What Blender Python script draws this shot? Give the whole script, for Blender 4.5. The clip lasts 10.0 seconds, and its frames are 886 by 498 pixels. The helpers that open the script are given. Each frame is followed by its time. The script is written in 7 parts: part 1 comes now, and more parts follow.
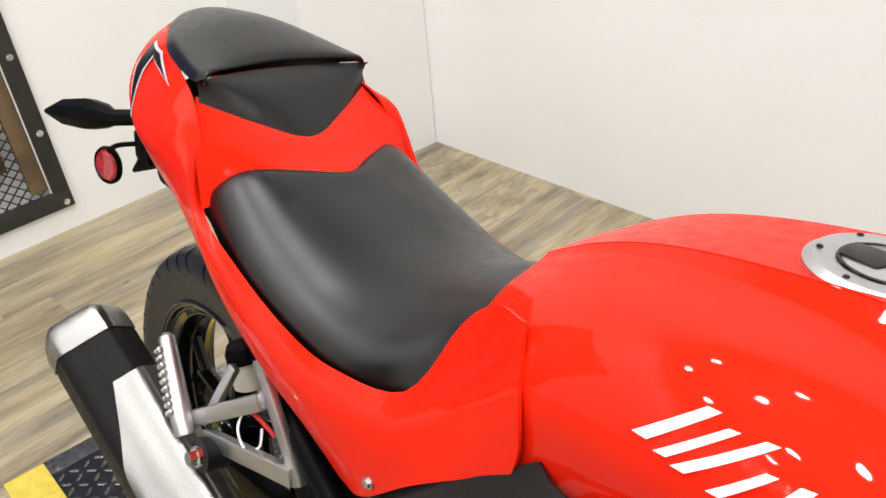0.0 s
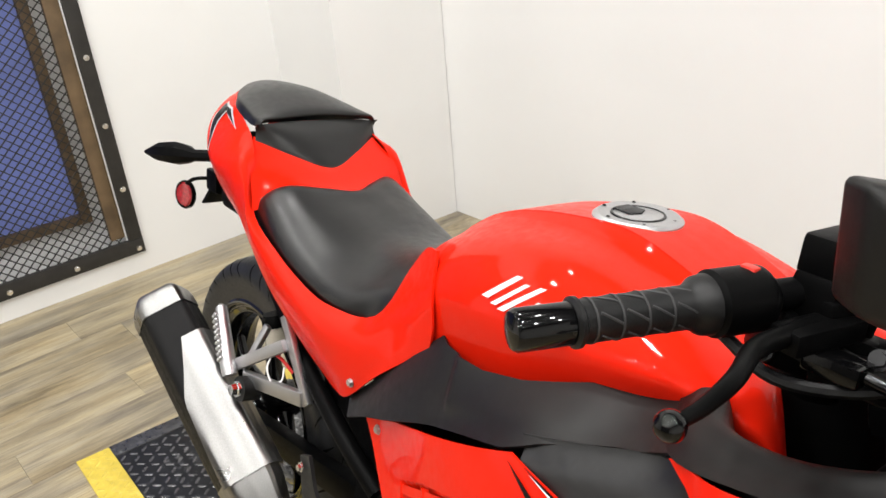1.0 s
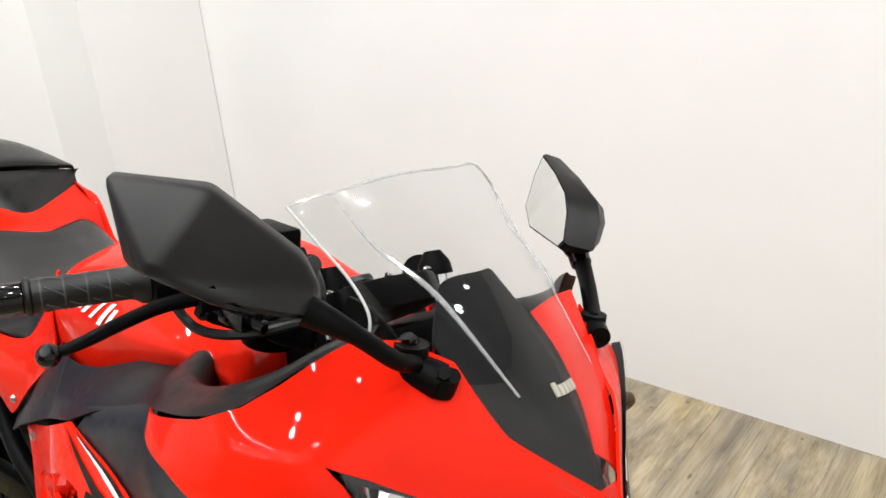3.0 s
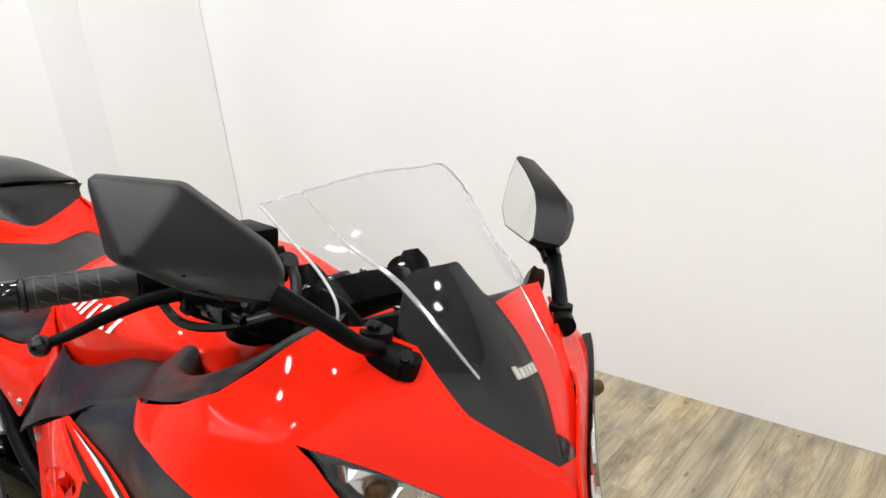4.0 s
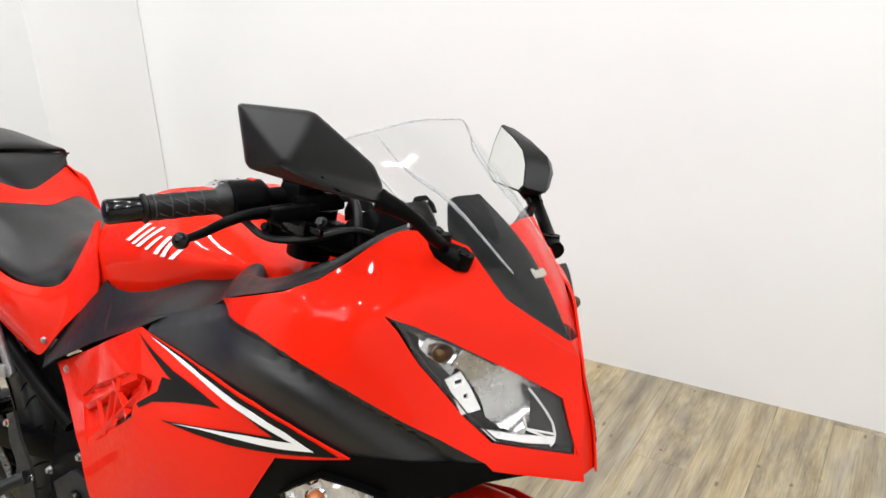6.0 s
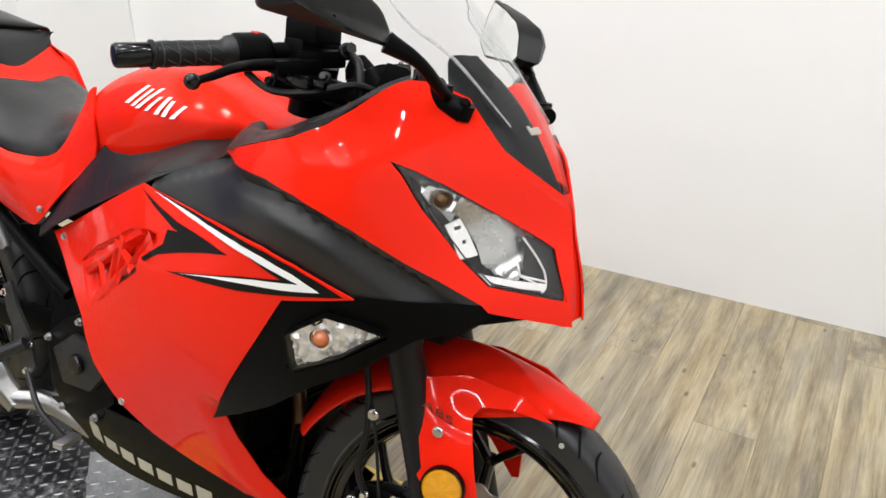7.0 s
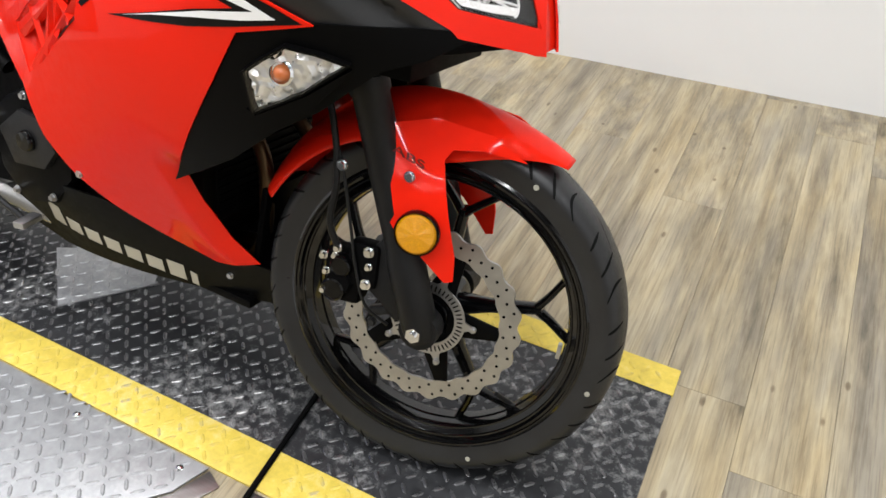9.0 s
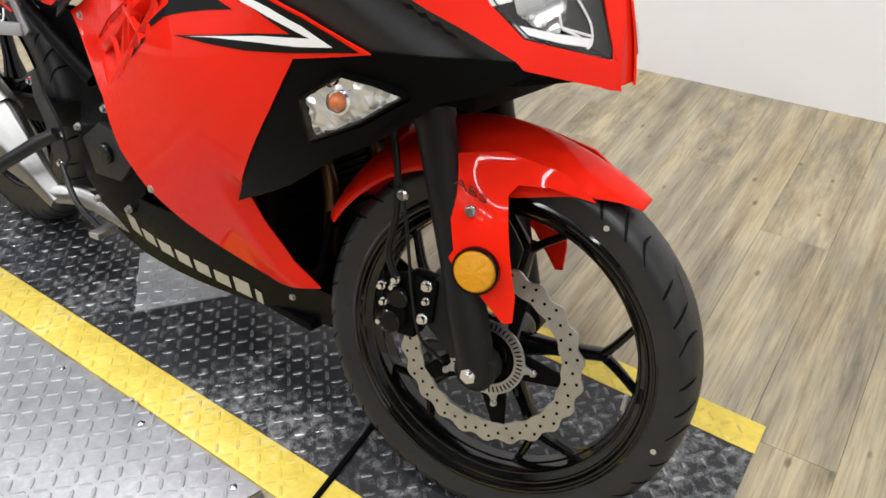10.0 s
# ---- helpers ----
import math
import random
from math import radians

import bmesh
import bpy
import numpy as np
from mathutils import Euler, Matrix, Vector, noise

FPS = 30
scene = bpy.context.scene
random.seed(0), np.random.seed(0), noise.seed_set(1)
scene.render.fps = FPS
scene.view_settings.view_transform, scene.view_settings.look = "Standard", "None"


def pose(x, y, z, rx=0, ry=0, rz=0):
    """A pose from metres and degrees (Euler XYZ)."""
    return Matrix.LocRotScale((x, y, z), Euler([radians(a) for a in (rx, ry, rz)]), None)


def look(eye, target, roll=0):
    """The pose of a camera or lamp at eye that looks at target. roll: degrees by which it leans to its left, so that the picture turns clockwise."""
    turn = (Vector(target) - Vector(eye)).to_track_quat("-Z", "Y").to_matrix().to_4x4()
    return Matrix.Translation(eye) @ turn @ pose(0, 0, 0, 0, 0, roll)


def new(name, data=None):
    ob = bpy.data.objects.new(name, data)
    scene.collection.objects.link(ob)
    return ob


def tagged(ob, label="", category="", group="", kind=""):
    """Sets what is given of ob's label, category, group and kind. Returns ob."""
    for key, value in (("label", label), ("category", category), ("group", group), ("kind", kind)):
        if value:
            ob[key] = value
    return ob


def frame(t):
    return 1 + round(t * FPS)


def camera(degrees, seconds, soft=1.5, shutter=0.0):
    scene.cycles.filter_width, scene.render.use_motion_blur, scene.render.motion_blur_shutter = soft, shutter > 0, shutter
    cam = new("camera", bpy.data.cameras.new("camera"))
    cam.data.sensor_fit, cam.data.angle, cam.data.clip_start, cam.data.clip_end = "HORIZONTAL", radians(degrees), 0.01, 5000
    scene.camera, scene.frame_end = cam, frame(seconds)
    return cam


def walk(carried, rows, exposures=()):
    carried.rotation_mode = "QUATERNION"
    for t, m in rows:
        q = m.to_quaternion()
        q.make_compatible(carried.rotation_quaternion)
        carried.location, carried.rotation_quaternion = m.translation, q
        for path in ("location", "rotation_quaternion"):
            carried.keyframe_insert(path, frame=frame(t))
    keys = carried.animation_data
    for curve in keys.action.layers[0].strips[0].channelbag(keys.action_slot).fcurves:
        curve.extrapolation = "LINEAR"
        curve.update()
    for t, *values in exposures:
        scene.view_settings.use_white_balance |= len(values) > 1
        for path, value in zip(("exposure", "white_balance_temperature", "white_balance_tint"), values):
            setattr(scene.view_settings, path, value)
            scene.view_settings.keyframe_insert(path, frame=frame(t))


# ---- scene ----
cam = camera(58.01, 10.0, soft=1.6)
PATH = [
    (0, (0.9822, -0.2577, 1.2720), (0.0036, 0.5153, 0.4385), -5.55),
    (0.5, (1.0807, -0.3295, 1.3281), (-0.0745, 0.4062, 0.7163), -8.60),
    (1, (1.3559, -0.4253, 1.3370), (0.2622, 0.3492, 0.6632), -4.95),
    (1.5, (1.5675, -0.4493, 1.3485), (0.4380, 0.2791, 0.6823), -5.64),
    (2, (1.7025, -0.3883, 1.3427), (0.6121, 0.4290, 0.7158), -3.25),
    (2.5, (1.7289, -0.3379, 1.3471), (0.7075, 0.5760, 0.7374), -4.32),
    (3, (1.7549, -0.3040, 1.3502), (0.7969, 0.6807, 0.7481), -4.17),
    (3.2, (1.7710, -0.3031, 1.3504), (0.8167, 0.6909, 0.7576), -3.83),
    (4.3, (1.8342, -0.3215, 1.3425), (0.8444, 0.6464, 0.7652), -6.22),
    (4.5, (1.8363, -0.3401, 1.3374), (0.8623, 0.6203, 0.7218), -5.39),
    (5, (1.8328, -0.4312, 1.3324), (0.9660, 0.5934, 0.6624), -5.64),
    (5.2, (1.8433, -0.4733, 1.3373), (1.0007, 0.5882, 0.6945), -6.14),
    (6.3, (1.8516, -0.6521, 1.3501), (1.0549, 0.4869, 0.7863), -0.31),
    (6.5, (1.8570, -0.6685, 1.3282), (1.0872, 0.4690, 0.7254), -0.27),
    (7, (1.8606, -0.7040, 1.2806), (1.1201, 0.4054, 0.5943), -0.07),
    (7.5, (1.8496, -0.7255, 1.2295), (1.1666, 0.3473, 0.4340), 0.94),
    (8, (1.8490, -0.7201, 1.1732), (1.2442, 0.3027, 0.2577), 1.00),
    (8.5, (1.8609, -0.7141, 1.1490), (1.2944, 0.2913, 0.1907), -0.32),
    (9, (1.8722, -0.7333, 1.1515), (1.2724, 0.2647, 0.2059), -0.74),
    (9.5, (1.8838, -0.7285, 1.1458), (1.2756, 0.2321, 0.1673), -2.62),
    (10, (1.8767, -0.6453, 1.1482), (1.1209, 0.2540, 0.2154), -3.39),
]
walk(cam, [(t, look(eye, target, roll)) for t, eye, target, roll in PATH], exposures=[(0.0, 0.0, 6800, 10), (2.5, 0.0, 6700, 10), (4.5, 0.0, 6520, 10), (10.0, 0.0, 6450, 10)])

# ---- light: indoor, ceiling fixtures only ----
world = bpy.data.worlds.new("room_air")
scene.world = world
world.use_nodes = True
world.node_tree.nodes["Background"].inputs[0].default_value = (0.9, 0.95, 1.0, 1)
world.node_tree.nodes["Background"].inputs[1].default_value = 0.05


def ceiling_lamp(x, y, z, sx, sy, watts, turn=0.0, colour=(0.98, 0.99, 1.0)):
    d = bpy.data.lights.new("room_lamp", "AREA")
    d.shape, d.size, d.size_y, d.energy, d.color = "ELLIPSE" if sx == sy else "RECTANGLE", sx, sy, watts, colour
    ob = new("room_lamp", d)
    ob.matrix_world = pose(x, y, z, 0, 0, turn)
    return ob


LAMP_WATTS = 11.3
TUBE_WATTS = 34.0


# ---- materials ----
def nodes_of(name):
    m = bpy.data.materials.new(name)
    m.use_nodes = True
    nt = m.node_tree
    return m, nt, nt.nodes["Principled BSDF"]


def node(nt, kind, **kw):
    n = nt.nodes.new(kind)
    for k, v in kw.items():
        n.inputs[k].default_value = v
    return n


def coords(nt, scale=(1, 1, 1), rot=(0, 0, 0), source="Object"):
    tc = nt.nodes.new("ShaderNodeTexCoord")
    mp = nt.nodes.new("ShaderNodeMapping")
    mp.inputs["Scale"].default_value = scale
    mp.inputs["Rotation"].default_value = rot
    nt.links.new(tc.outputs[source], mp.inputs["Vector"])
    return mp.outputs["Vector"]


def ramp(nt, fac, stops):
    r = nt.nodes.new("ShaderNodeValToRGB")
    els = r.color_ramp.elements
    while len(els) < len(stops):
        els.new(0.5)
    for e, (p, c) in zip(els, stops):
        e.position = p
        e.color = (*c, 1) if len(c) == 3 else c
    nt.links.new(fac, r.inputs["Fac"])
    return r.outputs["Color"]


def noise_tex(nt, vec, scale, detail=4.0, rough=0.55):
    n = node(nt, "ShaderNodeTexNoise", Scale=scale, Detail=detail, Roughness=rough)
    nt.links.new(vec, n.inputs["Vector"])
    return n.outputs["Fac"]


def bump(nt, bsdf, height, strength, distance):
    b = node(nt, "ShaderNodeBump", Strength=strength, Distance=distance)
    nt.links.new(height, b.inputs["Height"])
    nt.links.new(b.outputs["Normal"], bsdf.inputs["Normal"])


def plain(name, colour, rough=0.5, metal=0.0, coat=0.0, grain=0.0, grain_scale=300.0, vary=0.06, vary_scale=6.0, spec=0.5, rough_vary=0.08, coat_rough=0.03):
    """A surface with slight variation of colour and gloss at two scales, and a fine relief where grain is given."""
    m, nt, b = nodes_of(name)
    v = coords(nt)
    n1 = noise_tex(nt, v, vary_scale, 5.0)
    n2 = noise_tex(nt, v, vary_scale * 12, 3.0)
    lo = tuple(c * (1 - vary) for c in colour)
    hi = tuple(min(1, c * (1 + vary)) for c in colour)
    nt.links.new(ramp(nt, n1, [(0.3, lo), (0.7, hi)]), b.inputs["Base Color"])
    mr = node(nt, "ShaderNodeMapRange")
    mr.inputs["From Min"].default_value, mr.inputs["From Max"].default_value = 0.3, 0.7
    mr.inputs["To Min"].default_value, mr.inputs["To Max"].default_value = max(0.02, rough - rough_vary * rough), min(1, rough + rough_vary)
    nt.links.new(n2, mr.inputs["Value"])
    nt.links.new(mr.outputs["Result"], b.inputs["Roughness"])
    b.inputs["Metallic"].default_value = metal
    b.inputs["Specular IOR Level"].default_value = spec
    b.inputs["Coat Weight"].default_value = coat
    b.inputs["Coat Roughness"].default_value = coat_rough
    if grain:
        bump(nt, b, noise_tex(nt, v, grain_scale, 2.0), grain, 0.0006)
    return m


def brushed(name, colour, rough=0.28, scale=(3, 300, 300)):
    m, nt, b = nodes_of(name)
    n = noise_tex(nt, coords(nt, scale), 2.0, 3.0)
    big = noise_tex(nt, coords(nt), 9.0, 4.0)
    nt.links.new(ramp(nt, n, [(0.3, tuple(c * 0.82 for c in colour)), (0.7, colour)]), b.inputs["Base Color"])
    nt.links.new(ramp(nt, big, [(0.3, (rough * 0.8,) * 3), (0.75, (rough * 1.5,) * 3)]), b.inputs["Roughness"])
    b.inputs["Metallic"].default_value = 1.0
    bump(nt, b, n, 0.08, 0.0005)
    return m


RED = plain("red_gloss_paint", (0.74, 0.0150, 0.0042), 0.36, coat=0.32, vary=0.02, rough_vary=0.2, spec=0.02, coat_rough=0.012)
BLACK_SATIN = plain("black_satin_plastic", (0.0016, 0.0016, 0.0017), 0.40, grain=0.12, grain_scale=1200, spec=0.06)
BLACK_GRAIN = plain("black_grained_plastic", (0.0030, 0.0028, 0.0027), 0.42, grain=0.22, grain_scale=1500, spec=0.26)
CHARCOAL = plain("charcoal_satin_plastic", (0.007, 0.007, 0.0075), 0.37, grain=0.12, grain_scale=1200, spec=0.54)
# black with a warm tint for the red paint mirrored in the cover
COVER_BLACK = plain("red_reflecting_black_cover", (0.0065, 0.0058, 0.0056), 0.40, grain=0.15, grain_scale=1300, spec=0.32)
RIM_GLOSS = plain("gloss_black_rim", (0.0014, 0.0014, 0.0016), 0.2, coat=1.0, spec=0.06, coat_rough=0.06)
FORK_BLACK = plain("textured_fork_black", (0.0045, 0.0045, 0.0048), 0.44, grain=0.4, grain_scale=700, spec=0.26)
GROOVE = plain("tread_groove_rubber", (0.003, 0.003, 0.003), 0.7, spec=0.1)
BLACK_GLOSS = plain("black_gloss_enamel", (0.0015, 0.0015, 0.0017), 0.2, coat=0.5, spec=0.06, coat_rough=0.03)
BLACK_MATT = plain("black_matt_metal", (0.0018, 0.0018, 0.002), 0.5, grain=0.2, spec=0.05)
DARK_GREY = plain("dark_grey_plastic", (0.009, 0.009, 0.0092), 0.5, grain=0.25, grain_scale=1200, spec=0.12)
SEAT = plain("black_seat_vinyl", (0.0012, 0.0012, 0.0013), 0.30, grain=0.12, grain_scale=1100, vary=0.1, spec=0.52)
TYRE = plain("tyre_rubber", (0.0125, 0.0128, 0.0138), 0.40, spec=0.50, grain=0.4, grain_scale=450, vary=0.3, vary_scale=14)
RUBBER = plain("black_rubber", (0.0030, 0.0030, 0.0032), 0.42, grain=0.3, spec=0.3)
GRIP_RIB = plain("worn_rubber_rib", (0.030, 0.030, 0.031), 0.45, spec=0.4)
STEEL = brushed("brushed_steel", (0.31, 0.305, 0.30), 0.30)
ALLOY = plain("cast_alloy", (0.50, 0.50, 0.51), 0.36, metal=1.0, grain=0.4, grain_scale=260)
REFLECTOR = plain("silvered_reflector", (0.62, 0.62, 0.62), 0.2, metal=1.0)
BRIGHT_REFLECTOR = plain("bright_reflector", (0.90, 0.90, 0.90), 0.22, metal=0.35, coat=0.5)
LAMP_BOWL = plain("lamp_bowl", (0.55, 0.55, 0.54), 0.26, metal=1.0, vary=0.06, vary_scale=8, rough_vary=0.02)
SIGNAL_BOWL = plain("signal_bowl", (0.86, 0.86, 0.86), 0.28, metal=0.75)
CHROME = plain("chrome", (0.85, 0.86, 0.88), 0.09, metal=1.0)
GREY_METAL = plain("grey_engine_metal", (0.03, 0.03, 0.031), 0.4, metal=0.7, grain=0.4)
DISC_STEEL = plain("ground_disc_steel", (0.52, 0.515, 0.505), 0.36, metal=1.0, vary=0.1, vary_scale=30)
BRONZE = plain("bronze_pipe", (0.10, 0.06, 0.03), 0.35, metal=0.9, vary=0.25)
WHITE_INK = plain("white_decal", (0.82, 0.82, 0.82), 0.3, coat=0.5)
SILVER_INK = plain("silver_decal", (0.62, 0.63, 0.65), 0.32, metal=0.3, coat=0.5)
BLACK_INK = plain("black_decal", (0.003, 0.003, 0.003), 0.35, coat=0.12, spec=0.1)
GREY_INK = plain("warm_grey_decal", (0.45, 0.42, 0.35), 0.4)
DARK_INK = plain("dark_red_decal", (0.10, 0.004, 0.003), 0.3)
YELLOW_INK = plain("pale_mark", (0.35, 0.34, 0.28), 0.6)
PAINTED_STEEL = plain("weathered_black_steel", (0.022, 0.020, 0.018), 0.55, grain=0.3, vary=0.3, vary_scale=20)
RUSTY = plain("brown_primer_steel", (0.13, 0.085, 0.045), 0.6, grain=0.4, vary=0.35, vary_scale=12)
BLUE = plain("blue_painted_panel", (0.20, 0.26, 0.66), 0.5, vary=0.15, vary_scale=2)


def clear(name, tint, rough=0.02, facing=0.02, slanted=0.35, haze=0.0):
    """A thin clear pane: light passes straight through it, and its face mirrors more at a slant; haze: a share of scattering."""
    m = bpy.data.materials.new(name)
    m.use_nodes = True
    nt = m.node_tree
    nt.nodes.remove(nt.nodes["Principled BSDF"])
    out = nt.nodes["Material Output"]
    see = node(nt, "ShaderNodeBsdfTransparent", Color=(*tint, 1))
    gloss = node(nt, "ShaderNodeBsdfGlossy", Color=(1, 1, 1, 1), Roughness=rough)
    slant = node(nt, "ShaderNodeLayerWeight", Blend=0.5)
    steep = nt.nodes.new("ShaderNodeMath")
    steep.operation = "POWER"
    steep.inputs[1].default_value = 5.0
    share = nt.nodes.new("ShaderNodeMath")
    share.operation = "MULTIPLY_ADD"
    share.inputs[1].default_value, share.inputs[2].default_value = slanted, facing
    mix = nt.nodes.new("ShaderNodeMixShader")
    nt.links.new(slant.outputs["Facing"], steep.inputs[0])
    nt.links.new(steep.outputs[0], share.inputs[0])
    nt.links.new(share.outputs[0], mix.inputs[0])
    nt.links.new(see.outputs[0], mix.inputs[1])
    nt.links.new(gloss.outputs[0], mix.inputs[2])
    last = mix
    if haze:
        soft = node(nt, "ShaderNodeBsdfDiffuse", Color=(0.8, 0.81, 0.82, 1))
        last = node(nt, "ShaderNodeMixShader", Fac=haze)
        nt.links.new(mix.outputs[0], last.inputs[1])
        nt.links.new(soft.outputs[0], last.inputs[2])
    nt.links.new(last.outputs[0], out.inputs["Surface"])
    return m


SCREEN = clear("clear_acrylic", (0.965, 0.97, 0.972), 0.01, 0.016, 0.22)
LENS = clear("clear_lamp_lens", (0.98, 0.98, 0.98), 0.02, 0.025, 0.35)
SCREEN_EDGE = clear("polished_acrylic_edge", (0.80, 0.81, 0.82), 0.06, 0.05, 0.4, 0.25)
# pale grey stands in for light mirrored along the screen's near edge
GLINT_EDGE = plain("glinting_acrylic_edge", (0.46, 0.47, 0.47), 0.25, coat=0.6)
MIRROR = plain("mirror_glass", (0.82, 0.82, 0.80), 0.03, metal=1.0, vary=0.01)


def lens_material(name, colour, cells=220.0, low=0.55, coat=1.0):
    m, nt, b = nodes_of(name)
    v = node(nt, "ShaderNodeTexVoronoi", Scale=cells)
    nt.links.new(coords(nt), v.inputs["Vector"])
    nt.links.new(ramp(nt, v.outputs["Distance"], [(0.0, tuple(min(1, c * 1.25) for c in colour)), (0.6, tuple(c * low for c in colour))]), b.inputs["Base Color"])
    b.inputs["Roughness"].default_value = 0.2
    b.inputs["Coat Weight"].default_value = coat
    bump(nt, b, v.outputs["Distance"], 0.5, 0.001)
    return m


AMBER = lens_material("amber_reflector", (0.62, 0.27, 0.002), 700.0, 0.85, 0.3)
RED_LENS = lens_material("red_reflector", (0.55, 0.01, 0.02))
BULB = plain("orange_bulb", (0.46, 0.11, 0.02), 0.2, coat=1.0)


def wall_material():
    m, nt, b = nodes_of("white_wall_paint")
    v = coords(nt)
    big = noise_tex(nt, v, 1.3, 5.0)
    fine = noise_tex(nt, v, 260.0, 3.0)
    nt.links.new(ramp(nt, big, [(0.3, (0.80, 0.80, 0.795)), (0.7, (0.845, 0.845, 0.84))]), b.inputs["Base Color"])
    b.inputs["Roughness"].default_value = 0.6
    bump(nt, b, fine, 0.12, 0.0008)
    return m


def plank_material():
    """Pale oak boards: each board takes its own tone, with long grain, dark cathedral streaks and knots."""
    m, nt, b = nodes_of("oak_plank")
    info = nt.nodes.new("ShaderNodeObjectInfo")
    tc = nt.nodes.new("ShaderNodeTexCoord")
    off = nt.nodes.new("ShaderNodeVectorMath")
    off.operation = "MULTIPLY_ADD"
    nt.links.new(info.outputs["Random"], off.inputs[0])
    off.inputs[1].default_value = (7.0, 31.0, 3.0)
    nt.links.new(tc.outputs["Object"], off.inputs[2])

    def mapped(scale):
        mp = nt.nodes.new("ShaderNodeMapping")
        mp.inputs["Scale"].default_value = scale
        nt.links.new(off.outputs["Vector"], mp.inputs["Vector"])
        return mp.outputs["Vector"]

    swirl = noise_tex(nt, mapped((14, 2.4, 1)), 1.0, 3.0, 0.6)
    long_grain = noise_tex(nt, mapped((38, 1.6, 1)), 1.0, 6.0, 0.6)
    fine = noise_tex(nt, mapped((260, 7, 1)), 1.0, 4.0, 0.6)
    blotch = noise_tex(nt, mapped((15, 1.9, 1)), 1.0, 6.0, 0.68)
    base = ramp(nt, blotch, [(0.26, (0.117, 0.0985, 0.064)), (0.38, (0.286, 0.242, 0.163)), (0.52, (0.416, 0.360, 0.248)), (0.70, (0.508, 0.448, 0.322))])
    grain = ramp(nt, long_grain, [(0.3, (0.34, 0.28, 0.22)), (0.5, (0.86, 0.83, 0.78)), (0.7, (1.0, 1.0, 1.0))])
    mul = nt.nodes.new("ShaderNodeMixRGB")
    mul.blend_type = "MULTIPLY"
    mul.inputs["Fac"].default_value = 0.40
    nt.links.new(base, mul.inputs[1])
    nt.links.new(grain, mul.inputs[2])
    tone = ramp(nt, info.outputs["Random"], [(0.0, (0.90, 0.90, 0.92)), (0.5, (0.98, 0.97, 0.95)), (1.0, (1.04, 1.02, 0.98))])
    mul2 = nt.nodes.new("ShaderNodeMixRGB")
    mul2.blend_type = "MULTIPLY"
    mul2.inputs["Fac"].default_value = 1.0
    nt.links.new(mul.outputs[0], mul2.inputs[1])
    nt.links.new(tone, mul2.inputs[2])
    vor = node(nt, "ShaderNodeTexVoronoi", Scale=1.0)
    nt.links.new(mapped((13, 5.5, 1)), vor.inputs["Vector"])
    knot = ramp(nt, vor.outputs["Distance"], [(0.0, (0.25, 0.2, 0.16)), (0.05, (0.45, 0.40, 0.35)), (0.085, (1, 1, 1))])
    mul3 = nt.nodes.new("ShaderNodeMixRGB")
    mul3.blend_type = "MULTIPLY"
    mul3.inputs["Fac"].default_value = 0.85
    nt.links.new(mul2.outputs[0], mul3.inputs[1])
    nt.links.new(knot, mul3.inputs[2])
    grey = ramp(nt, swirl, [(0.36, (0.74, 0.76, 0.84)), (0.52, (1.0, 1.0, 1.0)), (0.70, (1.06, 1.0, 0.88))])
    mul4 = nt.nodes.new("ShaderNodeMixRGB")
    mul4.blend_type = "MULTIPLY"
    mul4.inputs["Fac"].default_value = 1.0
    nt.links.new(mul3.outputs[0], mul4.inputs[1])
    nt.links.new(grey, mul4.inputs[2])
    pores = ramp(nt, fine, [(0.32, (0.62, 0.60, 0.58)), (0.52, (1.0, 1.0, 1.0)), (0.72, (1.10, 1.09, 1.06))])
    mul5 = nt.nodes.new("ShaderNodeMixRGB")
    mul5.blend_type = "MULTIPLY"
    mul5.inputs["Fac"].default_value = 0.8
    nt.links.new(mul4.outputs[0], mul5.inputs[1])
    nt.links.new(pores, mul5.inputs[2])
    nt.links.new(mul5.outputs[0], b.inputs["Base Color"])
    b.inputs["Roughness"].default_value = 0.42
    nt.links.new(ramp(nt, fine, [(0.3, (0.34,) * 3), (0.7, (0.5,) * 3)]), b.inputs["Roughness"])
    bump(nt, b, fine, 0.15, 0.0006)
    return m


def plate_material(name, colour, worn, metal=0.85, rough=0.4, wear=0.55):
    """Painted or bare tread plate, scuffed and dusty."""
    m, nt, b = nodes_of(name)
    v = coords(nt)
    patches = noise_tex(nt, v, 3.2, 6.0, 0.65)
    scuff = noise_tex(nt, v, 55.0, 5.0, 0.7)
    mixv = nt.nodes.new("ShaderNodeMath")
    mixv.operation = "MULTIPLY"
    nt.links.new(patches, mixv.inputs[0])
    nt.links.new(scuff, mixv.inputs[1])
    nt.links.new(ramp(nt, mixv.outputs[0], [(0.14, tuple(c * 0.8 for c in colour)), (wear * 0.5, colour), (wear * 0.75, worn)]), b.inputs["Base Color"])
    nt.links.new(ramp(nt, scuff, [(0.3, (rough * 0.75,) * 3), (0.7, (rough * 1.35,) * 3)]), b.inputs["Roughness"])
    b.inputs["Metallic"].default_value = metal
    bump(nt, b, scuff, 0.12, 0.001)
    return m


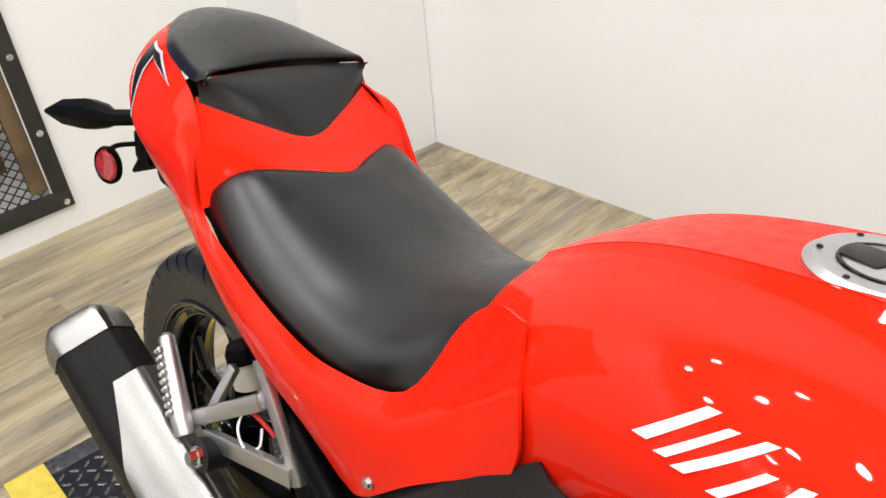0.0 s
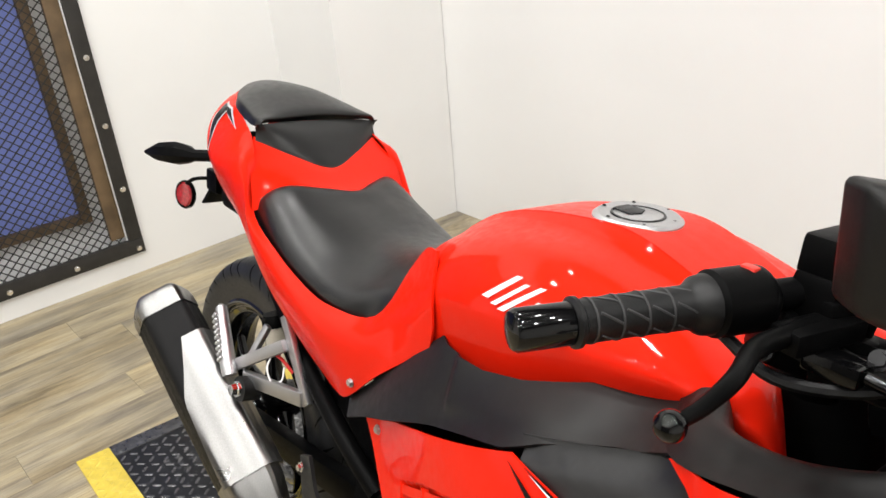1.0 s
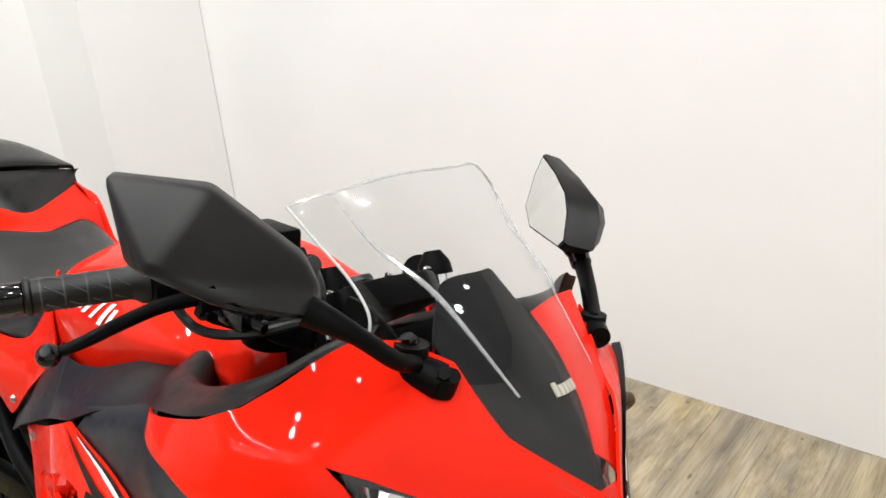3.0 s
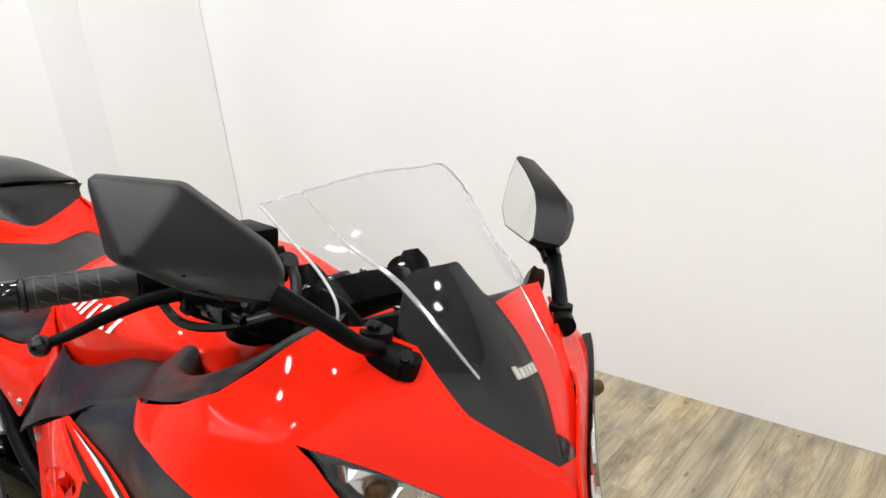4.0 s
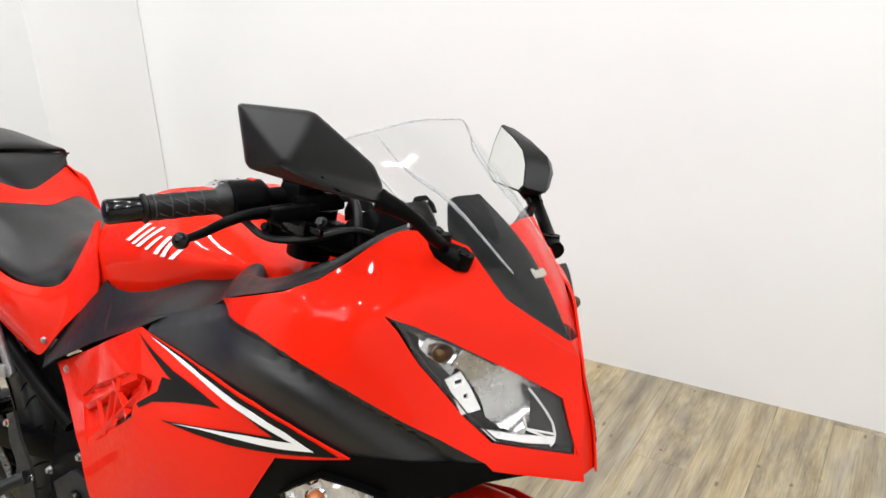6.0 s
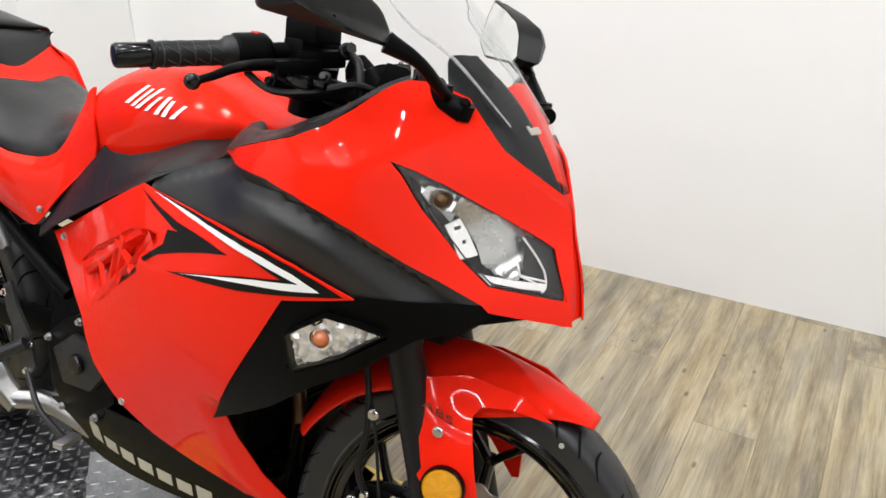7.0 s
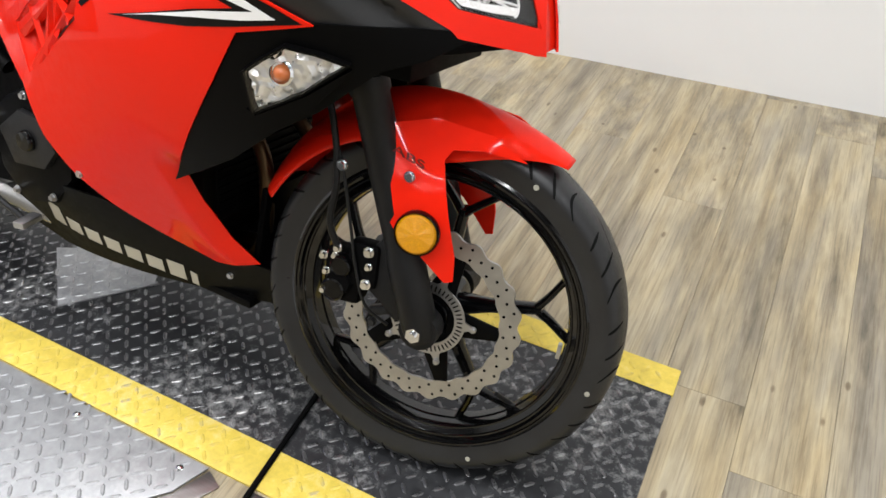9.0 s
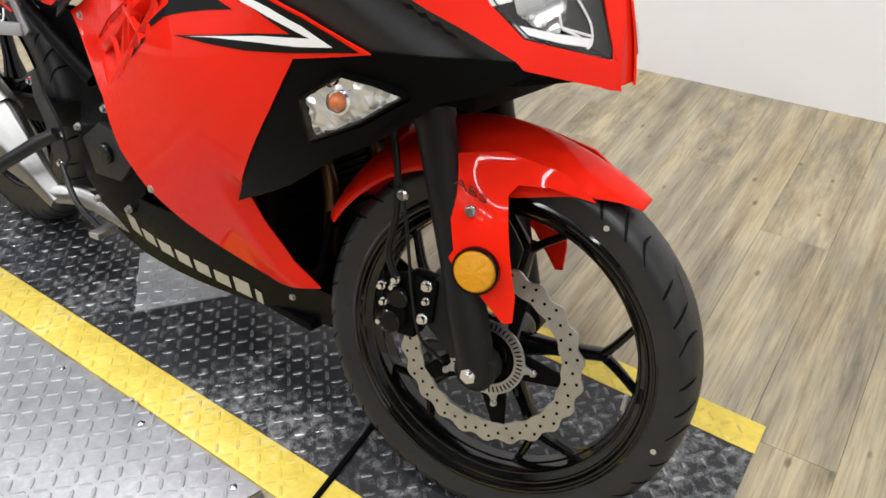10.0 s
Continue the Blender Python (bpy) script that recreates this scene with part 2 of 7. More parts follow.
WALL = wall_material()
PLANK = plank_material()
JOINT = plain("brown_floor_joint", (0.22, 0.18, 0.105), 0.7)
DECK = plate_material("dark_tread_plate", (0.032, 0.033, 0.036), (0.25, 0.25, 0.25), 0.55, 0.38, 0.53)
DECK_BAR = plate_material("dark_tread_bar", (0.15, 0.15, 0.155), (0.50, 0.50, 0.50), 0.75, 0.30)
BARE = plate_material("bare_alloy_tread_plate", (0.36, 0.365, 0.375), (0.5, 0.5, 0.505), 0.6, 0.45)
YELLOW = plate_material("yellow_edge_paint", (0.70, 0.53, 0.08), (0.76, 0.63, 0.22), 0.0, 0.5)
YELLOW_BAR = plate_material("yellow_edge_bar", (0.66, 0.50, 0.08), (0.4, 0.34, 0.2), 0.0, 0.5)
# unseen south wall and ceiling, coloured dark to lower the bounced light
BACK_WALL = plain("unseen_dark_wall", (0.07, 0.07, 0.072), 0.7)
CEILING = plain("ceiling_dark", (0.04, 0.04, 0.04), 0.8)
FITTING = plain("fitting_white", (0.75, 0.75, 0.74), 0.5)


# ---- mesh helpers ----
def part(name, bm, material, parent=None, label="", smooth=True, sharp=38.0, recalc=True):
    """Links a bmesh as one mesh object under a thing or a part."""
    if recalc:
        bmesh.ops.recalc_face_normals(bm, faces=bm.faces)
    me = bpy.data.meshes.new(name)
    bm.to_mesh(me)
    bm.free()
    if material:
        me.materials.append(material)
    if smooth:
        me.polygons.foreach_set("use_smooth", [True] * len(me.polygons))
        me.set_sharp_from_angle(angle=radians(sharp))
    ob = new(name, me)
    if parent is not None:
        ob.parent = parent
    if label:
        ob["label"] = label
    return ob


def spline(pts, n, closed=False):
    """Catmull-Rom points through pts, n to a span."""
    p = [np.array(q, float) for q in pts]
    k = len(p)
    out = []
    spans = k if closed else k - 1
    for i in range(spans):
        if closed:
            a, b, c, d = p[i - 1], p[i], p[(i + 1) % k], p[(i + 2) % k]
        else:
            b, c = p[i], p[i + 1]
            a = p[i - 1] if i > 0 else 2 * b - c
            d = p[i + 2] if i + 2 < k else 2 * c - b
        for j in range(n):
            t = j / n
            out.append(0.5 * (2 * b + (c - a) * t + (2 * a - 5 * b + 4 * c - d) * t * t + (3 * b - a - 3 * c + d) * t ** 3))
    if not closed:
        out.append(p[-1])
    return out


def skin(rows, closed_u=False, closed_v=False, caps=False):
    """A bmesh over rows of points."""
    bm = bmesh.new()
    vs = [[bm.verts.new(p) for p in r] for r in rows]
    nu, nv = len(vs), len(vs[0])
    for i in range(nu if closed_u else nu - 1):
        for j in range(nv if closed_v else nv - 1):
            q = [vs[i][j], vs[(i + 1) % nu][j], vs[(i + 1) % nu][(j + 1) % nv], vs[i][(j + 1) % nv]]
            if len(set(q)) == 4:
                bm.faces.new(q)
    if caps:
        bm.faces.new(vs[0][::-1])
        bm.faces.new(vs[-1])
    return bm


def surface(ctrl, nu=6, nv=6):
    """A smooth bmesh through a grid of control points."""
    rows = [spline(r, nv) for r in ctrl]
    cols = [spline([r[j] for r in rows], nu) for j in range(len(rows[0]))]
    return skin([[c[i] for c in cols] for i in range(len(cols[0]))])


def mirrored_grid(ctrl, far=1.0):
    """Rows given from the middle (y = 0) to one side, carried over to both sides; far scales the other side's width."""
    return [[(x, -y * far, z) for x, y, z in r[:0:-1]] + list(r) for r in ctrl]


def backed(bm, t):
    """Gives an open sheet a back at a fixed depth behind its normals, and closes its rim."""
    bm.normal_update()
    front = bm.faces[:]
    rim = [e for e in bm.edges if len(e.link_faces) == 1]
    back = {v: bm.verts.new(v.co - v.normal * t) for v in bm.verts[:]}
    for f in front:
        bm.faces.new([back[v] for v in reversed(f.verts)])
    for e in rim:
        loop = e.link_loops[0]
        a, b = loop.vert, loop.link_loop_next.vert
        bm.faces.new((b, a, back[a], back[b]))
    return bm


def thicken(bm, t):
    bmesh.ops.recalc_face_normals(bm, faces=bm.faces)
    return backed(bm, t)


def flipped(bm):
    """A copy mirrored to the other side of the machine."""
    b = bm.copy()
    bmesh.ops.scale(b, vec=(1, -1, 1), verts=b.verts)
    bmesh.ops.reverse_faces(b, faces=b.faces)
    return b


def tube(path, radii, seg=12, closed=False, caps=True):
    """A round bar along a path; radii: one number or one a point."""
    p = [Vector(q) for q in path]
    r = radii if isinstance(radii, (list, tuple)) else [radii] * len(p)
    rows = []
    up = None
    for i, q in enumerate(p):
        if closed:
            d = (p[(i + 1) % len(p)] - p[i - 1]).normalized()
        else:
            d = (p[min(i + 1, len(p) - 1)] - p[max(i - 1, 0)]).normalized()
        if up is None:
            up = d.orthogonal().normalized()
        up = (up - d * up.dot(d)).normalized()
        side = d.cross(up)
        rows.append([q + (up * math.cos(2 * math.pi * k / seg) + side * math.sin(2 * math.pi * k / seg)) * r[i] for k in range(seg)])
    return skin(rows, closed_u=closed, closed_v=True, caps=caps and not closed)


def bent(path, radius, seg=10, n=6):
    return tube(spline(path, n), radius, seg)


def lathe(profile, seg=96, closed=False):
    """Turns a profile of (radius, y) round the y axis."""
    rows = []
    for k in range(seg):
        a = 2 * math.pi * k / seg
        rows.append([(r * math.cos(a), y, r * math.sin(a)) for r, y in profile])
    return skin(rows, closed_u=True, closed_v=closed)


def lathe_on(place, a, b, radius, seg=28):
    """A raised ring on a face: place maps (across, up, depth)."""
    rows = []
    for k in range(seg):
        c, d = math.cos(2 * math.pi * k / seg), math.sin(2 * math.pi * k / seg)
        rows.append([place(a + c * r, b + d * r, -h) for r, h in ((radius, -0.001), (radius, 0.005), (radius * 0.90, 0.006), (radius * 0.87, 0.002))])
    return skin(rows, closed_u=True)


def inside(p, poly):
    x, y = p
    hit = False
    for (x1, y1), (x2, y2) in zip(poly, poly[1:] + poly[:1]):
        if (y1 > y) != (y2 > y) and x < (x2 - x1) * (y - y1) / (y2 - y1) + x1:
            hit = not hit
    return hit


def plate2d(outline, holes=(), step=0.02):
    """A triangulated flat plate in two dimensions: its points and its triangles."""
    from mathutils.geometry import delaunay_2d_cdt
    pts, edges = [], []
    for loop in (outline, *holes):
        first = len(pts)
        for a, b in zip(loop, loop[1:] + loop[:1]):
            n = max(1, int(math.dist(a, b) / step))
            for k in range(n):
                pts.append((a[0] + (b[0] - a[0]) * k / n, a[1] + (b[1] - a[1]) * k / n))
        n = len(pts) - first
        edges += [(first + k, first + (k + 1) % n) for k in range(n)]
    edge_pts = list(pts)
    xs, ys = [p[0] for p in outline], [p[1] for p in outline]
    for i in range(int((max(xs) - min(xs)) / step) + 1):
        for j in range(int((max(ys) - min(ys)) / step) + 1):
            p = (min(xs) + (i + 0.5 * (j % 2)) * step, min(ys) + j * step)
            if inside(p, outline) and not any(inside(p, h) for h in holes) and min((p[0] - q[0]) ** 2 + (p[1] - q[1]) ** 2 for q in edge_pts) > (0.5 * step) ** 2:
                pts.append(p)
    v, _, f, *_ = delaunay_2d_cdt([Vector(p) for p in pts], edges, [], 0, 1e-6)
    keep = []
    for t in f:
        c = sum((v[i] for i in t), Vector((0, 0))) / len(t)
        if inside(tuple(c), outline) and not any(inside(tuple(c), h) for h in holes):
            keep.append(t)
    return v, keep


class Bulge:
    """A smooth height over the plane through a few known places (a, b, height)."""

    def __init__(self, ties, soft=1e-4):
        c = np.array(ties, float)
        self.c = c[:, :2]
        n = len(c)
        r = np.linalg.norm(self.c[:, None] - self.c[None], axis=2)
        k = r * r * np.log(r + 1e-9)
        m = np.c_[np.ones(n), self.c]
        self.w = np.linalg.solve(np.block([[k + soft * np.eye(n), m], [m.T, np.zeros((3, 3))]]), np.r_[c[:, 2], 0, 0, 0])

    def __call__(self, a, b):
        r = np.hypot(self.c[:, 0] - a, self.c[:, 1] - b)
        return float((r * r * np.log(r + 1e-9)) @ self.w[:-3] + self.w[-3] + self.w[-2] * a + self.w[-1] * b)


def shell(outline, bulge, holes=(), step=0.02, thick=0.003, lift=0.0):
    """A side panel: an outline in (x, z) with its y from the bulge."""
    v, f = plate2d(list(outline), [list(h) for h in holes], step)
    bm = bmesh.new()
    vs = [bm.verts.new((p.x, bulge(p.x, p.y) - lift, p.y)) for p in v]
    for t in f:
        bm.faces.new([vs[i] for i in t])
    loose = [q for q in bm.verts if not q.link_faces]
    bmesh.ops.delete(bm, geom=loose, context="VERTS")
    bmesh.ops.recalc_face_normals(bm, faces=bm.faces)
    n = sum((q.normal.y for q in bm.faces))
    if n > 0:
        bmesh.ops.reverse_faces(bm, faces=bm.faces)
    if thick:
        backed(bm, thick)
    return bm


def box(x0, y0, z0, x1, y1, z1, bevel=0.0):
    bm = bmesh.new()
    bmesh.ops.create_cube(bm, size=1, matrix=Matrix.Translation(((x0 + x1) / 2, (y0 + y1) / 2, (z0 + z1) / 2)) @ Matrix.Diagonal((x1 - x0, y1 - y0, z1 - z0, 1)))
    if bevel:
        bmesh.ops.bevel(bm, geom=bm.edges[:], offset=bevel, segments=2, affect="EDGES", profile=0.6)
    return bm


def bar_box(a, b, width, depth, bevel=0.002, up=(0, 0, 1)):
    """A bevelled bar of rectangular section from a to b."""
    a, b = Vector(a), Vector(b)
    d = (b - a).normalized()
    s = d.cross(Vector(up)).normalized()
    u = s.cross(d)
    m = Matrix((( *s, ), (*d,), (*u,))).transposed().to_4x4()
    m.translation = (a + b) / 2
    bm = box(-width / 2, -(b - a).length / 2, -depth / 2, width / 2, (b - a).length / 2, depth / 2, bevel)
    bm.transform(m)
    return bm


def prism(outline, depth, to3, bevel=0.0):
    """A flat outline pushed out; to3 maps (a, b, depth) to a place."""
    bm = bmesh.new()
    lo = [bm.verts.new(to3(a, b, 0.0)) for a, b in outline]
    hi = [bm.verts.new(to3(a, b, depth)) for a, b in outline]
    n = len(outline)
    bm.faces.new(lo[::-1])
    bm.faces.new(hi)
    for i in range(n):
        bm.faces.new((lo[i], lo[(i + 1) % n], hi[(i + 1) % n], hi[i]))
    if bevel:
        bmesh.ops.bevel(bm, geom=bm.edges[:], offset=bevel, segments=2, affect="EDGES", profile=0.6)
    return bm


def joined(*bms):
    out = bmesh.new()
    for b in bms:
        me = bpy.data.meshes.new("tmp")
        b.to_mesh(me)
        out.from_mesh(me)
        bpy.data.meshes.remove(me)
        b.free()
    return out


def bolt(at, way, radius, height, sides=6):
    """A bolt head with a round washer, facing along way."""
    q = Vector(way).normalized().to_track_quat("Z", "Y").to_matrix().to_4x4()
    q.translation = at
    a = bmesh.new()
    bmesh.ops.create_cone(a, segments=20, radius1=radius * 1.3, radius2=radius * 1.25, depth=height * 0.4, cap_ends=True, matrix=Matrix.Translation((0, 0, height * 0.2)))
    b = bmesh.new()
    bmesh.ops.create_cone(b, segments=sides, radius1=radius, radius2=radius * 0.9, depth=height * 0.8, cap_ends=True, matrix=Matrix.Translation((0, 0, height * 0.75)))
    bm = joined(a, b)
    bm.transform(q)
    return bm


# ---- the room ----
def slab(name, a, b, thick, z0, z1, openings=()):
    """A wall that stands on the line from a to b, its body to the right of that way; openings: (from, to, low, high) in metres along it."""
    a, b = Vector((*a, 0)), Vector((*b, 0))
    d = (b - a).normalized()
    n = Vector((d.y, -d.x, 0))
    long = (b - a).length
    cuts_s = sorted({0.0, long, *[o[0] for o in openings], *[o[1] for o in openings]})
    cuts_z = sorted({z0, z1, *[o[2] for o in openings], *[o[3] for o in openings]})
    blocks = []
    for s0, s1 in zip(cuts_s, cuts_s[1:]):
        for h0, h1 in zip(cuts_z, cuts_z[1:]):
            if any(o[0] <= s0 and s1 <= o[1] and o[2] <= h0 and h1 <= o[3] for o in openings):
                continue
            bm = box(s0, 0, h0, s1, thick, h1)
            m = Matrix(((d.x, n.x, 0, a.x), (d.y, n.y, 0, a.y), (0, 0, 1, 0), (0, 0, 0, 1)))
            bm.transform(m)
            blocks.append(bm)
    bm = joined(*blocks)
    bmesh.ops.remove_doubles(bm, verts=bm.verts, dist=1e-5)
    ob = part(name, bm, WALL, smooth=False)
    return tagged(ob, "white painted wall with a soft sheen", "wall", kind="structure")


HIGH = 3.4
slab("wall_north", (4.6, 1.843), (-1.20, 1.350), 0.15, 0, HIGH)
# the rear wall steps forward beside the corner
slab("wall_pier", (-1.045, 1.36), (-1.052, 0.905), 0.62, 0, HIGH)
slab("wall_west", (-1.535, 1.0), (-1.145, -6.8), 0.12, 0, HIGH, openings=[(0.82, 2.40, 0.10, 2.15)])
# out of view; its dark colour keeps fill off the black parts
back = slab("wall_south", (-1.6, -6.6), (5.2, -6.1), 0.12, 0, HIGH)
back.data.materials.clear()
back.data.materials.append(BACK_WALL)
tagged(back, "unseen wall, dark grey to cut the fill light", "wall", kind="structure")
slab("wall_east", (4.75, -6.4), (4.3, 2.1), 0.12, 0, HIGH)

# ceiling out of view, dark so that it bounces little light
tagged(part("ceiling", box(-2.6, -7.0, HIGH, 5.4, 2.4, HIGH + 0.1), CEILING), "unseen ceiling, dark to cut the fill light", "ceiling", kind="structure")
sub = part("floor", box(-2.8, -7.2, -0.09, 5.6, 2.5, -0.0085), JOINT)
tagged(sub, "pale oak plank floor with dark grain streaks", "floor", kind="structure")


def ceiling_light(x, y, turn, long=1.2, wide=0.05, watts=60):
    base = new("ceiling_light")
    base.matrix_world = pose(x, y, HIGH - 0.06, 0, 0, turn)
    tagged(base, "white fluorescent tube fitting on the ceiling", "ceiling light", "ceiling lights")
    part("housing", box(-long / 2 - 0.04, -wide / 2 - 0.02, 0.0, long / 2 + 0.04, wide / 2 + 0.02, 0.055, 0.006), FITTING, base)
    ceiling_lamp(x, y, HIGH - 0.066, long, wide, watts, turn)
    return base


def round_light(x, y, watts, wide=0.13):
    base = new("round_ceiling_light")
    base.matrix_world = pose(x, y, HIGH - 0.07, 0, 0, 0)
    tagged(base, "round white downlight under the dark ceiling", "ceiling light", "round ceiling lights")
    can_bm = lathe([(0.0, 0.0), (wide * 0.62, 0.0), (wide * 0.64, -0.008), (wide * 0.60, -0.066), (0.0, -0.068)], 32)
    can_bm.transform(Matrix.Rotation(radians(-90), 4, "X"))
    part("housing", can_bm, FITTING, base)
    ceiling_lamp(x, y, HIGH - 0.078, wide, wide, watts)
    return base


# ---- window with a steel mesh guard in the rear wall ----
def window_guard():
    def w3(y, z, x):
        return (-1.487 - 0.048 * y + x, y, z)

    root = new("window_guard")
    root.location = (-1.5, -0.4, 0.08)
    root.parent = None
    tagged(root, "black steel window guard with expanded metal mesh, bolted to the wall", "window guard")

    def add(name, bm, mat, label="", **k):
        bm.transform(Matrix.Translation(-root.location))
        return part(name, bm, mat, root, label, **k)

    y0, y1, z0, z1 = -1.45, 0.235, 0.082, 2.2
    for a, b, c, d in ((y0, y1, z0, z0 + 0.055), (y0, y1, z1 - 0.055, z1)):
        add("frame_rail", prism([(a, c), (b, c), (b, d), (a, d)], 0.022, lambda p, q, r: w3(p, q, r - 0.004), 0.002), PAINTED_STEEL)
    for a, b in ((y1 - 0.05, y1), (y0, y0 + 0.05)):
        add("frame_post", prism([(a, z0 + 0.056), (b, z0 + 0.056), (b, z1 - 0.056), (a, z1 - 0.056)], 0.021, lambda p, q, r: w3(p, q, r - 0.004), 0.002), PAINTED_STEEL)
    for a, b in ((y1 - 0.105, y1 - 0.055), (y0 + 0.055, y0 + 0.1)):
        add("wood_post", prism([(a, z0 + 0.07), (b, z0 + 0.07), (b, z1 - 0.07), (a, z1 - 0.07)], 0.03, lambda p, q, r: w3(p, q, r - 0.03), 0.003), RUSTY, "brown weathered wood strip")
    for i in range(9):
        add("bolt", bolt(w3(y1 - 0.022, 0.10 + i * 0.235, 0.016), (1, 0, 0), 0.008, 0.006), CHROME)
    for i in range(1, 6):
        add("bolt", bolt(w3(y1 - 0.022 - i * 0.225, 0.104, 0.016), (1, 0, 0), 0.008, 0.006), CHROME)
    # expanded metal: crossing zigzag strands
    bms = []
    bm = bmesh.new()
    cw, ch, wire = 0.036, 0.0165, 0.0017
    ny, nz = int((y1 - y0 - 0.08) / cw), int((z1 - z0 - 0.08) / ch)
    ya, za = y0 + 0.04, z0 + 0.04
    for j in range(nz):
        for i in range(ny):
            cy, cz = ya + i * cw + (0.5 * cw if j % 2 else 0), za + j * ch
            for sx in (-1, 1):
                p = (cy, cz - 0.0)
                q = (cy + sx * cw / 2, cz + ch)
                dy, dz = q[0] - p[0], q[1] - p[1]
                l = math.hypot(dy, dz)
                oy, oz = -dz / l * wire, dy / l * wire
                quad = [(p[0] - oy, p[1] - oz), (q[0] - oy, q[1] - oz), (q[0] + oy, q[1] + oz), (p[0] + oy, p[1] + oz)]
                f0 = [bm.verts.new(w3(a, b, -0.012 + 0.002 * sx)) for a, b in quad]
                f1 = [bm.verts.new(w3(a, b, -0.008 + 0.002 * sx)) for a, b in quad]
                bm.faces.new(f1)
                bm.faces.new((f0[0], f0[1], f1[1], f1[0]))
                bm.faces.new((f0[2], f0[3], f1[3], f1[2]))
    mesh = add("mesh", bm, PAINTED_STEEL, "diamond mesh of expanded steel", smooth=False, recalc=False)
    mesh["kind"] = "stuff"
    return root


window_guard()


def window_behind():
    root = new("window_1")
    root.location = (-1.6, -0.4, 0.2)
    tagged(root, "window with brown frame and blue pane behind the mesh", "window", kind="structure")

    def add(name, bm, mat):
        bm.transform(Matrix.Translation(-root.location))
        return part(name, bm, mat, root)

    y0, y1, z0, z1 = -1.30, 0.105, 0.215, 2.0
    add("window_frame", box(-1.62, y1 - 0.035, z0, -1.575, y1, z1, 0.003), RUSTY)
    add("window_frame", box(-1.62, y0, z0, -1.575, y0 + 0.035, z1, 0.003), RUSTY)
    add("window_frame", box(-1.62, y0 + 0.036, z0, -1.577, y1 - 0.036, z0 + 0.035, 0.003), RUSTY)
    add("window_frame", box(-1.62, y0 + 0.036, z1 - 0.035, -1.577, y1 - 0.036, z1, 0.003), RUSTY)
    add("window_frame", box(-1.62, -0.372, z0 + 0.036, -1.576, -0.335, z1 - 0.036, 0.003), RUSTY)
    add("pane", box(-1.612, y0 + 0.036, z0 + 0.036, -1.602, -0.373, z1 - 0.036), BLUE)
    add("pane", box(-1.612, -0.334, z0 + 0.036, -1.602, y1 - 0.036, z1 - 0.036), BLUE)


window_behind()
tagged(part("wall_recess", box(-1.75, -1.9, -0.05, -1.622, 0.5, 2.4), WALL, smooth=False), "pale wall set back behind the mesh", "wall", kind="structure")


# ---- low scissor lift let into the floor ----
CORNERS = ((-0.535, -0.291), (1.775, -0.203), (1.727, 0.385), (-0.525, 0.322))


def deck(u, v, z=0.0):
    """A place on the lift: u from its tail to its head, v from its near edge to its far one."""
    a, b, c, d = CORNERS
    return (a[0] * (1 - u) * (1 - v) + b[0] * u * (1 - v) + c[0] * u * v + d[0] * (1 - u) * v,
            a[1] * (1 - u) * (1 - v) + b[1] * u * (1 - v) + c[1] * u * v + d[1] * (1 - u) * v, z)


def on_deck(poly, z0, z1, bevel=0.0008):
    return prism(poly, z1 - z0, lambda u, v, h: deck(u, v, z0 + h), bevel)


def tread(bm, to3, region, long=0.024, wide=0.0052, high=0.0019, pitch=0.0265, turn=0.0):
    """Raised lozenges in two crossing directions on a square pattern."""
    (s0, s1), (t0, t1), keep = region
    for i in range(int((s1 - s0) / pitch) + 1):
        for j in range(int((t1 - t0) / pitch) + 1):
            s, t = s0 + i * pitch, t0 + j * pitch
            if not keep(s, t):
                continue
            a = radians(45 if (i + j) % 2 else -45) + turn
            ca, sa = math.cos(a), math.sin(a)
            ring = [(-0.5, 0), (-0.3, 0.5), (0.3, 0.5), (0.5, 0), (0.3, -0.5), (-0.3, -0.5)]
            lo = [bm.verts.new(to3(s + ca * p * long - sa * q * wide * 1.5, t + sa * p * long + ca * q * wide * 1.5, 0)) for p, q in ring]
            hi = [bm.verts.new(to3(s + ca * p * long * 0.84 - sa * q * wide * 0.6, t + sa * p * long * 0.84 + ca * q * wide * 0.6, high)) for p, q in ring]
            bm.faces.new(hi)
            for k in range(6):
                bm.faces.new((lo[k], lo[(k + 1) % 6], hi[(k + 1) % 6], hi[k]))
    return bm


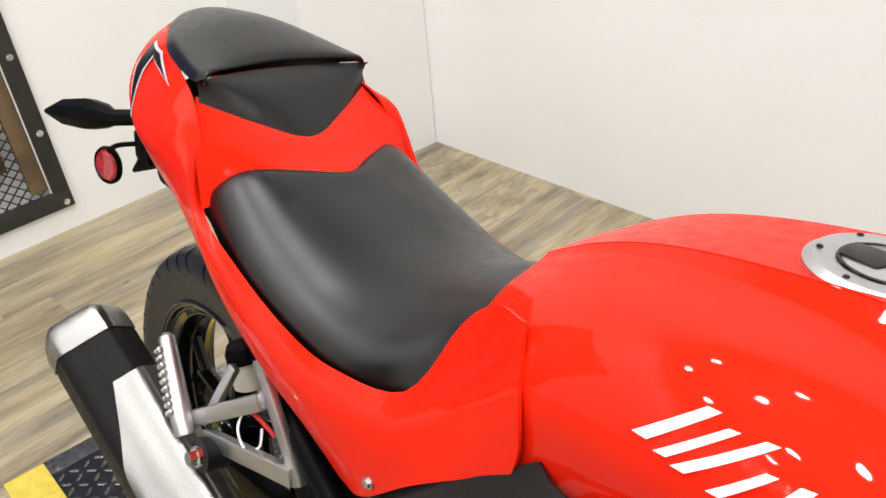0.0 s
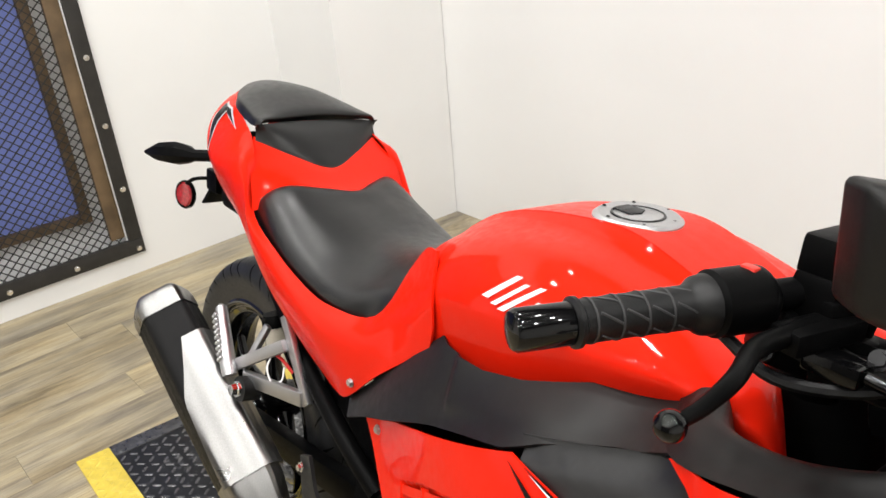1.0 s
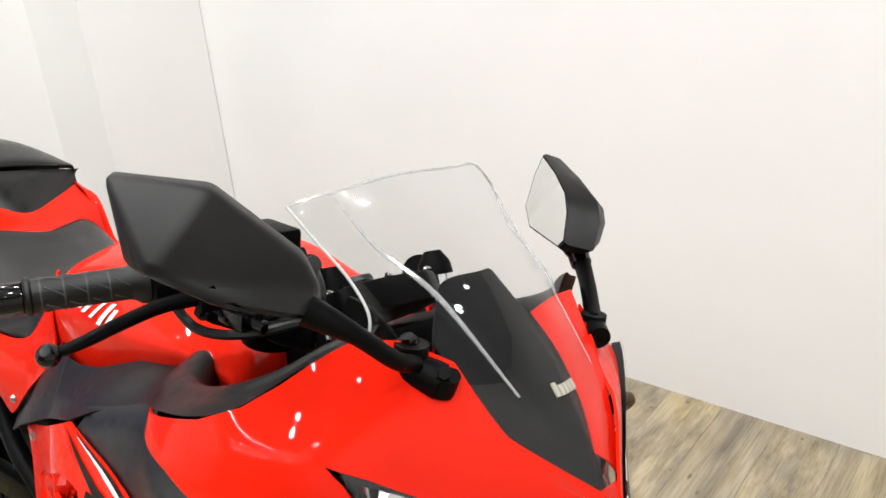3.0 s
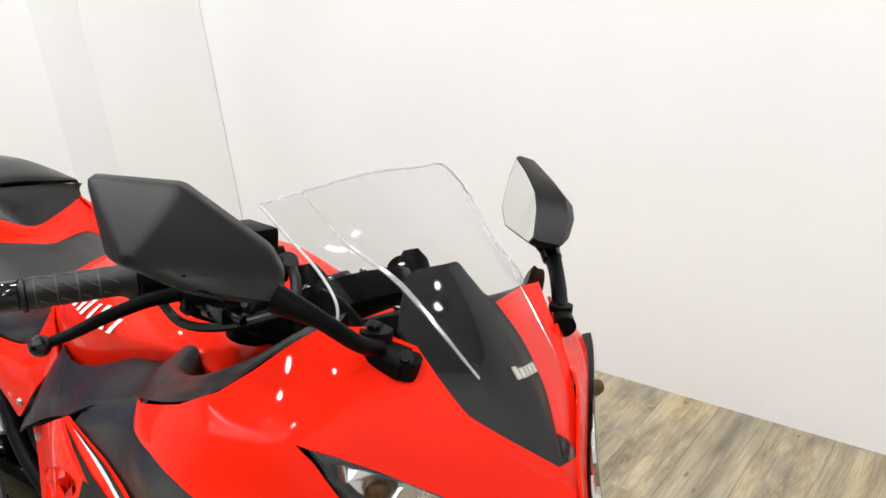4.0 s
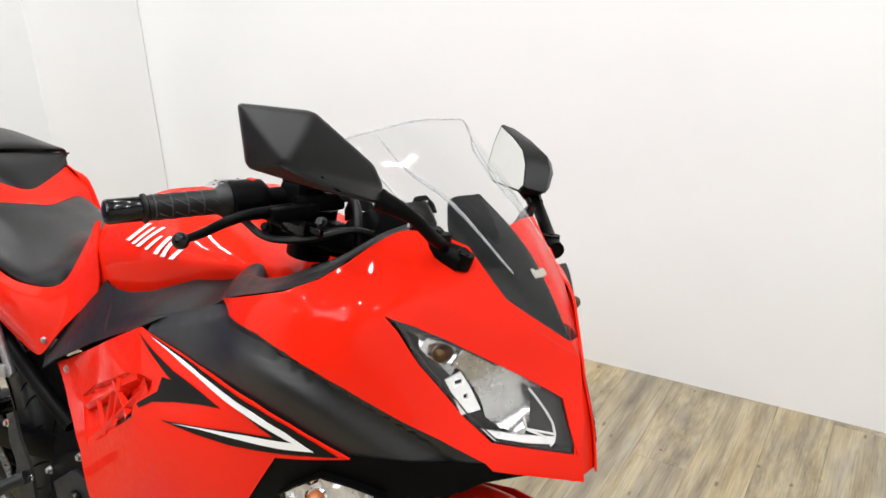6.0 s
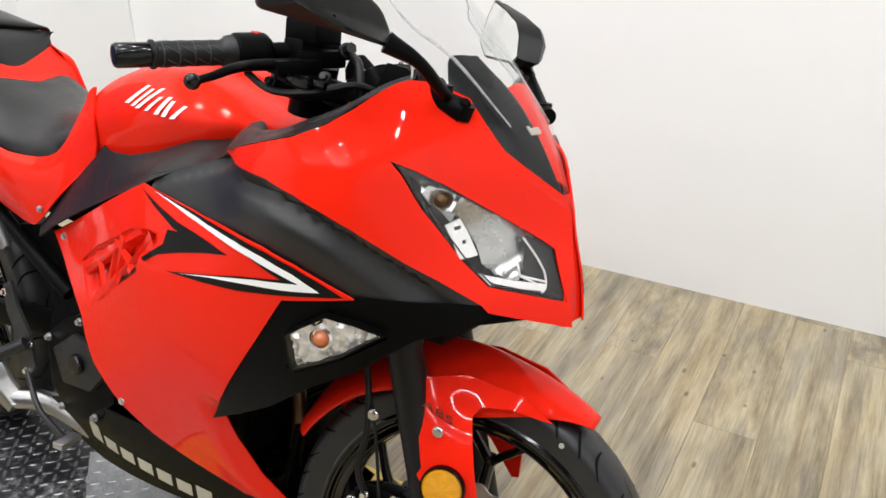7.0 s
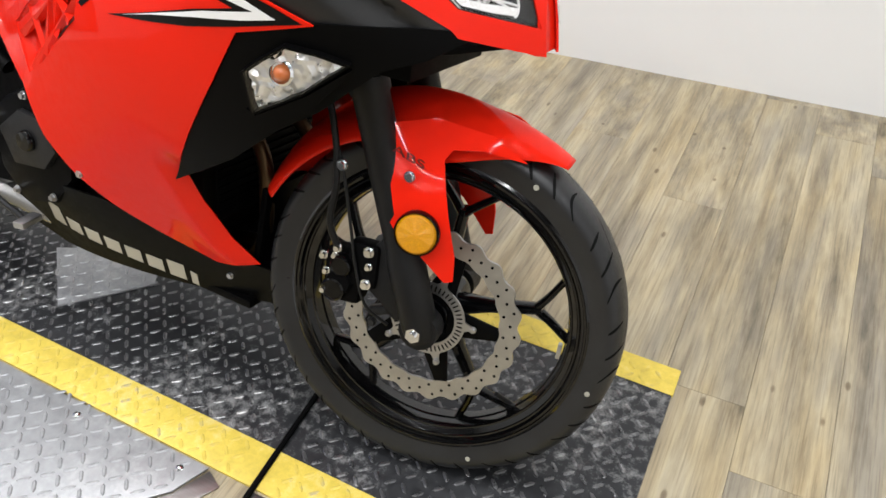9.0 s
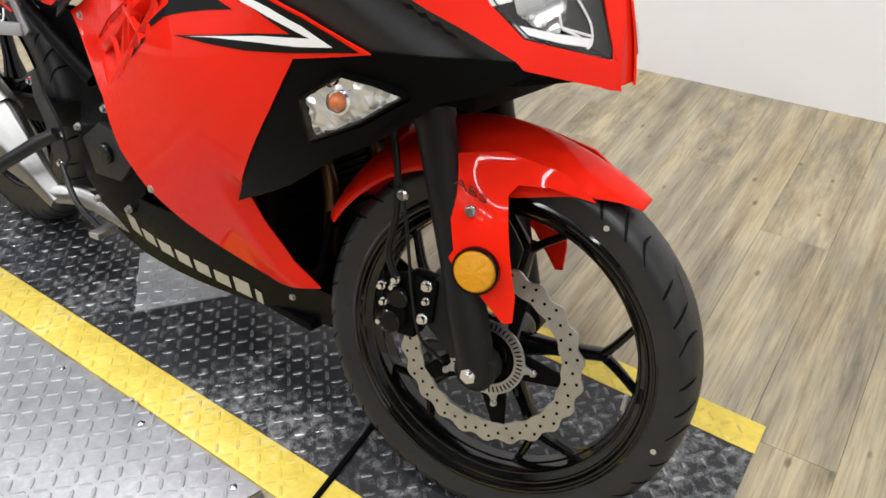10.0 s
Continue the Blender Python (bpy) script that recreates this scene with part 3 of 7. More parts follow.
def lift():
    root = new("motorcycle_lift")
    tagged(root, "low lift table of dark tread plate with yellow painted edges", "lift table")
    TOP = 0.004
    near, far, joint = 0.135, 0.885, 0.744
    part("deck_plate", on_deck([(0.022, near), (joint - 0.002, near), (joint - 0.022, far), (0.022, far)], -0.005, TOP), DECK, root)
    part("head_plate", on_deck([(joint + 0.002, near), (0.999, near), (0.999, far), (joint - 0.018, far)], -0.005, TOP), DECK, root)
    part("tail_flap", on_deck([(0.0, near), (0.0215, near), (0.0215, far), (0.0, far)], -0.005, 0.006), DECK_BAR, root)
    for name, v0, v1 in (("edge_strip", 0.0, near), ("edge_strip", far, 1.0)):
        j0, j1 = joint + 0.004 - 0.02 * (v0 > 0.5), joint - 0.020 * (v0 > 0.5)
        part(name, on_deck([(0, v0), (j0 - 0.003, v0), (j1 - 0.002, v1), (0, v1)], -0.005, TOP + 0.001), YELLOW, root, "worn yellow painted edge")
        part(name, on_deck([(j0 + 0.001, v0), (1, v0), (1, v1), (j1 + 0.002, v1)], -0.005, TOP + 0.001), YELLOW, root, "worn yellow painted edge")
    long, wide = 2.31, 0.6
    bm = tread(bmesh.new(), lambda s, t, h: deck(s / long, t / wide, TOP - 0.0002 + h), ((0.07, long - 0.02), (near * wide + 0.012, far * wide - 0.012), lambda s, t: abs(s / long - joint + 0.02 * t) > 0.012))
    part("tread_relief", bm, DECK_BAR, root, smooth=False, recalc=False)["kind"] = "stuff"
    for t0, t1 in ((0.012, near * wide - 0.01), (far * wide + 0.012, wide - 0.01)):
        bm = tread(bmesh.new(), lambda s, t, h: deck(s / long, t / wide, TOP + 0.0008 + h), ((0.02, long - 0.02), (t0, t1), lambda s, t: abs(s / long - joint) > 0.014), high=0.0014)
        part("edge_tread", bm, YELLOW_BAR, root, smooth=False, recalc=False)["kind"] = "stuff"
    # hinge rod across the joint
    a, b = Vector(deck(joint + 0.0045, -0.04, TOP + 0.003)), Vector(deck(joint - 0.02, 1.0, TOP + 0.003))
    part("hinge_rod", tube([a, a.lerp(b, 0.5), b], 0.0055, 10), BLACK_MATT, root)
    part("hinge_end", bar_box(a, a + Vector((0.022, -0.03, 0)), 0.012, 0.01), BLACK_MATT, root)
    # bare plate let into the deck
    tri = [(0.376, 0.037), (0.541, -0.093), (0.666, 0.058), (0.60, 0.16)]
    bm = prism(tri, 0.004, lambda x, y, h: (x, y, TOP + 0.001 + h), 0.0008)
    patch = part("cover_plate", bm, BARE, root, "bare alloy tread plate patch")
    bm = tread(bmesh.new(), lambda s, t, h: (s, t, TOP + 0.0048 + h), ((0.37, 0.68), (-0.1, 0.16), lambda s, t: inside((s, t), tri)))
    part("cover_tread", bm, BARE, root, smooth=False, recalc=False)["kind"] = "stuff"
    return root


lift()


def side_plate():
    root = new("side_extension")
    root.location = (0.5, -0.4, 0)
    tagged(root, "bare alloy tread plate extension riveted beside the lift", "metal plate")
    sh = Matrix.Translation((-0.5, 0.4, 0))
    out = [(0.12, -0.272), (1.100, -0.234), (1.079, -0.299), (1.02, -0.369), (0.929, -0.445), (0.74, -0.55), (0.45, -0.62), (0.12, -0.64)]
    bm = prism(out, 0.004, lambda x, y, h: (x, y, 0.003 + h), 0.0008)
    bm.transform(sh)
    part("plate", bm, BARE, root)
    bm = tread(bmesh.new(), lambda s, t, h: (s, t, 0.0068 + h), ((0.13, 1.09), (-0.62, -0.24), lambda s, t: inside((s, t), out) and inside((s + 0.01, t - 0.01), out)), long=0.026)
    bm.transform(sh)
    part("tread_relief", bm, BARE, root, smooth=False, recalc=False)["kind"] = "stuff"
    lip = [(1.104, -0.236), (1.140, -0.252), (1.112, -0.316), (1.052, -0.388), (0.955, -0.472), (0.755, -0.585), (0.45, -0.66), (0.12, -0.68), (0.12, -0.644), (0.45, -0.624), (0.742, -0.554), (0.931, -0.449), (1.022, -0.373), (1.082, -0.301)]
    bm = prism(lip, 0.003, lambda x, y, h: (x, y, 0.001 + h), 0.0006)
    bm.transform(sh)
    part("lip", bm, STEEL, root, "polished lip that mirrors the boards")
    bm = prism([(1.185, -0.232), (1.34, -0.222), (1.34, -0.262), (1.20, -0.272)], 0.003, lambda x, y, h: (x, y, 0.001 + h), 0.0006)
    bm.transform(sh)
    part("lip", bm, STEEL, root, "polished lip that mirrors the boards")
    for x, y in ((0.81, -0.268), (1.057, -0.258), (0.56, -0.278), (0.32, -0.286)):
        bm = bmesh.new()
        bmesh.ops.create_uvsphere(bm, u_segments=14, v_segments=8, radius=0.008, matrix=Matrix.Translation((x, y, 0.006)) @ Matrix.Diagonal((1, 1, 0.45, 1)))
        bm.transform(sh)
        part("rivet", bm, CHROME, root)


side_plate()


# ---- the motorcycle: built upright, x ahead, y to its left, then leant on its side stand ----
LEAN_LEFT, STEER = 12.30, 11.83
bike = new("motorcycle")
bike.matrix_world = pose(0, 0, 0.004, -LEAN_LEFT, 0, 0)
tagged(bike, "red and black sport motorcycle leaning on its side stand", "motorcycle")
rake = radians(27)
PIVOT = Vector((1.498, 0, 0))
TURNED = Matrix.Translation(PIVOT) @ Matrix.Rotation(radians(STEER), 4, Vector((-math.sin(rake), 0, math.cos(rake)))) @ Matrix.Translation(-PIVOT)
FRONT_HUB = Vector((1.386, 0, 0.287))


def steered(bm):
    bm.transform(TURNED)
    return bm


def both(name, bm, mat, parent=None, label="", **k):
    """A panel and its twin on the other side."""
    other = flipped(bm)
    a = part(name, bm, mat, parent or bike, label, recalc=False, **k)
    part(name, other, mat, parent or bike, label, recalc=False, **k)
    return a


# body line of the right-hand flank: (x, z, y)
FLANK = Bulge([(0.93, 0.808, -0.245), (1.208, 0.72, -0.252), (1.052, 0.483, -0.211), (1.428, 0.737, -0.124), (1.116, 0.878, -0.253), (1.006, 0.708, -0.263),
               (1.297, 0.742, -0.225), (0.614, 0.636, -0.168), (1.324, 0.918, -0.211), (1.498, 0.715, -0.03), (1.474, 0.86, 0.0), (1.362, 0.978, -0.114),
               (1.089, 0.879, -0.232), (1.04, 0.235, -0.09), (0.7, 0.45, -0.2)])

HEADLAMP = [(1.324, 0.919), (1.336, 0.903), (1.357, 0.863), (1.396, 0.803), (1.426, 0.769), (1.497, 0.746), (1.47, 0.815), (1.431, 0.845), (1.371, 0.892), (1.346, 0.908)]
UPPER = [(1.07, 0.882), (1.145, 0.907), (1.209, 0.928), (1.246, 0.948), (1.267, 0.969), (1.281, 0.987), (1.295, 1.003), (1.304, 1.008), (1.328, 1.008), (1.359, 0.993),
         (1.385, 0.961), (1.405, 0.935), (1.462, 0.882), (1.474, 0.86), (1.483, 0.822), (1.493, 0.787), (1.507, 0.712), (1.48, 0.72), (1.432, 0.736), (1.425, 0.7455), (1.408, 0.7575), (1.382, 0.7755), (1.350, 0.7955), (1.324, 0.8145), (1.297, 0.8335), (1.267, 0.8490), (1.2306, 0.8635), (1.1837, 0.8745), (1.125, 0.8765), (1.085, 0.8775)]
NOSE_CREASE = [(1.262, 1.010), (1.308, 0.985), (1.353, 0.950), (1.390, 0.920), (1.428, 0.889), (1.468, 0.861)]
BROW_CREASE = [(1.10, 0.893), (1.20, 0.905), (1.265, 0.915), (1.322, 0.921)]


def edge_distance(x, z, line):
    d = 1.0
    for (ax, az), (bx, bz) in zip(line, line[1:]):
        f = min(1, max(0, ((x - ax) * (bx - ax) + (z - az) * (bz - az)) / ((bx - ax) ** 2 + (bz - az) ** 2)))
        d = min(d, math.hypot(x - ax - f * (bx - ax), z - az - f * (bz - az)))
    return d


def nose_face(x, z):
    """The nose's skin, with a crease from the mirror foot to the tip and a softer one from the headlight back."""
    return FLANK(x, z) - 0.0055 * max(0.0, 1 - edge_distance(x, z, NOSE_CREASE) / 0.035) - 0.003 * max(0.0, 1 - edge_distance(x, z, BROW_CREASE) / 0.03)


nose = shell(UPPER, nose_face, [HEADLAMP], 0.009)
nose_left = flipped(nose)
bmesh.ops.scale(nose_left, vec=(1, 1.08, 1), verts=nose_left.verts)
for v_ in nose_left.verts:
    v_.co.z -= 0.034 * min(1, max(0, (v_.co.z - 0.90) / 0.07)) * min(1, max(0, (1.44 - v_.co.x) / 0.05))
part("upper_fairing", nose, RED, bike, "glossy red nose fairing", recalc=False)
part("upper_fairing", nose_left, RED, bike, "glossy red nose fairing", recalc=False)

# red strip that joins the two halves of the nose
STRIP = [(1.462, 0.881), (1.472, 0.858), (1.481, 0.822), (1.490, 0.787), (1.503, 0.714)]
part("nose_strip", thicken(skin([[(x - 0.003, y * (abs(FLANK(x, z)) + 0.004), z) for y in (-1.0, -0.5, 0.0, 0.5, 1.0)] for x, z in [tuple(p) for p in spline(STRIP, 4)]]), 0.002), RED, bike, "red strip between the halves of the nose")

COWL = [(0.919, 0.819), (0.984, 0.842), (1.04, 0.864), (1.085, 0.8805), (1.125, 0.8795), (1.184, 0.8775), (1.231, 0.8665), (1.267, 0.852), (1.297, 0.8365), (1.324, 0.8175), (1.35, 0.7985), (1.382, 0.7785), (1.408, 0.7605), (1.425, 0.7485), (1.429, 0.741), (1.391, 0.745), (1.30, 0.735),
        (1.262, 0.752), (1.226, 0.768), (1.177, 0.781), (1.121, 0.786), (1.053, 0.788), (0.989, 0.795), (0.935, 0.803)]
COWL_EDGE = [(0.919, 0.819), (1.04, 0.862), (1.085, 0.8775), (1.125, 0.8765), (1.184, 0.8745), (1.231, 0.8635), (1.267, 0.849), (1.297, 0.8335), (1.324, 0.8145), (1.35, 0.7955), (1.382, 0.7755), (1.408, 0.7575), (1.425, 0.7455)]


def ease(v):
    v = min(1.0, max(0.0, v))
    return v * v * (3 - 2 * v)


def cowl_face(x, z):
    """The cowl's skin: a lip along its upper edge, a hollow below it, and a plane that comes out again."""
    d = 1.0
    for (ax, az), (bx, bz) in zip(COWL_EDGE, COWL_EDGE[1:]):
        f = min(1, max(0, ((x - ax) * (bx - ax) + (z - az) * (bz - az)) / ((bx - ax) ** 2 + (bz - az) ** 2)))
        d = min(d, math.hypot(x - ax - f * (bx - ax), z - az - f * (bz - az)))
    fade = ease((1.43 - x) / 0.10) * ease((x - 1.06) / 0.10)
    return FLANK(x, z) + 0.012 * ease((1.10 - x) / 0.05) * ease((z - 0.80 - 0.38 * (x - 0.93)) / 0.012) + fade * 0.017 * ease((d - 0.008) / 0.010) * (1 - 0.9 * ease((d - 0.020) / 0.030))


both("side_cowl", shell(COWL, cowl_face, (), 0.008, lift=-0.0055), CHARCOAL, label="satin black side cowl")
LOWER_COWL = [(1.206, 0.718), (1.298, 0.742), (1.391, 0.746), (1.425, 0.745), (1.443, 0.734), (1.407, 0.708), (1.363, 0.691), (1.292, 0.629), (1.231, 0.59), (1.154, 0.529), (1.034, 0.46), (1.05, 0.482), (1.1, 0.564), (1.16, 0.645)]
both("signal_cowl", shell(LOWER_COWL, FLANK, (), 0.015, lift=-0.003), BLACK_SATIN, label="satin black cowl round the turn signal")
SIDE = [(0.574, 0.635), (0.766, 0.728), (0.926, 0.809), (0.9917, 0.8010), (1.0557, 0.7942), (1.1238, 0.7918), (1.1796, 0.7862), (1.2289, 0.7725), (1.266, 0.7558), (1.299, 0.7395), (1.206, 0.718), (1.159, 0.645), (1.095, 0.552), (1.048, 0.48),
        (1.053, 0.416), (1.072, 0.345), (1.103, 0.296), (1.026, 0.282), (0.932, 0.325), (0.862, 0.357), (0.80, 0.396), (0.746, 0.453), (0.708, 0.529), (0.631, 0.586)]
VENT = [(0.945, 0.748), (0.905, 0.738), (0.862, 0.714), (0.771, 0.668), (0.705, 0.624), (0.718, 0.590), (0.738, 0.554), (0.800, 0.590), (0.920, 0.676), (0.934, 0.702), (0.976, 0.734), (0.980, 0.752)]
SIDE_EDGE = [(1.048, 0.48), (1.053, 0.416), (1.072, 0.345), (1.103, 0.296)]


def side_face(x, z):
    """The lower fairing's skin: a flange turned inward along its leading edge, and a soft ridge behind it."""
    d = edge_distance(x, z, SIDE_EDGE)
    return FLANK(x, z) + 0.016 * max(0.0, 1 - d / 0.034) - 0.006 * ease((z - 0.40) / -0.1) * ease((0.09 - d) / 0.05)


both("side_fairing", shell(SIDE, side_face, [VENT], 0.0105), RED, label="glossy red lower side fairing")

BELLY = Bulge([(1.04, 0.235, -0.085), (0.955, 0.208, -0.095), (0.7, 0.303, -0.16), (0.6, 0.35, -0.16), (0.6, 0.2, -0.12), (1.12, 0.2, -0.06)])
both("belly_pan", shell([(0.48, 0.26), (0.559, 0.202), (0.644, 0.185), (0.837, 0.188), (1.013, 0.196), (1.123, 0.205), (1.15, 0.28), (1.06, 0.29), (0.922, 0.31), (0.821, 0.345), (0.691, 0.345)], BELLY, (), 0.02), BLACK_SATIN, label="satin black belly pan")
part("belly_floor", joined(box(0.56, -0.088, 0.190, 1.07, 0.088, 0.206, 0.004), bar_box((1.06, 0, 0.195), (1.095, 0, 0.42), 0.15, 0.012, 0.003, (1, 0, 0))), BLACK_SATIN, bike, "black closed underside of the belly pan")

# fuel tank
TANK = [[(0.60, 0, 0.906), (0.60, -0.05, 0.898), (0.60, -0.09, 0.880), (0.60, -0.12, 0.84), (0.60, -0.138, 0.785)],
        [(0.66, 0, 0.943), (0.66, -0.070, 0.932), (0.66, -0.128, 0.905), (0.66, -0.152, 0.855), (0.66, -0.155, 0.785)],
        [(0.72, 0, 0.967), (0.72, -0.078, 0.955), (0.72, -0.142, 0.930), (0.72, -0.168, 0.88), (0.72, -0.156, 0.795)],
        [(0.80, 0, 0.982), (0.80, -0.085, 0.968), (0.80, -0.145, 0.950), (0.80, -0.178, 0.895), (0.80, -0.158, 0.800)],
        [(0.88, 0, 0.983), (0.88, -0.092, 0.965), (0.88, -0.142, 0.950), (0.88, -0.180, 0.90), (0.88, -0.158, 0.824)],
        [(0.96, 0, 0.962), (0.96, -0.090, 0.950), (0.96, -0.135, 0.940), (0.96, -0.176, 0.904), (0.96, -0.156, 0.852)],
        [(1.04, 0, 0.935), (1.04, -0.085, 0.930), (1.04, -0.125, 0.924), (1.04, -0.162, 0.908), (1.04, -0.150, 0.878)],
        [(1.10, 0, 0.910), (1.10, -0.07, 0.908), (1.10, -0.115, 0.900), (1.10, -0.145, 0.89), (1.10, -0.140, 0.865)],
        [(1.125, 0, 0.86), (1.125, -0.06, 0.86), (1.125, -0.10, 0.855), (1.125, -0.125, 0.85), (1.12, -0.125, 0.82)]]


def shouldered(row):
    """Adds the raised spine and the crease that runs along the tank's shoulder to a cross-section."""
    c, a, b, s, e = row
    def between(k, drop):
        return (c[0] + (a[0] - c[0]) * k, a[1] * k, c[2] + (a[2] - c[2]) * drop)
    return [c, between(0.64, 0.02), between(0.70, 0.10), between(0.84, 0.62), a, b, s, e]


TANK = [[(x - 0.75 * max(0.0, x - 0.99) * max(0.0, 1 + y / 0.13), y, z) for x, y, z in r] for r in TANK]
TANK = [shouldered([(x, y, z - 0.010 * ease((0.90 - x) / 0.15) * ease((z - 0.84) / 0.06)) for x, y, z in r]) for r in TANK]
tank = part("fuel_tank", surface(mirrored_grid(TANK, 0.92), 6, 6), RED, bike, "glossy red fuel tank", sharp=60)
TANK_SIDE = Bulge([(p[0], p[2], p[1]) for r in TANK[1:7] for p in r[5:8]])


def on_face(profile_bm, at, facing):
    q = Vector(facing).normalized().to_track_quat("Y", "Z").to_matrix().to_4x4()
    q.translation = at
    profile_bm.transform(q)
    return profile_bm


CAP_AT, CAP_WAY = Vector((0.846, -0.014, 0.9785)), (-0.02, -0.05, 1)
cap = part("filler_cap", on_face(lathe([(0.030, 0.0), (0.030, 0.006), (0.034, 0.0075), (0.044, 0.0070), (0.049, 0.003), (0.050, -0.010)], 48), CAP_AT, CAP_WAY), ALLOY, tank, "silver locking filler cap", sharp=30)
part("cap_plate", on_face(lathe([(0.0, 0.0068), (0.027, 0.0068), (0.0305, 0.005)], 40), CAP_AT, CAP_WAY), ALLOY, cap)
part("cap_seam", on_face(lathe([(0.0262, 0.0066), (0.0270, 0.0074), (0.0292, 0.0074), (0.0300, 0.0060)], 40), CAP_AT, CAP_WAY), BLACK_GLOSS, cap)
part("lock_cover", prism([(0.820, -0.026), (0.844, -0.028), (0.850, -0.014), (0.844, 0.0), (0.820, -0.002)], 0.0022, lambda x, y, h: (x, y, 0.9848 + 0.05 * (y + 0.014) + h), 0.0015), GREY_METAL, cap)
for i in range(6):
    a = 2 * math.pi * i / 6 + 0.3
    part("cap_screw", bolt((0.846 + 0.040 * math.cos(a), -0.014 + 0.040 * math.sin(a), 0.9853 + 0.0020 * math.sin(a)), (0, 0, 1), 0.0018, 0.0012), GREY_METAL, cap)
# warning label on the back of the tank's top
label = part("warning_label", prism([(0.728, -0.004), (0.752, -0.012), (0.764, 0.020), (0.742, 0.028)], 0.0012, lambda x, y, h: (x, y, 0.9605 + 0.26 * (x - 0.745) + h), 0.0002), WHITE_INK, tank, "white warning label")
part("label_bar", prism([(0.744, 0.006), (0.750, 0.004), (0.756, 0.018), (0.750, 0.020)], 0.0006, lambda x, y, h: (x, y, 0.9618 + 0.26 * (x - 0.745) + h), 0.0), BLUE, label, "blue printed bar")
# white maker's script on the flank of the tank: slanted strokes
for foot, head, w in (((0.795, 0.902), (0.822, 0.927), 0.009), ((0.825, 0.899), (0.857, 0.927), 0.008), ((0.847, 0.898), (0.866, 0.917), 0.007), ((0.871, 0.897), (0.884, 0.919), 0.008),
                      ((0.887, 0.896), (0.895, 0.915), 0.007), ((0.904, 0.895), (0.920, 0.912), 0.008), ((0.812, 0.900), (0.838, 0.924), 0.007)):
    lean = (head[0] - foot[0], head[1] - foot[1])
    foot, head, w = (foot[0] - 0.12 * lean[0], foot[1] - 0.12 * lean[1]), (head[0] + 0.12 * lean[0], head[1] + 0.12 * lean[1]), w * 1.2
    quad = [foot, (foot[0] + w, foot[1] + 0.001), (head[0] + w * 0.8, head[1] + 0.001), head]
    part("script_stroke", shell(quad, TANK_SIDE, (), 0.008, 0.0006, 0.0050), WHITE_INK, tank, "white painted script stroke")

SEATG = [[(0.256, 0, 0.838), (0.236, -0.05, 0.838), (0.213, -0.105, 0.838), (0.203, -0.143, 0.822), (0.203, -0.155, 0.803)],
         [(0.268, 0, 0.852), (0.246, -0.05, 0.855), (0.224, -0.105, 0.857), (0.212, -0.140, 0.838), (0.212, -0.154, 0.806)],
         [(0.31, 0, 0.838), (0.305, -0.055, 0.838), (0.30, -0.112, 0.828), (0.30, -0.155, 0.800), (0.30, -0.162, 0.762)],
         [(0.40, 0, 0.818), (0.40, -0.06, 0.814), (0.40, -0.118, 0.797), (0.40, -0.157, 0.772), (0.40, -0.163, 0.735)],
         [(0.48, 0, 0.824), (0.48, -0.06, 0.816), (0.48, -0.112, 0.794), (0.48, -0.150, 0.770), (0.48, -0.157, 0.735)],
         [(0.56, 0, 0.858), (0.555, -0.055, 0.843), (0.545, -0.098, 0.815), (0.535, -0.130, 0.787), (0.527, -0.145, 0.745)],
         [(0.612, 0, 0.885), (0.602, -0.055, 0.868), (0.582, -0.10, 0.825), (0.566, -0.133, 0.783), (0.552, -0.138, 0.748)]]
part("seat", surface(mirrored_grid(SEATG, 0.86), 6, 6), SEAT, bike, "black vinyl rider seat", sharp=70)
PILLION = [[(0.190, 0, 0.858), (0.165, -0.06, 0.880), (0.130, -0.120, 0.908)],
           [(0.183, 0, 0.874), (0.160, -0.06, 0.896), (0.126, -0.117, 0.924)],
           [(0.15, 0, 0.916), (0.142, -0.06, 0.924), (0.128, -0.119, 0.934)],
           [(0.115, 0, 0.940), (0.118, -0.06, 0.940), (0.134, -0.121, 0.940)]]
PILLION_TOP = [[(0.104, 0, 0.938), (0.110, -0.06, 0.938), (0.130, -0.108, 0.940), (0.132, -0.112, 0.928)],
               [(0.112, 0, 0.951), (0.118, -0.06, 0.949), (0.132, -0.105, 0.949), (0.133, -0.114, 0.936)],
               [(0.09, 0, 0.964), (0.095, -0.06, 0.960), (0.105, -0.108, 0.950), (0.105, -0.118, 0.936)],
               [(0.01, 0, 0.982), (0.01, -0.055, 0.976), (0.015, -0.092, 0.960), (0.015, -0.102, 0.945)],
               [(-0.07, 0, 0.981), (-0.07, -0.035, 0.976), (-0.065, -0.060, 0.963), (-0.065, -0.068, 0.948)],
               [(-0.103, 0, 0.968), (-0.10, -0.025, 0.965), (-0.092, -0.045, 0.957), (-0.092, -0.052, 0.945)]]
pillion = part("pillion_seat", surface(mirrored_grid(PILLION), 6, 6), SEAT, bike, "black vinyl passenger seat", sharp=70)
part("pillion_top", surface(mirrored_grid(PILLION_TOP), 6, 6), SEAT, pillion, sharp=70)

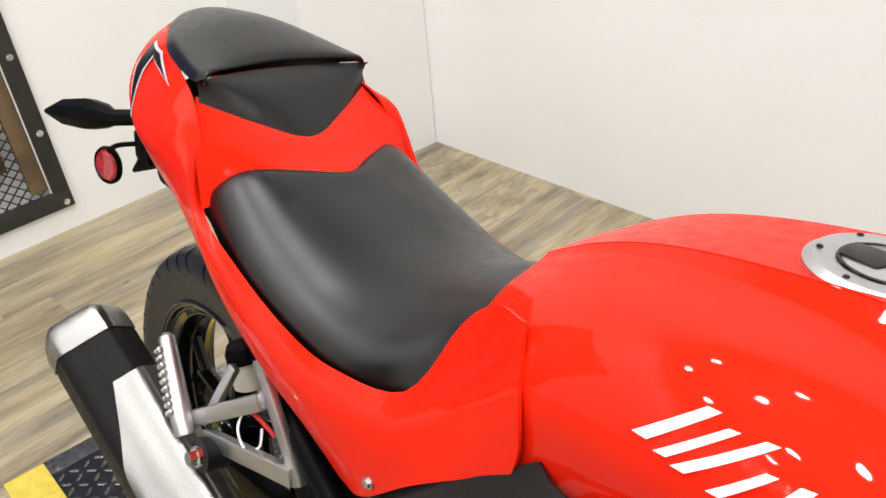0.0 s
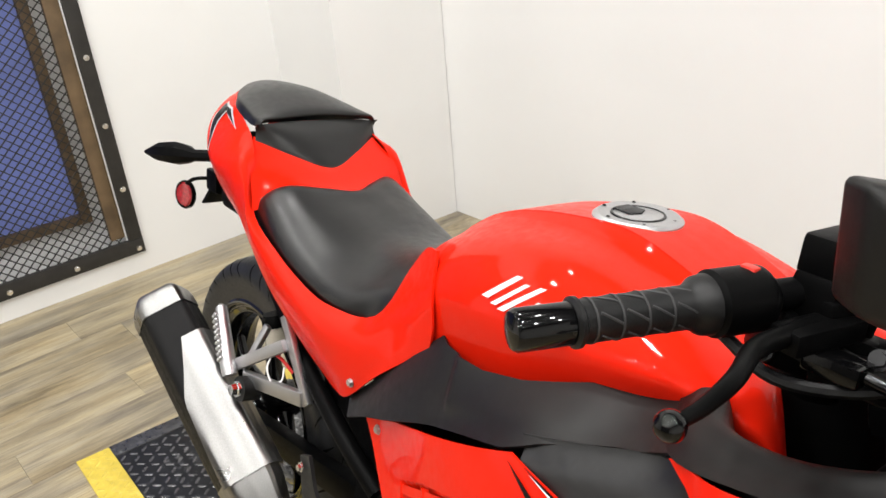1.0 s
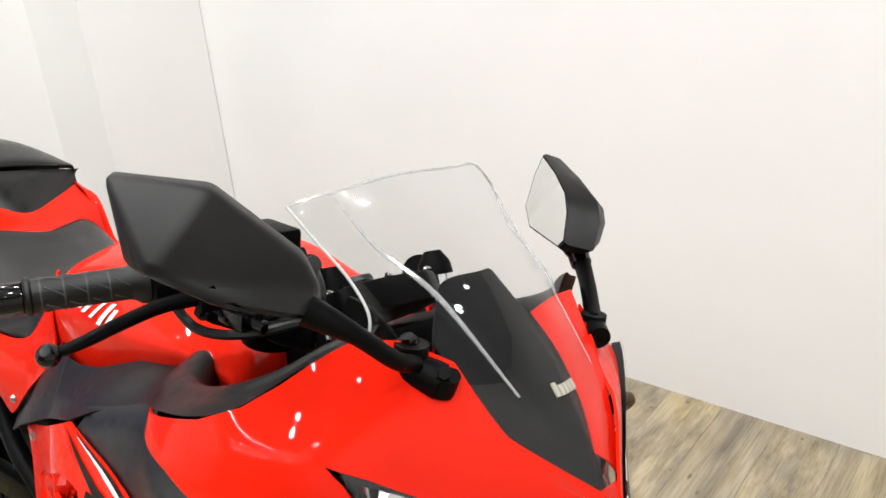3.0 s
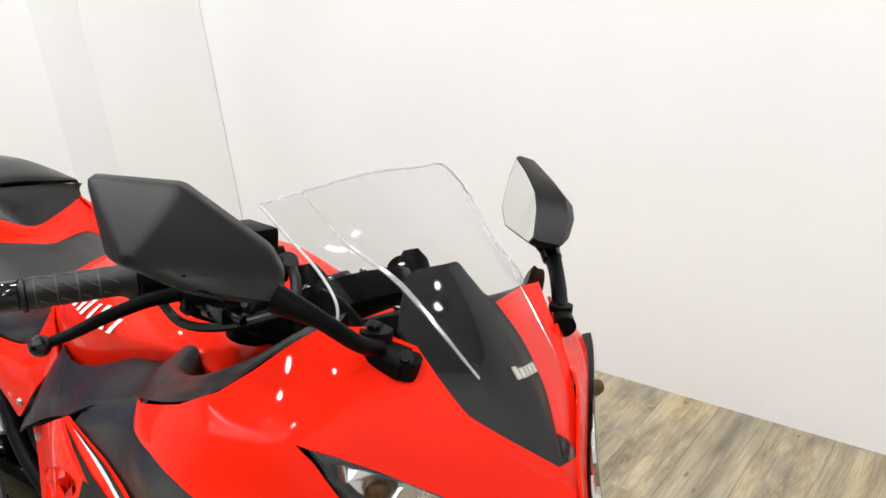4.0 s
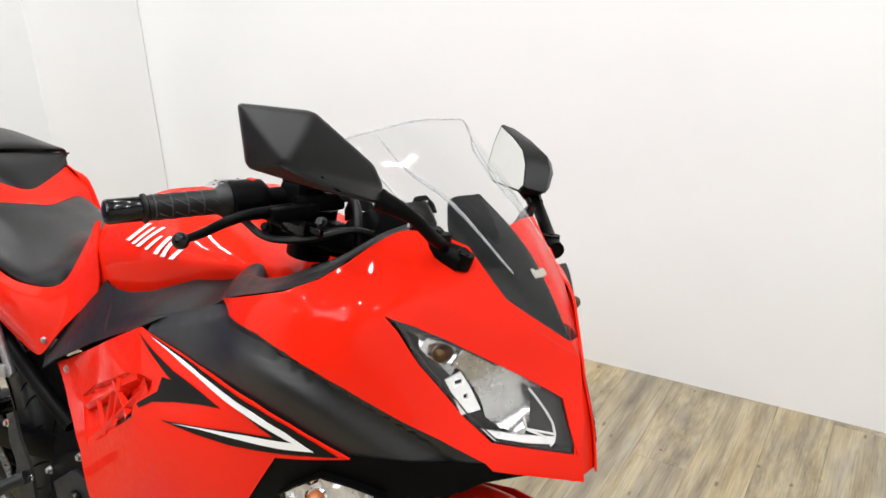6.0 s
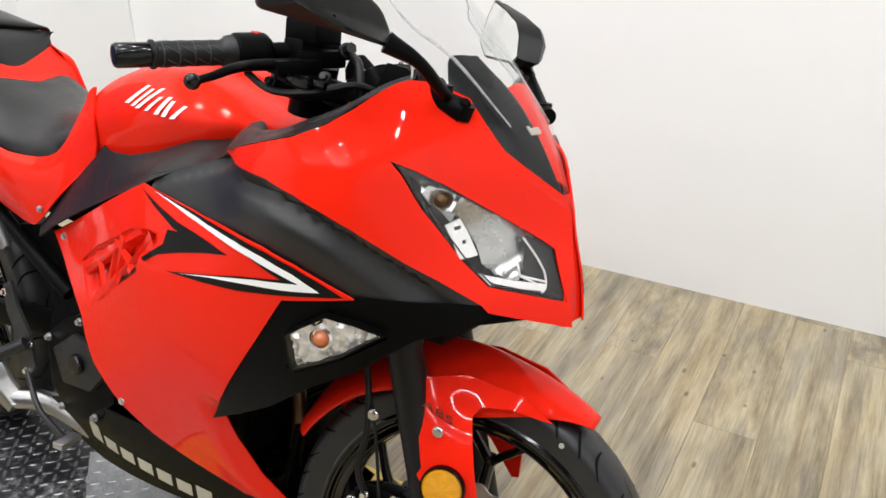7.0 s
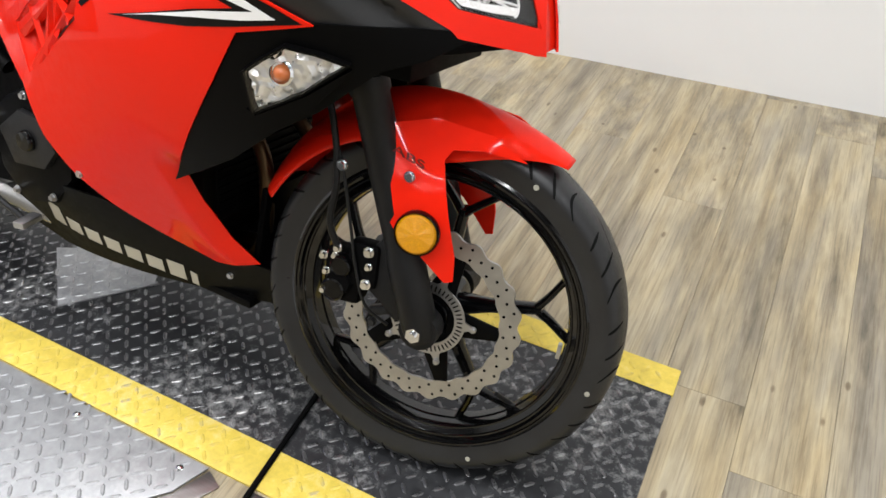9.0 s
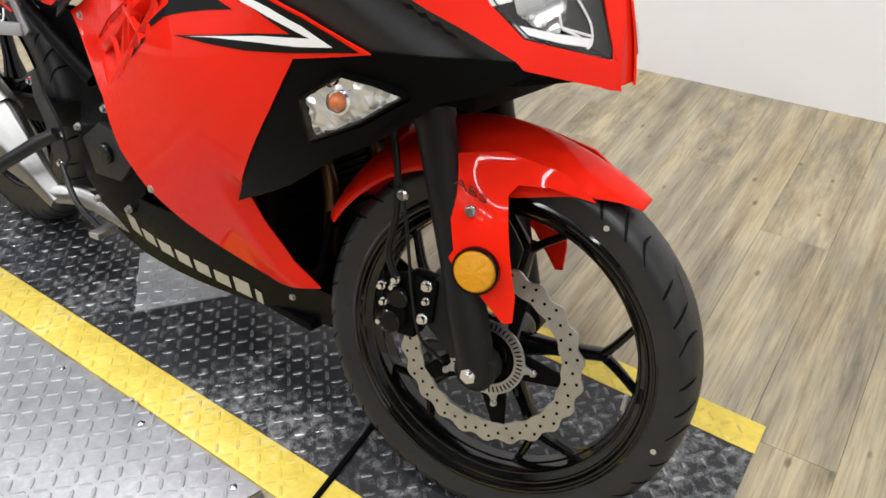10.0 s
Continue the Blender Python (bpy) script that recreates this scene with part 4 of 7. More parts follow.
TAIL = [[(-0.125, -0.0, 0.957), (-0.14, -0.035, 0.940), (-0.155, -0.05, 0.89), (-0.165, -0.045, 0.85)],
        [(-0.10, -0.042, 0.955), (-0.11, -0.075, 0.925), (-0.12, -0.088, 0.87), (-0.125, -0.075, 0.825)],
        [(-0.05, -0.070, 0.952), (-0.045, -0.120, 0.912), (-0.055, -0.125, 0.86), (-0.065, -0.105, 0.808)],
        [(0.05, -0.105, 0.938), (0.05, -0.160, 0.882), (0.045, -0.150, 0.84), (0.035, -0.130, 0.80)],
        [(0.126, -0.122, 0.914), (0.12, -0.164, 0.878), (0.12, -0.155, 0.82), (0.115, -0.132, 0.768)],
        [(0.165, -0.137, 0.886), (0.172, -0.160, 0.872), (0.18, -0.158, 0.785), (0.185, -0.132, 0.712)],
        [(0.200, -0.156, 0.815), (0.22, -0.170, 0.800), (0.25, -0.163, 0.735), (0.275, -0.135, 0.667)],
        [(0.30, -0.164, 0.782), (0.315, -0.177, 0.760), (0.335, -0.167, 0.70), (0.36, -0.142, 0.645)],
        [(0.40, -0.166, 0.759), (0.41, -0.179, 0.738), (0.42, -0.170, 0.685), (0.435, -0.148, 0.632)],
        [(0.47, -0.160, 0.752), (0.485, -0.175, 0.730), (0.485, -0.170, 0.68), (0.49, -0.156, 0.630)],
        [(0.555, -0.142, 0.768), (0.556, -0.163, 0.742), (0.54, -0.166, 0.69), (0.526, -0.160, 0.640)],
        [(0.590, -0.116, 0.845), (0.61, -0.150, 0.80), (0.615, -0.158, 0.76), (0.59, -0.161, 0.70)],
        [(0.635, -0.128, 0.89), (0.66, -0.157, 0.835), (0.665, -0.161, 0.79), (0.655, -0.160, 0.755)],
        [(0.680, -0.148, 0.905), (0.70, -0.166, 0.86), (0.705, -0.165, 0.82), (0.70, -0.163, 0.792)]]
tail_bm = thicken(surface(TAIL, 5, 5), 0.003)
tail_left = flipped(tail_bm)
bmesh.ops.scale(tail_left, vec=(1, 0.91, 1), verts=tail_left.verts)
part("tail_cowl", tail_bm, RED, bike, "glossy red tail cowl", sharp=50)
part("tail_cowl", tail_left, RED, bike, "glossy red tail cowl", sharp=50)
SADDLE = [[(0.180, 0, 0.872), (0.156, -0.06, 0.893), (0.122, -0.119, 0.918)],
          [(0.198, 0, 0.866), (0.176, -0.068, 0.880), (0.148, -0.132, 0.896)],
          [(0.225, 0, 0.850), (0.205, -0.075, 0.858), (0.180, -0.150, 0.868)],
          [(0.270, 0, 0.836), (0.232, -0.08, 0.842), (0.206, -0.158, 0.815)]]
part("tail_bridge", surface(mirrored_grid(SADDLE, 0.90), 6, 6), RED, bike, sharp=50)
# chevron decal on the tail flank
TAIL_SIDE = Bulge([(p[0], p[2], p[1]) for r in TAIL[:6] for p in r[1:]] + [(r[0][0], r[0][2], r[0][1]) for r in TAIL[1:5]])
both("tail_chevron", shell([(-0.086, 0.944), (-0.039, 0.919), (-0.002, 0.899), (0.043, 0.878), (0.017, 0.902), (-0.003, 0.921), (-0.01, 0.936), (0.034, 0.929), (0.078, 0.921), (0.003, 0.944)], TAIL_SIDE, (), 0.008, 0.0006, 0.007), SILVER_INK, label="grey border of the chevron decal")
both("chevron_fill", shell([(-0.068, 0.9415), (-0.031, 0.9195), (0.003, 0.9005), (0.040, 0.8805), (0.013, 0.902), (-0.007, 0.921), (-0.014, 0.9375), (0.034, 0.9305), (0.07, 0.923), (0.003, 0.9415)], TAIL_SIDE, (), 0.008, 0.0006, 0.0080), BLACK_INK, label="black chevron decal")

# black cover below the tank and the lip of the cockpit opening
FRAME_COVER = Bulge([(0.735, 0.823, -0.165), (1.026, 0.893, -0.155), (0.551, 0.638, -0.166), (0.766, 0.728, -0.210), (0.929, 0.808, -0.240), (1.07, 0.875, -0.225), (0.635, 0.735, -0.163), (0.88, 0.845, -0.172), (0.82, 0.79, -0.20)])


def cover_face(x, z):
    """The frame cover's skin with two raised steps along it."""
    return FRAME_COVER(x, z) - 0.005 * ease((x - 0.752 - (0.83 - z) * 0.30) / 0.014) * ease((z - 0.742 - (x - 0.75) * 0.42) / 0.02) * ease((1.01 - x) / 0.06)


both("frame_cover", shell([(0.518, 0.632), (0.59, 0.70), (0.66, 0.760), (0.70, 0.800), (0.720, 0.818), (0.738, 0.815), (0.765, 0.816), (0.811, 0.821), (0.869, 0.838), (0.915, 0.857), (0.966, 0.878), (1.016, 0.896), (1.034, 0.899), (1.048, 0.888), (1.068, 0.881), (1.036, 0.862), (0.992, 0.844), (0.943, 0.822), (0.902, 0.798), (0.824, 0.764), (0.733, 0.722), (0.60, 0.653), (0.545, 0.620)], cover_face, (), 0.006), COVER_BLACK, label="satin black frame cover")
LIP = [[(1.030, -0.160, 0.896), (1.068, -0.224, 0.884), (1.145, -0.252, 0.909), (1.209, -0.252, 0.930), (1.246, -0.236, 0.950), (1.281, -0.192, 0.989), (1.306, -0.153, 1.010)],
       [(1.044, -0.157, 0.911), (1.078, -0.208, 0.906), (1.148, -0.232, 0.917), (1.205, -0.234, 0.939), (1.245, -0.216, 0.960), (1.277, -0.178, 0.993), (1.303, -0.146, 1.012)],
       [(1.066, -0.154, 0.914), (1.096, -0.190, 0.910), (1.150, -0.204, 0.920), (1.205, -0.208, 0.944), (1.244, -0.192, 0.968), (1.274, -0.164, 0.996), (1.30, -0.138, 1.013)],
       [(1.078, -0.150, 0.88), (1.108, -0.165, 0.86), (1.155, -0.175, 0.85), (1.205, -0.18, 0.87), (1.244, -0.168, 0.90), (1.27, -0.15, 0.94), (1.295, -0.13, 0.97)]]
both("cockpit_lip", surface(LIP, 5, 5), BLACK_GRAIN, label="grained black cockpit edge trim", sharp=50)

# windscreen: a raised middle between two creases, and narrow sides; rows from the nose to the top edge
WS = [[(1.474, 0, 0.862), (1.458, -0.027, 0.874), (1.440, -0.050, 0.892), (1.375, -0.118, 0.938), (1.300, -0.150, 1.002)],
      [(1.428, 0, 0.939), (1.418, -0.034, 0.947), (1.398, -0.064, 0.963), (1.350, -0.118, 0.984), (1.296, -0.149, 1.026)],
      [(1.352, 0, 1.037), (1.344, -0.046, 1.038), (1.318, -0.088, 1.035), (1.290, -0.126, 1.038), (1.268, -0.149, 1.050)],
      [(1.298, 0, 1.087), (1.292, -0.055, 1.086), (1.262, -0.112, 1.070), (1.244, -0.138, 1.071), (1.234, -0.157, 1.075)],
      [(1.243, 0, 1.131), (1.239, -0.070, 1.128), (1.223, -0.134, 1.113), (1.211, -0.153, 1.106), (1.203, -0.166, 1.10)]]
WS_LEFT = [[(x - 0.012 * k / 3, -y * w, z - (0.30 * k / 3 + 0.5 * (1 - k / 3)) * max(0, -y - 0.10)) for x, y, z in r] for k, w, r in zip((0, 1, 2, 2.5, 3), (0.84, 0.86, 0.85, 0.82, 0.78), WS)]
WS_LEFT[4][3:] = [(x, y + d, z) for d, (x, y, z) in zip((0.008, 0.017), WS_LEFT[4][3:])]
WS_LEFT[3][3:] = [(x, y + d, z) for d, (x, y, z) in zip((0.004, 0.008), WS_LEFT[3][3:])]


def screen_sheet():
    near = [spline([r[j] for r in WS], 8) for j in range(5)]
    far = [spline([r[j] for r in WS_LEFT], 8) for j in range(5)]
    rows = []
    for i in range(len(near[0])):
        a, b = [c[i] for c in near], [c[i] for c in far]
        rows.append(spline([b[4], b[3], b[2]], 4)[:-1] + spline([b[2], b[1], a[0], a[1], a[2]], 5)[:-1] + spline([a[2], a[3], a[4]], 4))
    return thicken(skin(rows), 0.003)


def tapered(path, radii, seg=8, n=6):
    """A bar along a smooth path, its radius given at each point of the path."""
    at = np.linspace(0, len(path) - 1, n * (len(path) - 1) + 1)
    return tube(spline(path, n), [float(np.interp(k, range(len(path)), radii)) for k in at], seg)


screen = part("windscreen", screen_sheet(), SCREEN, bike, "clear acrylic windscreen", sharp=22)
part("screen_edge", bent(WS[4][::-1] + WS_LEFT[4][1:], 0.0012, 8, 6), SCREEN_EDGE, screen, "polished acrylic edge")
# near edge: its bright reflection is put into the colour
part("screen_edge", bent([r[4] for r in WS], 0.0014, 8, 6), GLINT_EDGE, screen, "polished acrylic edge")
part("screen_edge", bent([r[4] for r in WS_LEFT], 0.0014, 8, 6), SCREEN_EDGE, screen, "polished acrylic edge")
# hazy bars along the creases stand in for the white bands mirrored there
part("screen_crease", tapered([r[2] for r in WS[1:]], [0.0012, 0.0026, 0.0019, 0.0004]), SCREEN_EDGE, screen, "moulded crease of the screen with its pale reflection drawn in")
part("screen_crease", tapered([r[2] for r in WS_LEFT[1:]], [0.0005, 0.0011, 0.0010, 0.0006]), SCREEN_EDGE, screen, "moulded crease of the screen with its pale reflection drawn in")
INNER = [[(1.460, 0, 0.872), (1.448, -0.014, 0.880), (1.440, -0.026, 0.884), (1.428, -0.042, 0.892)],
         [(1.41, 0, 0.940), (1.402, -0.030, 0.942), (1.402, -0.048, 0.930), (1.396, -0.076, 0.926)],
         [(1.36, 0, 0.992), (1.352, -0.043, 0.992), (1.357, -0.062, 0.976), (1.362, -0.094, 0.966)],
         [(1.290, 0, 1.037), (1.290, -0.052, 1.035), (1.305, -0.075, 1.014), (1.328, -0.100, 0.998)]]
INNER_LEFT = [[(x, -y * w, z) for x, y, z in r[1:]] for w, r in zip((0.58, 0.56, 0.48, 0.40), INNER)]
part("inner_panel", thicken(surface([b_[::-1] + list(a_) for a_, b_ in zip(INNER, INNER_LEFT)], 8, 6), 0.003), DARK_GREY, bike, "dark grey inner cockpit panel", sharp=60)
LINER = [[INNER_LEFT[k][2], tuple((p + q) / 2 + (0.004 if m == 2 else 0.0) for m, (p, q) in enumerate(zip(INNER_LEFT[k][2], far))), far] for k, far in enumerate([(1.452, 0.038, 0.872), (1.398, 0.092, 0.918), (1.352, 0.116, 0.964), (1.312, 0.136, 1.000)])]
part("nose_liner", thicken(surface(LINER, 6, 4), 0.002), RED, bike, "red nose panel seen through the screen", sharp=60)
for i in range(5):
    y = -0.012 + i * 0.0065
    part("badge_bar", prism([(y, 0.0), (y + 0.0048, 0.0), (y + 0.0048, 0.010 + 0.003 * (i == 0)), (y, 0.010 + 0.003 * (i == 0))], 0.0015, lambda p, q, r: (1.404 - 0.70 * q + r * 0.8 - abs(p) * 0.12, p, 0.949 + q * 0.75 + r), 0.0), GREY_INK, screen)


# ---- wheels ----
def wheel(kind, hub, radius, rim_r, tyre_w, turned, first=0.22):
    def place(bm):
        bm.transform(Matrix.Translation(hub))
        return steered(bm) if turned else bm

    w = tyre_w / 2
    flange = rim_r + 0.012

    def tyre_at(a):
        """The tyre's outline: angle 0 at its right bead, pi at the left."""
        return (flange + (radius - flange) * math.sin(a) ** 0.62, -w * math.cos(a) * (0.70 + 0.42 * math.sin(a)))

    outer = [tyre_at(math.pi * k / 24) for k in range(25)]
    rim = lathe([(flange, -w * 0.70), (flange - 0.004, -w * 0.73), (flange - 0.012, -w * 0.70), (flange - 0.016, -w * 0.58), (flange - 0.030, -w * 0.45), (flange - 0.034, -w * 0.25), (flange - 0.036, w * 0.25),
                 (flange - 0.030, w * 0.45), (flange - 0.016, w * 0.58), (flange - 0.012, w * 0.70), (flange, w * 0.70), (flange - 0.004, w * 0.5), (flange - 0.02, w * 0.2), (flange - 0.02, -w * 0.2), (flange - 0.004, -w * 0.5)], 128, closed=True)
    root = part(kind, place(rim), RIM_GLOSS, bike, "gloss black cast wheel", sharp=25)
    for dr, y in ((0.006, -0.715), (0.017, -0.575), (0.029, -0.455), (0.034, -0.10)):
        ring = lathe([(flange - dr + 0.0026 * math.cos(k * math.pi / 3), w * y + 0.0026 * math.sin(k * math.pi / 3)) for k in range(6)], 128, closed=True)
        part("rim_bead", place(ring), RIM_GLOSS, root)
    tyre = part("tyre", place(lathe(outer, 160)), TYRE, root, "black rubber tyre with grooved tread", sharp=60)
    if turned:
        part("wheel_weight", place(joined(*[box(flange - 0.0385, -0.006, z0, flange - 0.034, 0.012, z0 + 0.011, 0.001) for z0 in (0.018, 0.030)])), ALLOY, root, "stick-on balance weight")
        va = -0.80
        part("valve_stem", place(tube([((flange - d) * math.cos(va), y, (flange - d) * math.sin(va)) for d, y in ((0.030, 0.0), (0.045, -0.002), (0.060, -0.012), (0.072, -0.020))], [0.0055, 0.0045, 0.004, 0.004], 12)), GREY_METAL, root, "rubber valve stem with metal cap")
    # tread grooves: thin dark strips let into the shoulders
    bm = bmesh.new()

    def groove(a0, t0, a1, t1, bend=0.0, wide=0.0074):
        prev = None
        n = 10
        for k in range(n + 1):
            f = k / n
            a, t = a0 + (a1 - a0) * f, t0 + (t1 - t0) * f + bend * math.sin(math.pi * f)
            r, y = tyre_at(a)
            r += 0.0009
            half = wide * (0.35 + 0.65 * math.sin(math.pi * min(1, max(0.06, f)))) / 2 / r
            p = [bm.verts.new((r * math.cos(t - half), y, r * math.sin(t - half))), bm.verts.new((r * math.cos(t + half), y, r * math.sin(t + half)))]
            if prev:
                bm.faces.new((prev[0], p[0], p[1], prev[1]))
            prev = p
    count = 13
    for i in range(count):
        t = 2 * math.pi * i / count
        step = 2 * math.pi / count
        for sgn, flip in ((1, False), (-1, True)):
            def ang(a):
                return math.pi - a if flip else a
            sh = t + (0.5 * step if flip else 0)
            groove(ang(0.27), sh, ang(1.25), sh + sgn * 0.10, 0.008, 0.0060)
            groove(ang(0.30), sh + 0.33 * step, ang(1.05), sh + 0.33 * step + sgn * 0.07, 0.004, 0.0060)
            groove(ang(0.27), sh + 0.66 * step, ang(1.30), sh + 0.66 * step + sgn * 0.12, 0.045, 0.0060)
            groove(ang(1.20), sh + 0.08 * sgn, ang(1.46), sh + 0.42 * step * sgn + 0.08 * sgn, 0.01)
    part("tread_groove", place(bm), GROOVE, tyre, recalc=False)["kind"] = "stuff"
    for k, t in ((0.30, 1.09), (0.27, -0.23), (0.22, -1.19)):
        r, y = tyre_at(k)
        bm = bmesh.new()
        bmesh.ops.create_cone(bm, segments=14, radius1=0.0042, radius2=0.004, depth=0.001, cap_ends=True, matrix=Matrix.Translation((r * math.cos(t), y - 0.0006, r * math.sin(t))) @ Matrix.Rotation(radians(90), 4, "X"))
        if turned:
            part("chalk_mark", place(bm), YELLOW_INK, tyre)
        else:
            bm.free()
    part("hub", place(lathe([(0.0, -0.058), (0.028, -0.058), (0.034, -0.05), (0.040, -0.035), (0.034, 0.0), (0.04, 0.035), (0.032, 0.058), (0.0, 0.058)], 40)), BLACK_GLOSS, root)
    for i in range(5):
        a = 2 * math.pi * i / 5 + first
        ca, sa = math.cos(a), math.sin(a)

        def at(r, off, y=0.0):
            return (ca * r - sa * off, y, sa * r + ca * off)
        fork_r = rim_r * 0.72
        rows = []
        pieces = [tube([at(0.03, 0), at(fork_r * 0.5, 0), at(fork_r, 0)], [0.017, 0.0105, 0.0085], 10)]
        for sg in (-1, 1):
            pieces.append(tube(spline([at(fork_r - 0.012, 0), at(fork_r + 0.010, sg * 0.020), at(flange - 0.028, sg * 0.064)], 4), [0.0072 - 0.0002 * k for k in range(9)], 10))
        b = joined(*pieces)
        bmesh.ops.scale(b, vec=(1, 1.7, 1), verts=b.verts)
        part("spoke", place(b), BLACK_GLOSS, root)
    return root, place


front_wheel, at_front = wheel("front_wheel", FRONT_HUB, 0.293, 0.231, 0.112, True)
rear_wheel, at_rear = wheel("rear_wheel", Vector((0, 0, 0.314)), 0.314, 0.218, 0.142, False, 0.5)


def ring2d(outer, inner, y0, thick, n=180, holes=()):
    """A flat ring round the y axis; outer and inner give the radius at an angle."""
    rows = []
    for k in range(n):
        a = 2 * math.pi * k / n
        ro, ri = outer(a), inner(a)
        rows.append([(ri * math.cos(a), y0, ri * math.sin(a)), (ro * math.cos(a), y0, ro * math.sin(a)), (ro * math.cos(a), y0 + thick, ro * math.sin(a)), (ri * math.cos(a), y0 + thick, ri * math.sin(a))])
    return skin(rows, closed_u=True, closed_v=True)


# front brake disc with a wavy rim and drilled face
disc = part("brake_disc", at_front(ring2d(lambda a: 0.1425 + 0.0035 * math.cos(22 * a), lambda a: 0.112 + 0.0012 * math.cos(22 * a), -0.057, 0.0045, 264)), DISC_STEEL, front_wheel, "wavy drilled steel brake disc", sharp=30)
for i in range(44):
    a = 2 * math.pi * i / 44
    for j, r in enumerate((0.1195, 0.1285, 0.136)):
        if (i + j) % 2 == 0:
            b = bmesh.new()
            bmesh.ops.create_cone(b, segments=8, radius1=0.0024, radius2=0.0024, depth=0.0006, cap_ends=True, matrix=Matrix.Translation((r * math.cos(a + 0.02 * j), -0.0574, r * math.sin(a + 0.02 * j))) @ Matrix.Rotation(radians(90), 4, "X"))
            part("disc_hole", at_front(b), BLACK_MATT, disc)
star = []
for i in range(5):
    a = 2 * math.pi * i / 5 + 0.0
    ca, sa = math.cos(a), math.sin(a)

    def sp(r, off, h, ca=ca, sa=sa):
        return (ca * r - sa * off, -0.056 + h, sa * r + ca * off)
    star.append(prism([(0.03, -0.026), (0.075, -0.017), (0.114, -0.010), (0.114, 0.010), (0.075, 0.017), (0.03, 0.026)], 0.004, lambda r, o_, h: sp(r, o_, h), 0.001))
part("disc_carrier", at_front(joined(*star)), BLACK_MATT, disc, "black disc carrier")
# pulse ring with slots and five lobes
pulse = part("pulse_ring", at_front(ring2d(lambda a: 0.060 + 0.019 * max(0, math.cos(5 * (a - 0.03))) ** 14, lambda a: 0.0435, -0.0635, 0.003, 200)), ALLOY, front_wheel, "slotted silver pulse ring", sharp=30)
for i in range(48):
    a = 2 * math.pi * i / 48
    b = box(0.0475, -0.0642, -0.0011, 0.0565, -0.0634, 0.0011)
    b.transform(Matrix.Rotation(-a, 4, "Y"))
    part("slot", at_front(b), BLACK_MATT, pulse)
for i in range(5):
    a = 2 * math.pi * i / 5 + 0.03
    part("lobe_bolt", at_front(bolt((0.0735 * math.cos(a), -0.0635, 0.0735 * math.sin(a)), (0, -1, 0), 0.0042, 0.005)), ALLOY, pulse)
part("axle_nut", at_front(joined(bolt((0, -0.112, 0), (0, -1, 0), 0.0135, 0.014), tube([(0, -0.11, 0), (0, -0.134, 0)], 0.0065, 14), tube([(0, -0.06, 0), (0, -0.10, 0)], 0.013, 18))), CHROME, front_wheel, "plated axle nut")
b = box(0.2, -0.045, -0.012, 0.206, -0.035, 0.012, 0.001)
b.transform(Matrix.Rotation(0.02, 4, "Y"))
part("balance_weight", at_front(b), ALLOY, front_wheel)

# ---- fork ----
FD = Vector((-0.331, 0, 0.944)).normalized()
for sgn in (-1, 1):
    c = FRONT_HUB + Vector((0.002, sgn * 0.100, 0.0))
    leg = part("fork_leg", steered(tube([c - FD * 0.018, c + FD * 0.0, c + FD * 0.05, c + FD * 0.11, c + FD * 0.125, c + FD * 0.35, c + FD * 0.355, c + FD * 0.372], [0.021, 0.027, 0.028, 0.0285, 0.0255, 0.0265, 0.0295, 0.0295], 28)), FORK_BLACK, bike, "grained black fork leg", sharp=40)
    part("axle_boss", steered(tube([c + Vector((0, -0.012 if sgn < 0 else -0.022, 0)), c + Vector((0, 0.022, 0))], 0.030, 24)), FORK_BLACK, leg)
    part("fork_tube", steered(tube([c + FD * 0.372, c + FD * 0.74], 0.0185, 24)), CHROME, leg, "chromed fork tube")
    part("fork_top", steered(tube([c + FD * 0.735, c + FD * 0.75, c + FD * 0.765], [0.022, 0.020, 0.010], 20)), BLACK_MATT, leg)
for s0, s1 in ((0.47, 0.50), (0.675, 0.70)):
    a0, a1 = FRONT_HUB + FD * s0, FRONT_HUB + FD * s1
    part("fork_clamp", steered(bar_box(a0 + Vector((0, -0.125, 0)), a0 + Vector((0, 0.125, 0)), 0.07, 0.03, 0.008, FD)), BLACK_MATT, bike, "black fork clamp")

# ---- front fender (places from the wheel's hub) ----
CROWN = [(59, 0.317, 0.313, 0.020), (65, 0.317, 0.302, 0.047), (75, 0.320, 0.279, 0.060), (85, 0.326, 0.256, 0.071), (95, 0.336, 0.246, 0.077), (108, 0.345, 0.280, 0.079), (125, 0.343, 0.292, 0.077), (140, 0.337, 0.298, 0.075), (154, 0.331, 0.302, 0.072)]


def crown(a, v):
    """The fender's crown: a the angle round the wheel, v from edge to edge; rows hold the angle, ridge, edge and half width."""
    top, low, wide = (sum(float(np.interp(math.degrees(a) + o, [c[0] for c in CROWN], [c[k] for c in CROWN])) for o in (-5, -2.5, 0, 2.5, 5)) / 5 for k in (1, 2, 3))
    # a rounded crown with a slight keel along its middle
    s_ = abs(v)
    fall = (1 - math.cos(s_ * math.pi / 2)) * 0.88 + 0.12 * s_
    out = math.sin(s_ * math.pi / 2) * 0.92 + 0.08 * s_
    r = top - (top - low) * fall
    return Vector((r * math.cos(a), math.copysign(wide * out, v), r * math.sin(a)))


def from_hub(bm):
    bm.transform(Matrix.Translation(FRONT_HUB))
    return steered(bm)


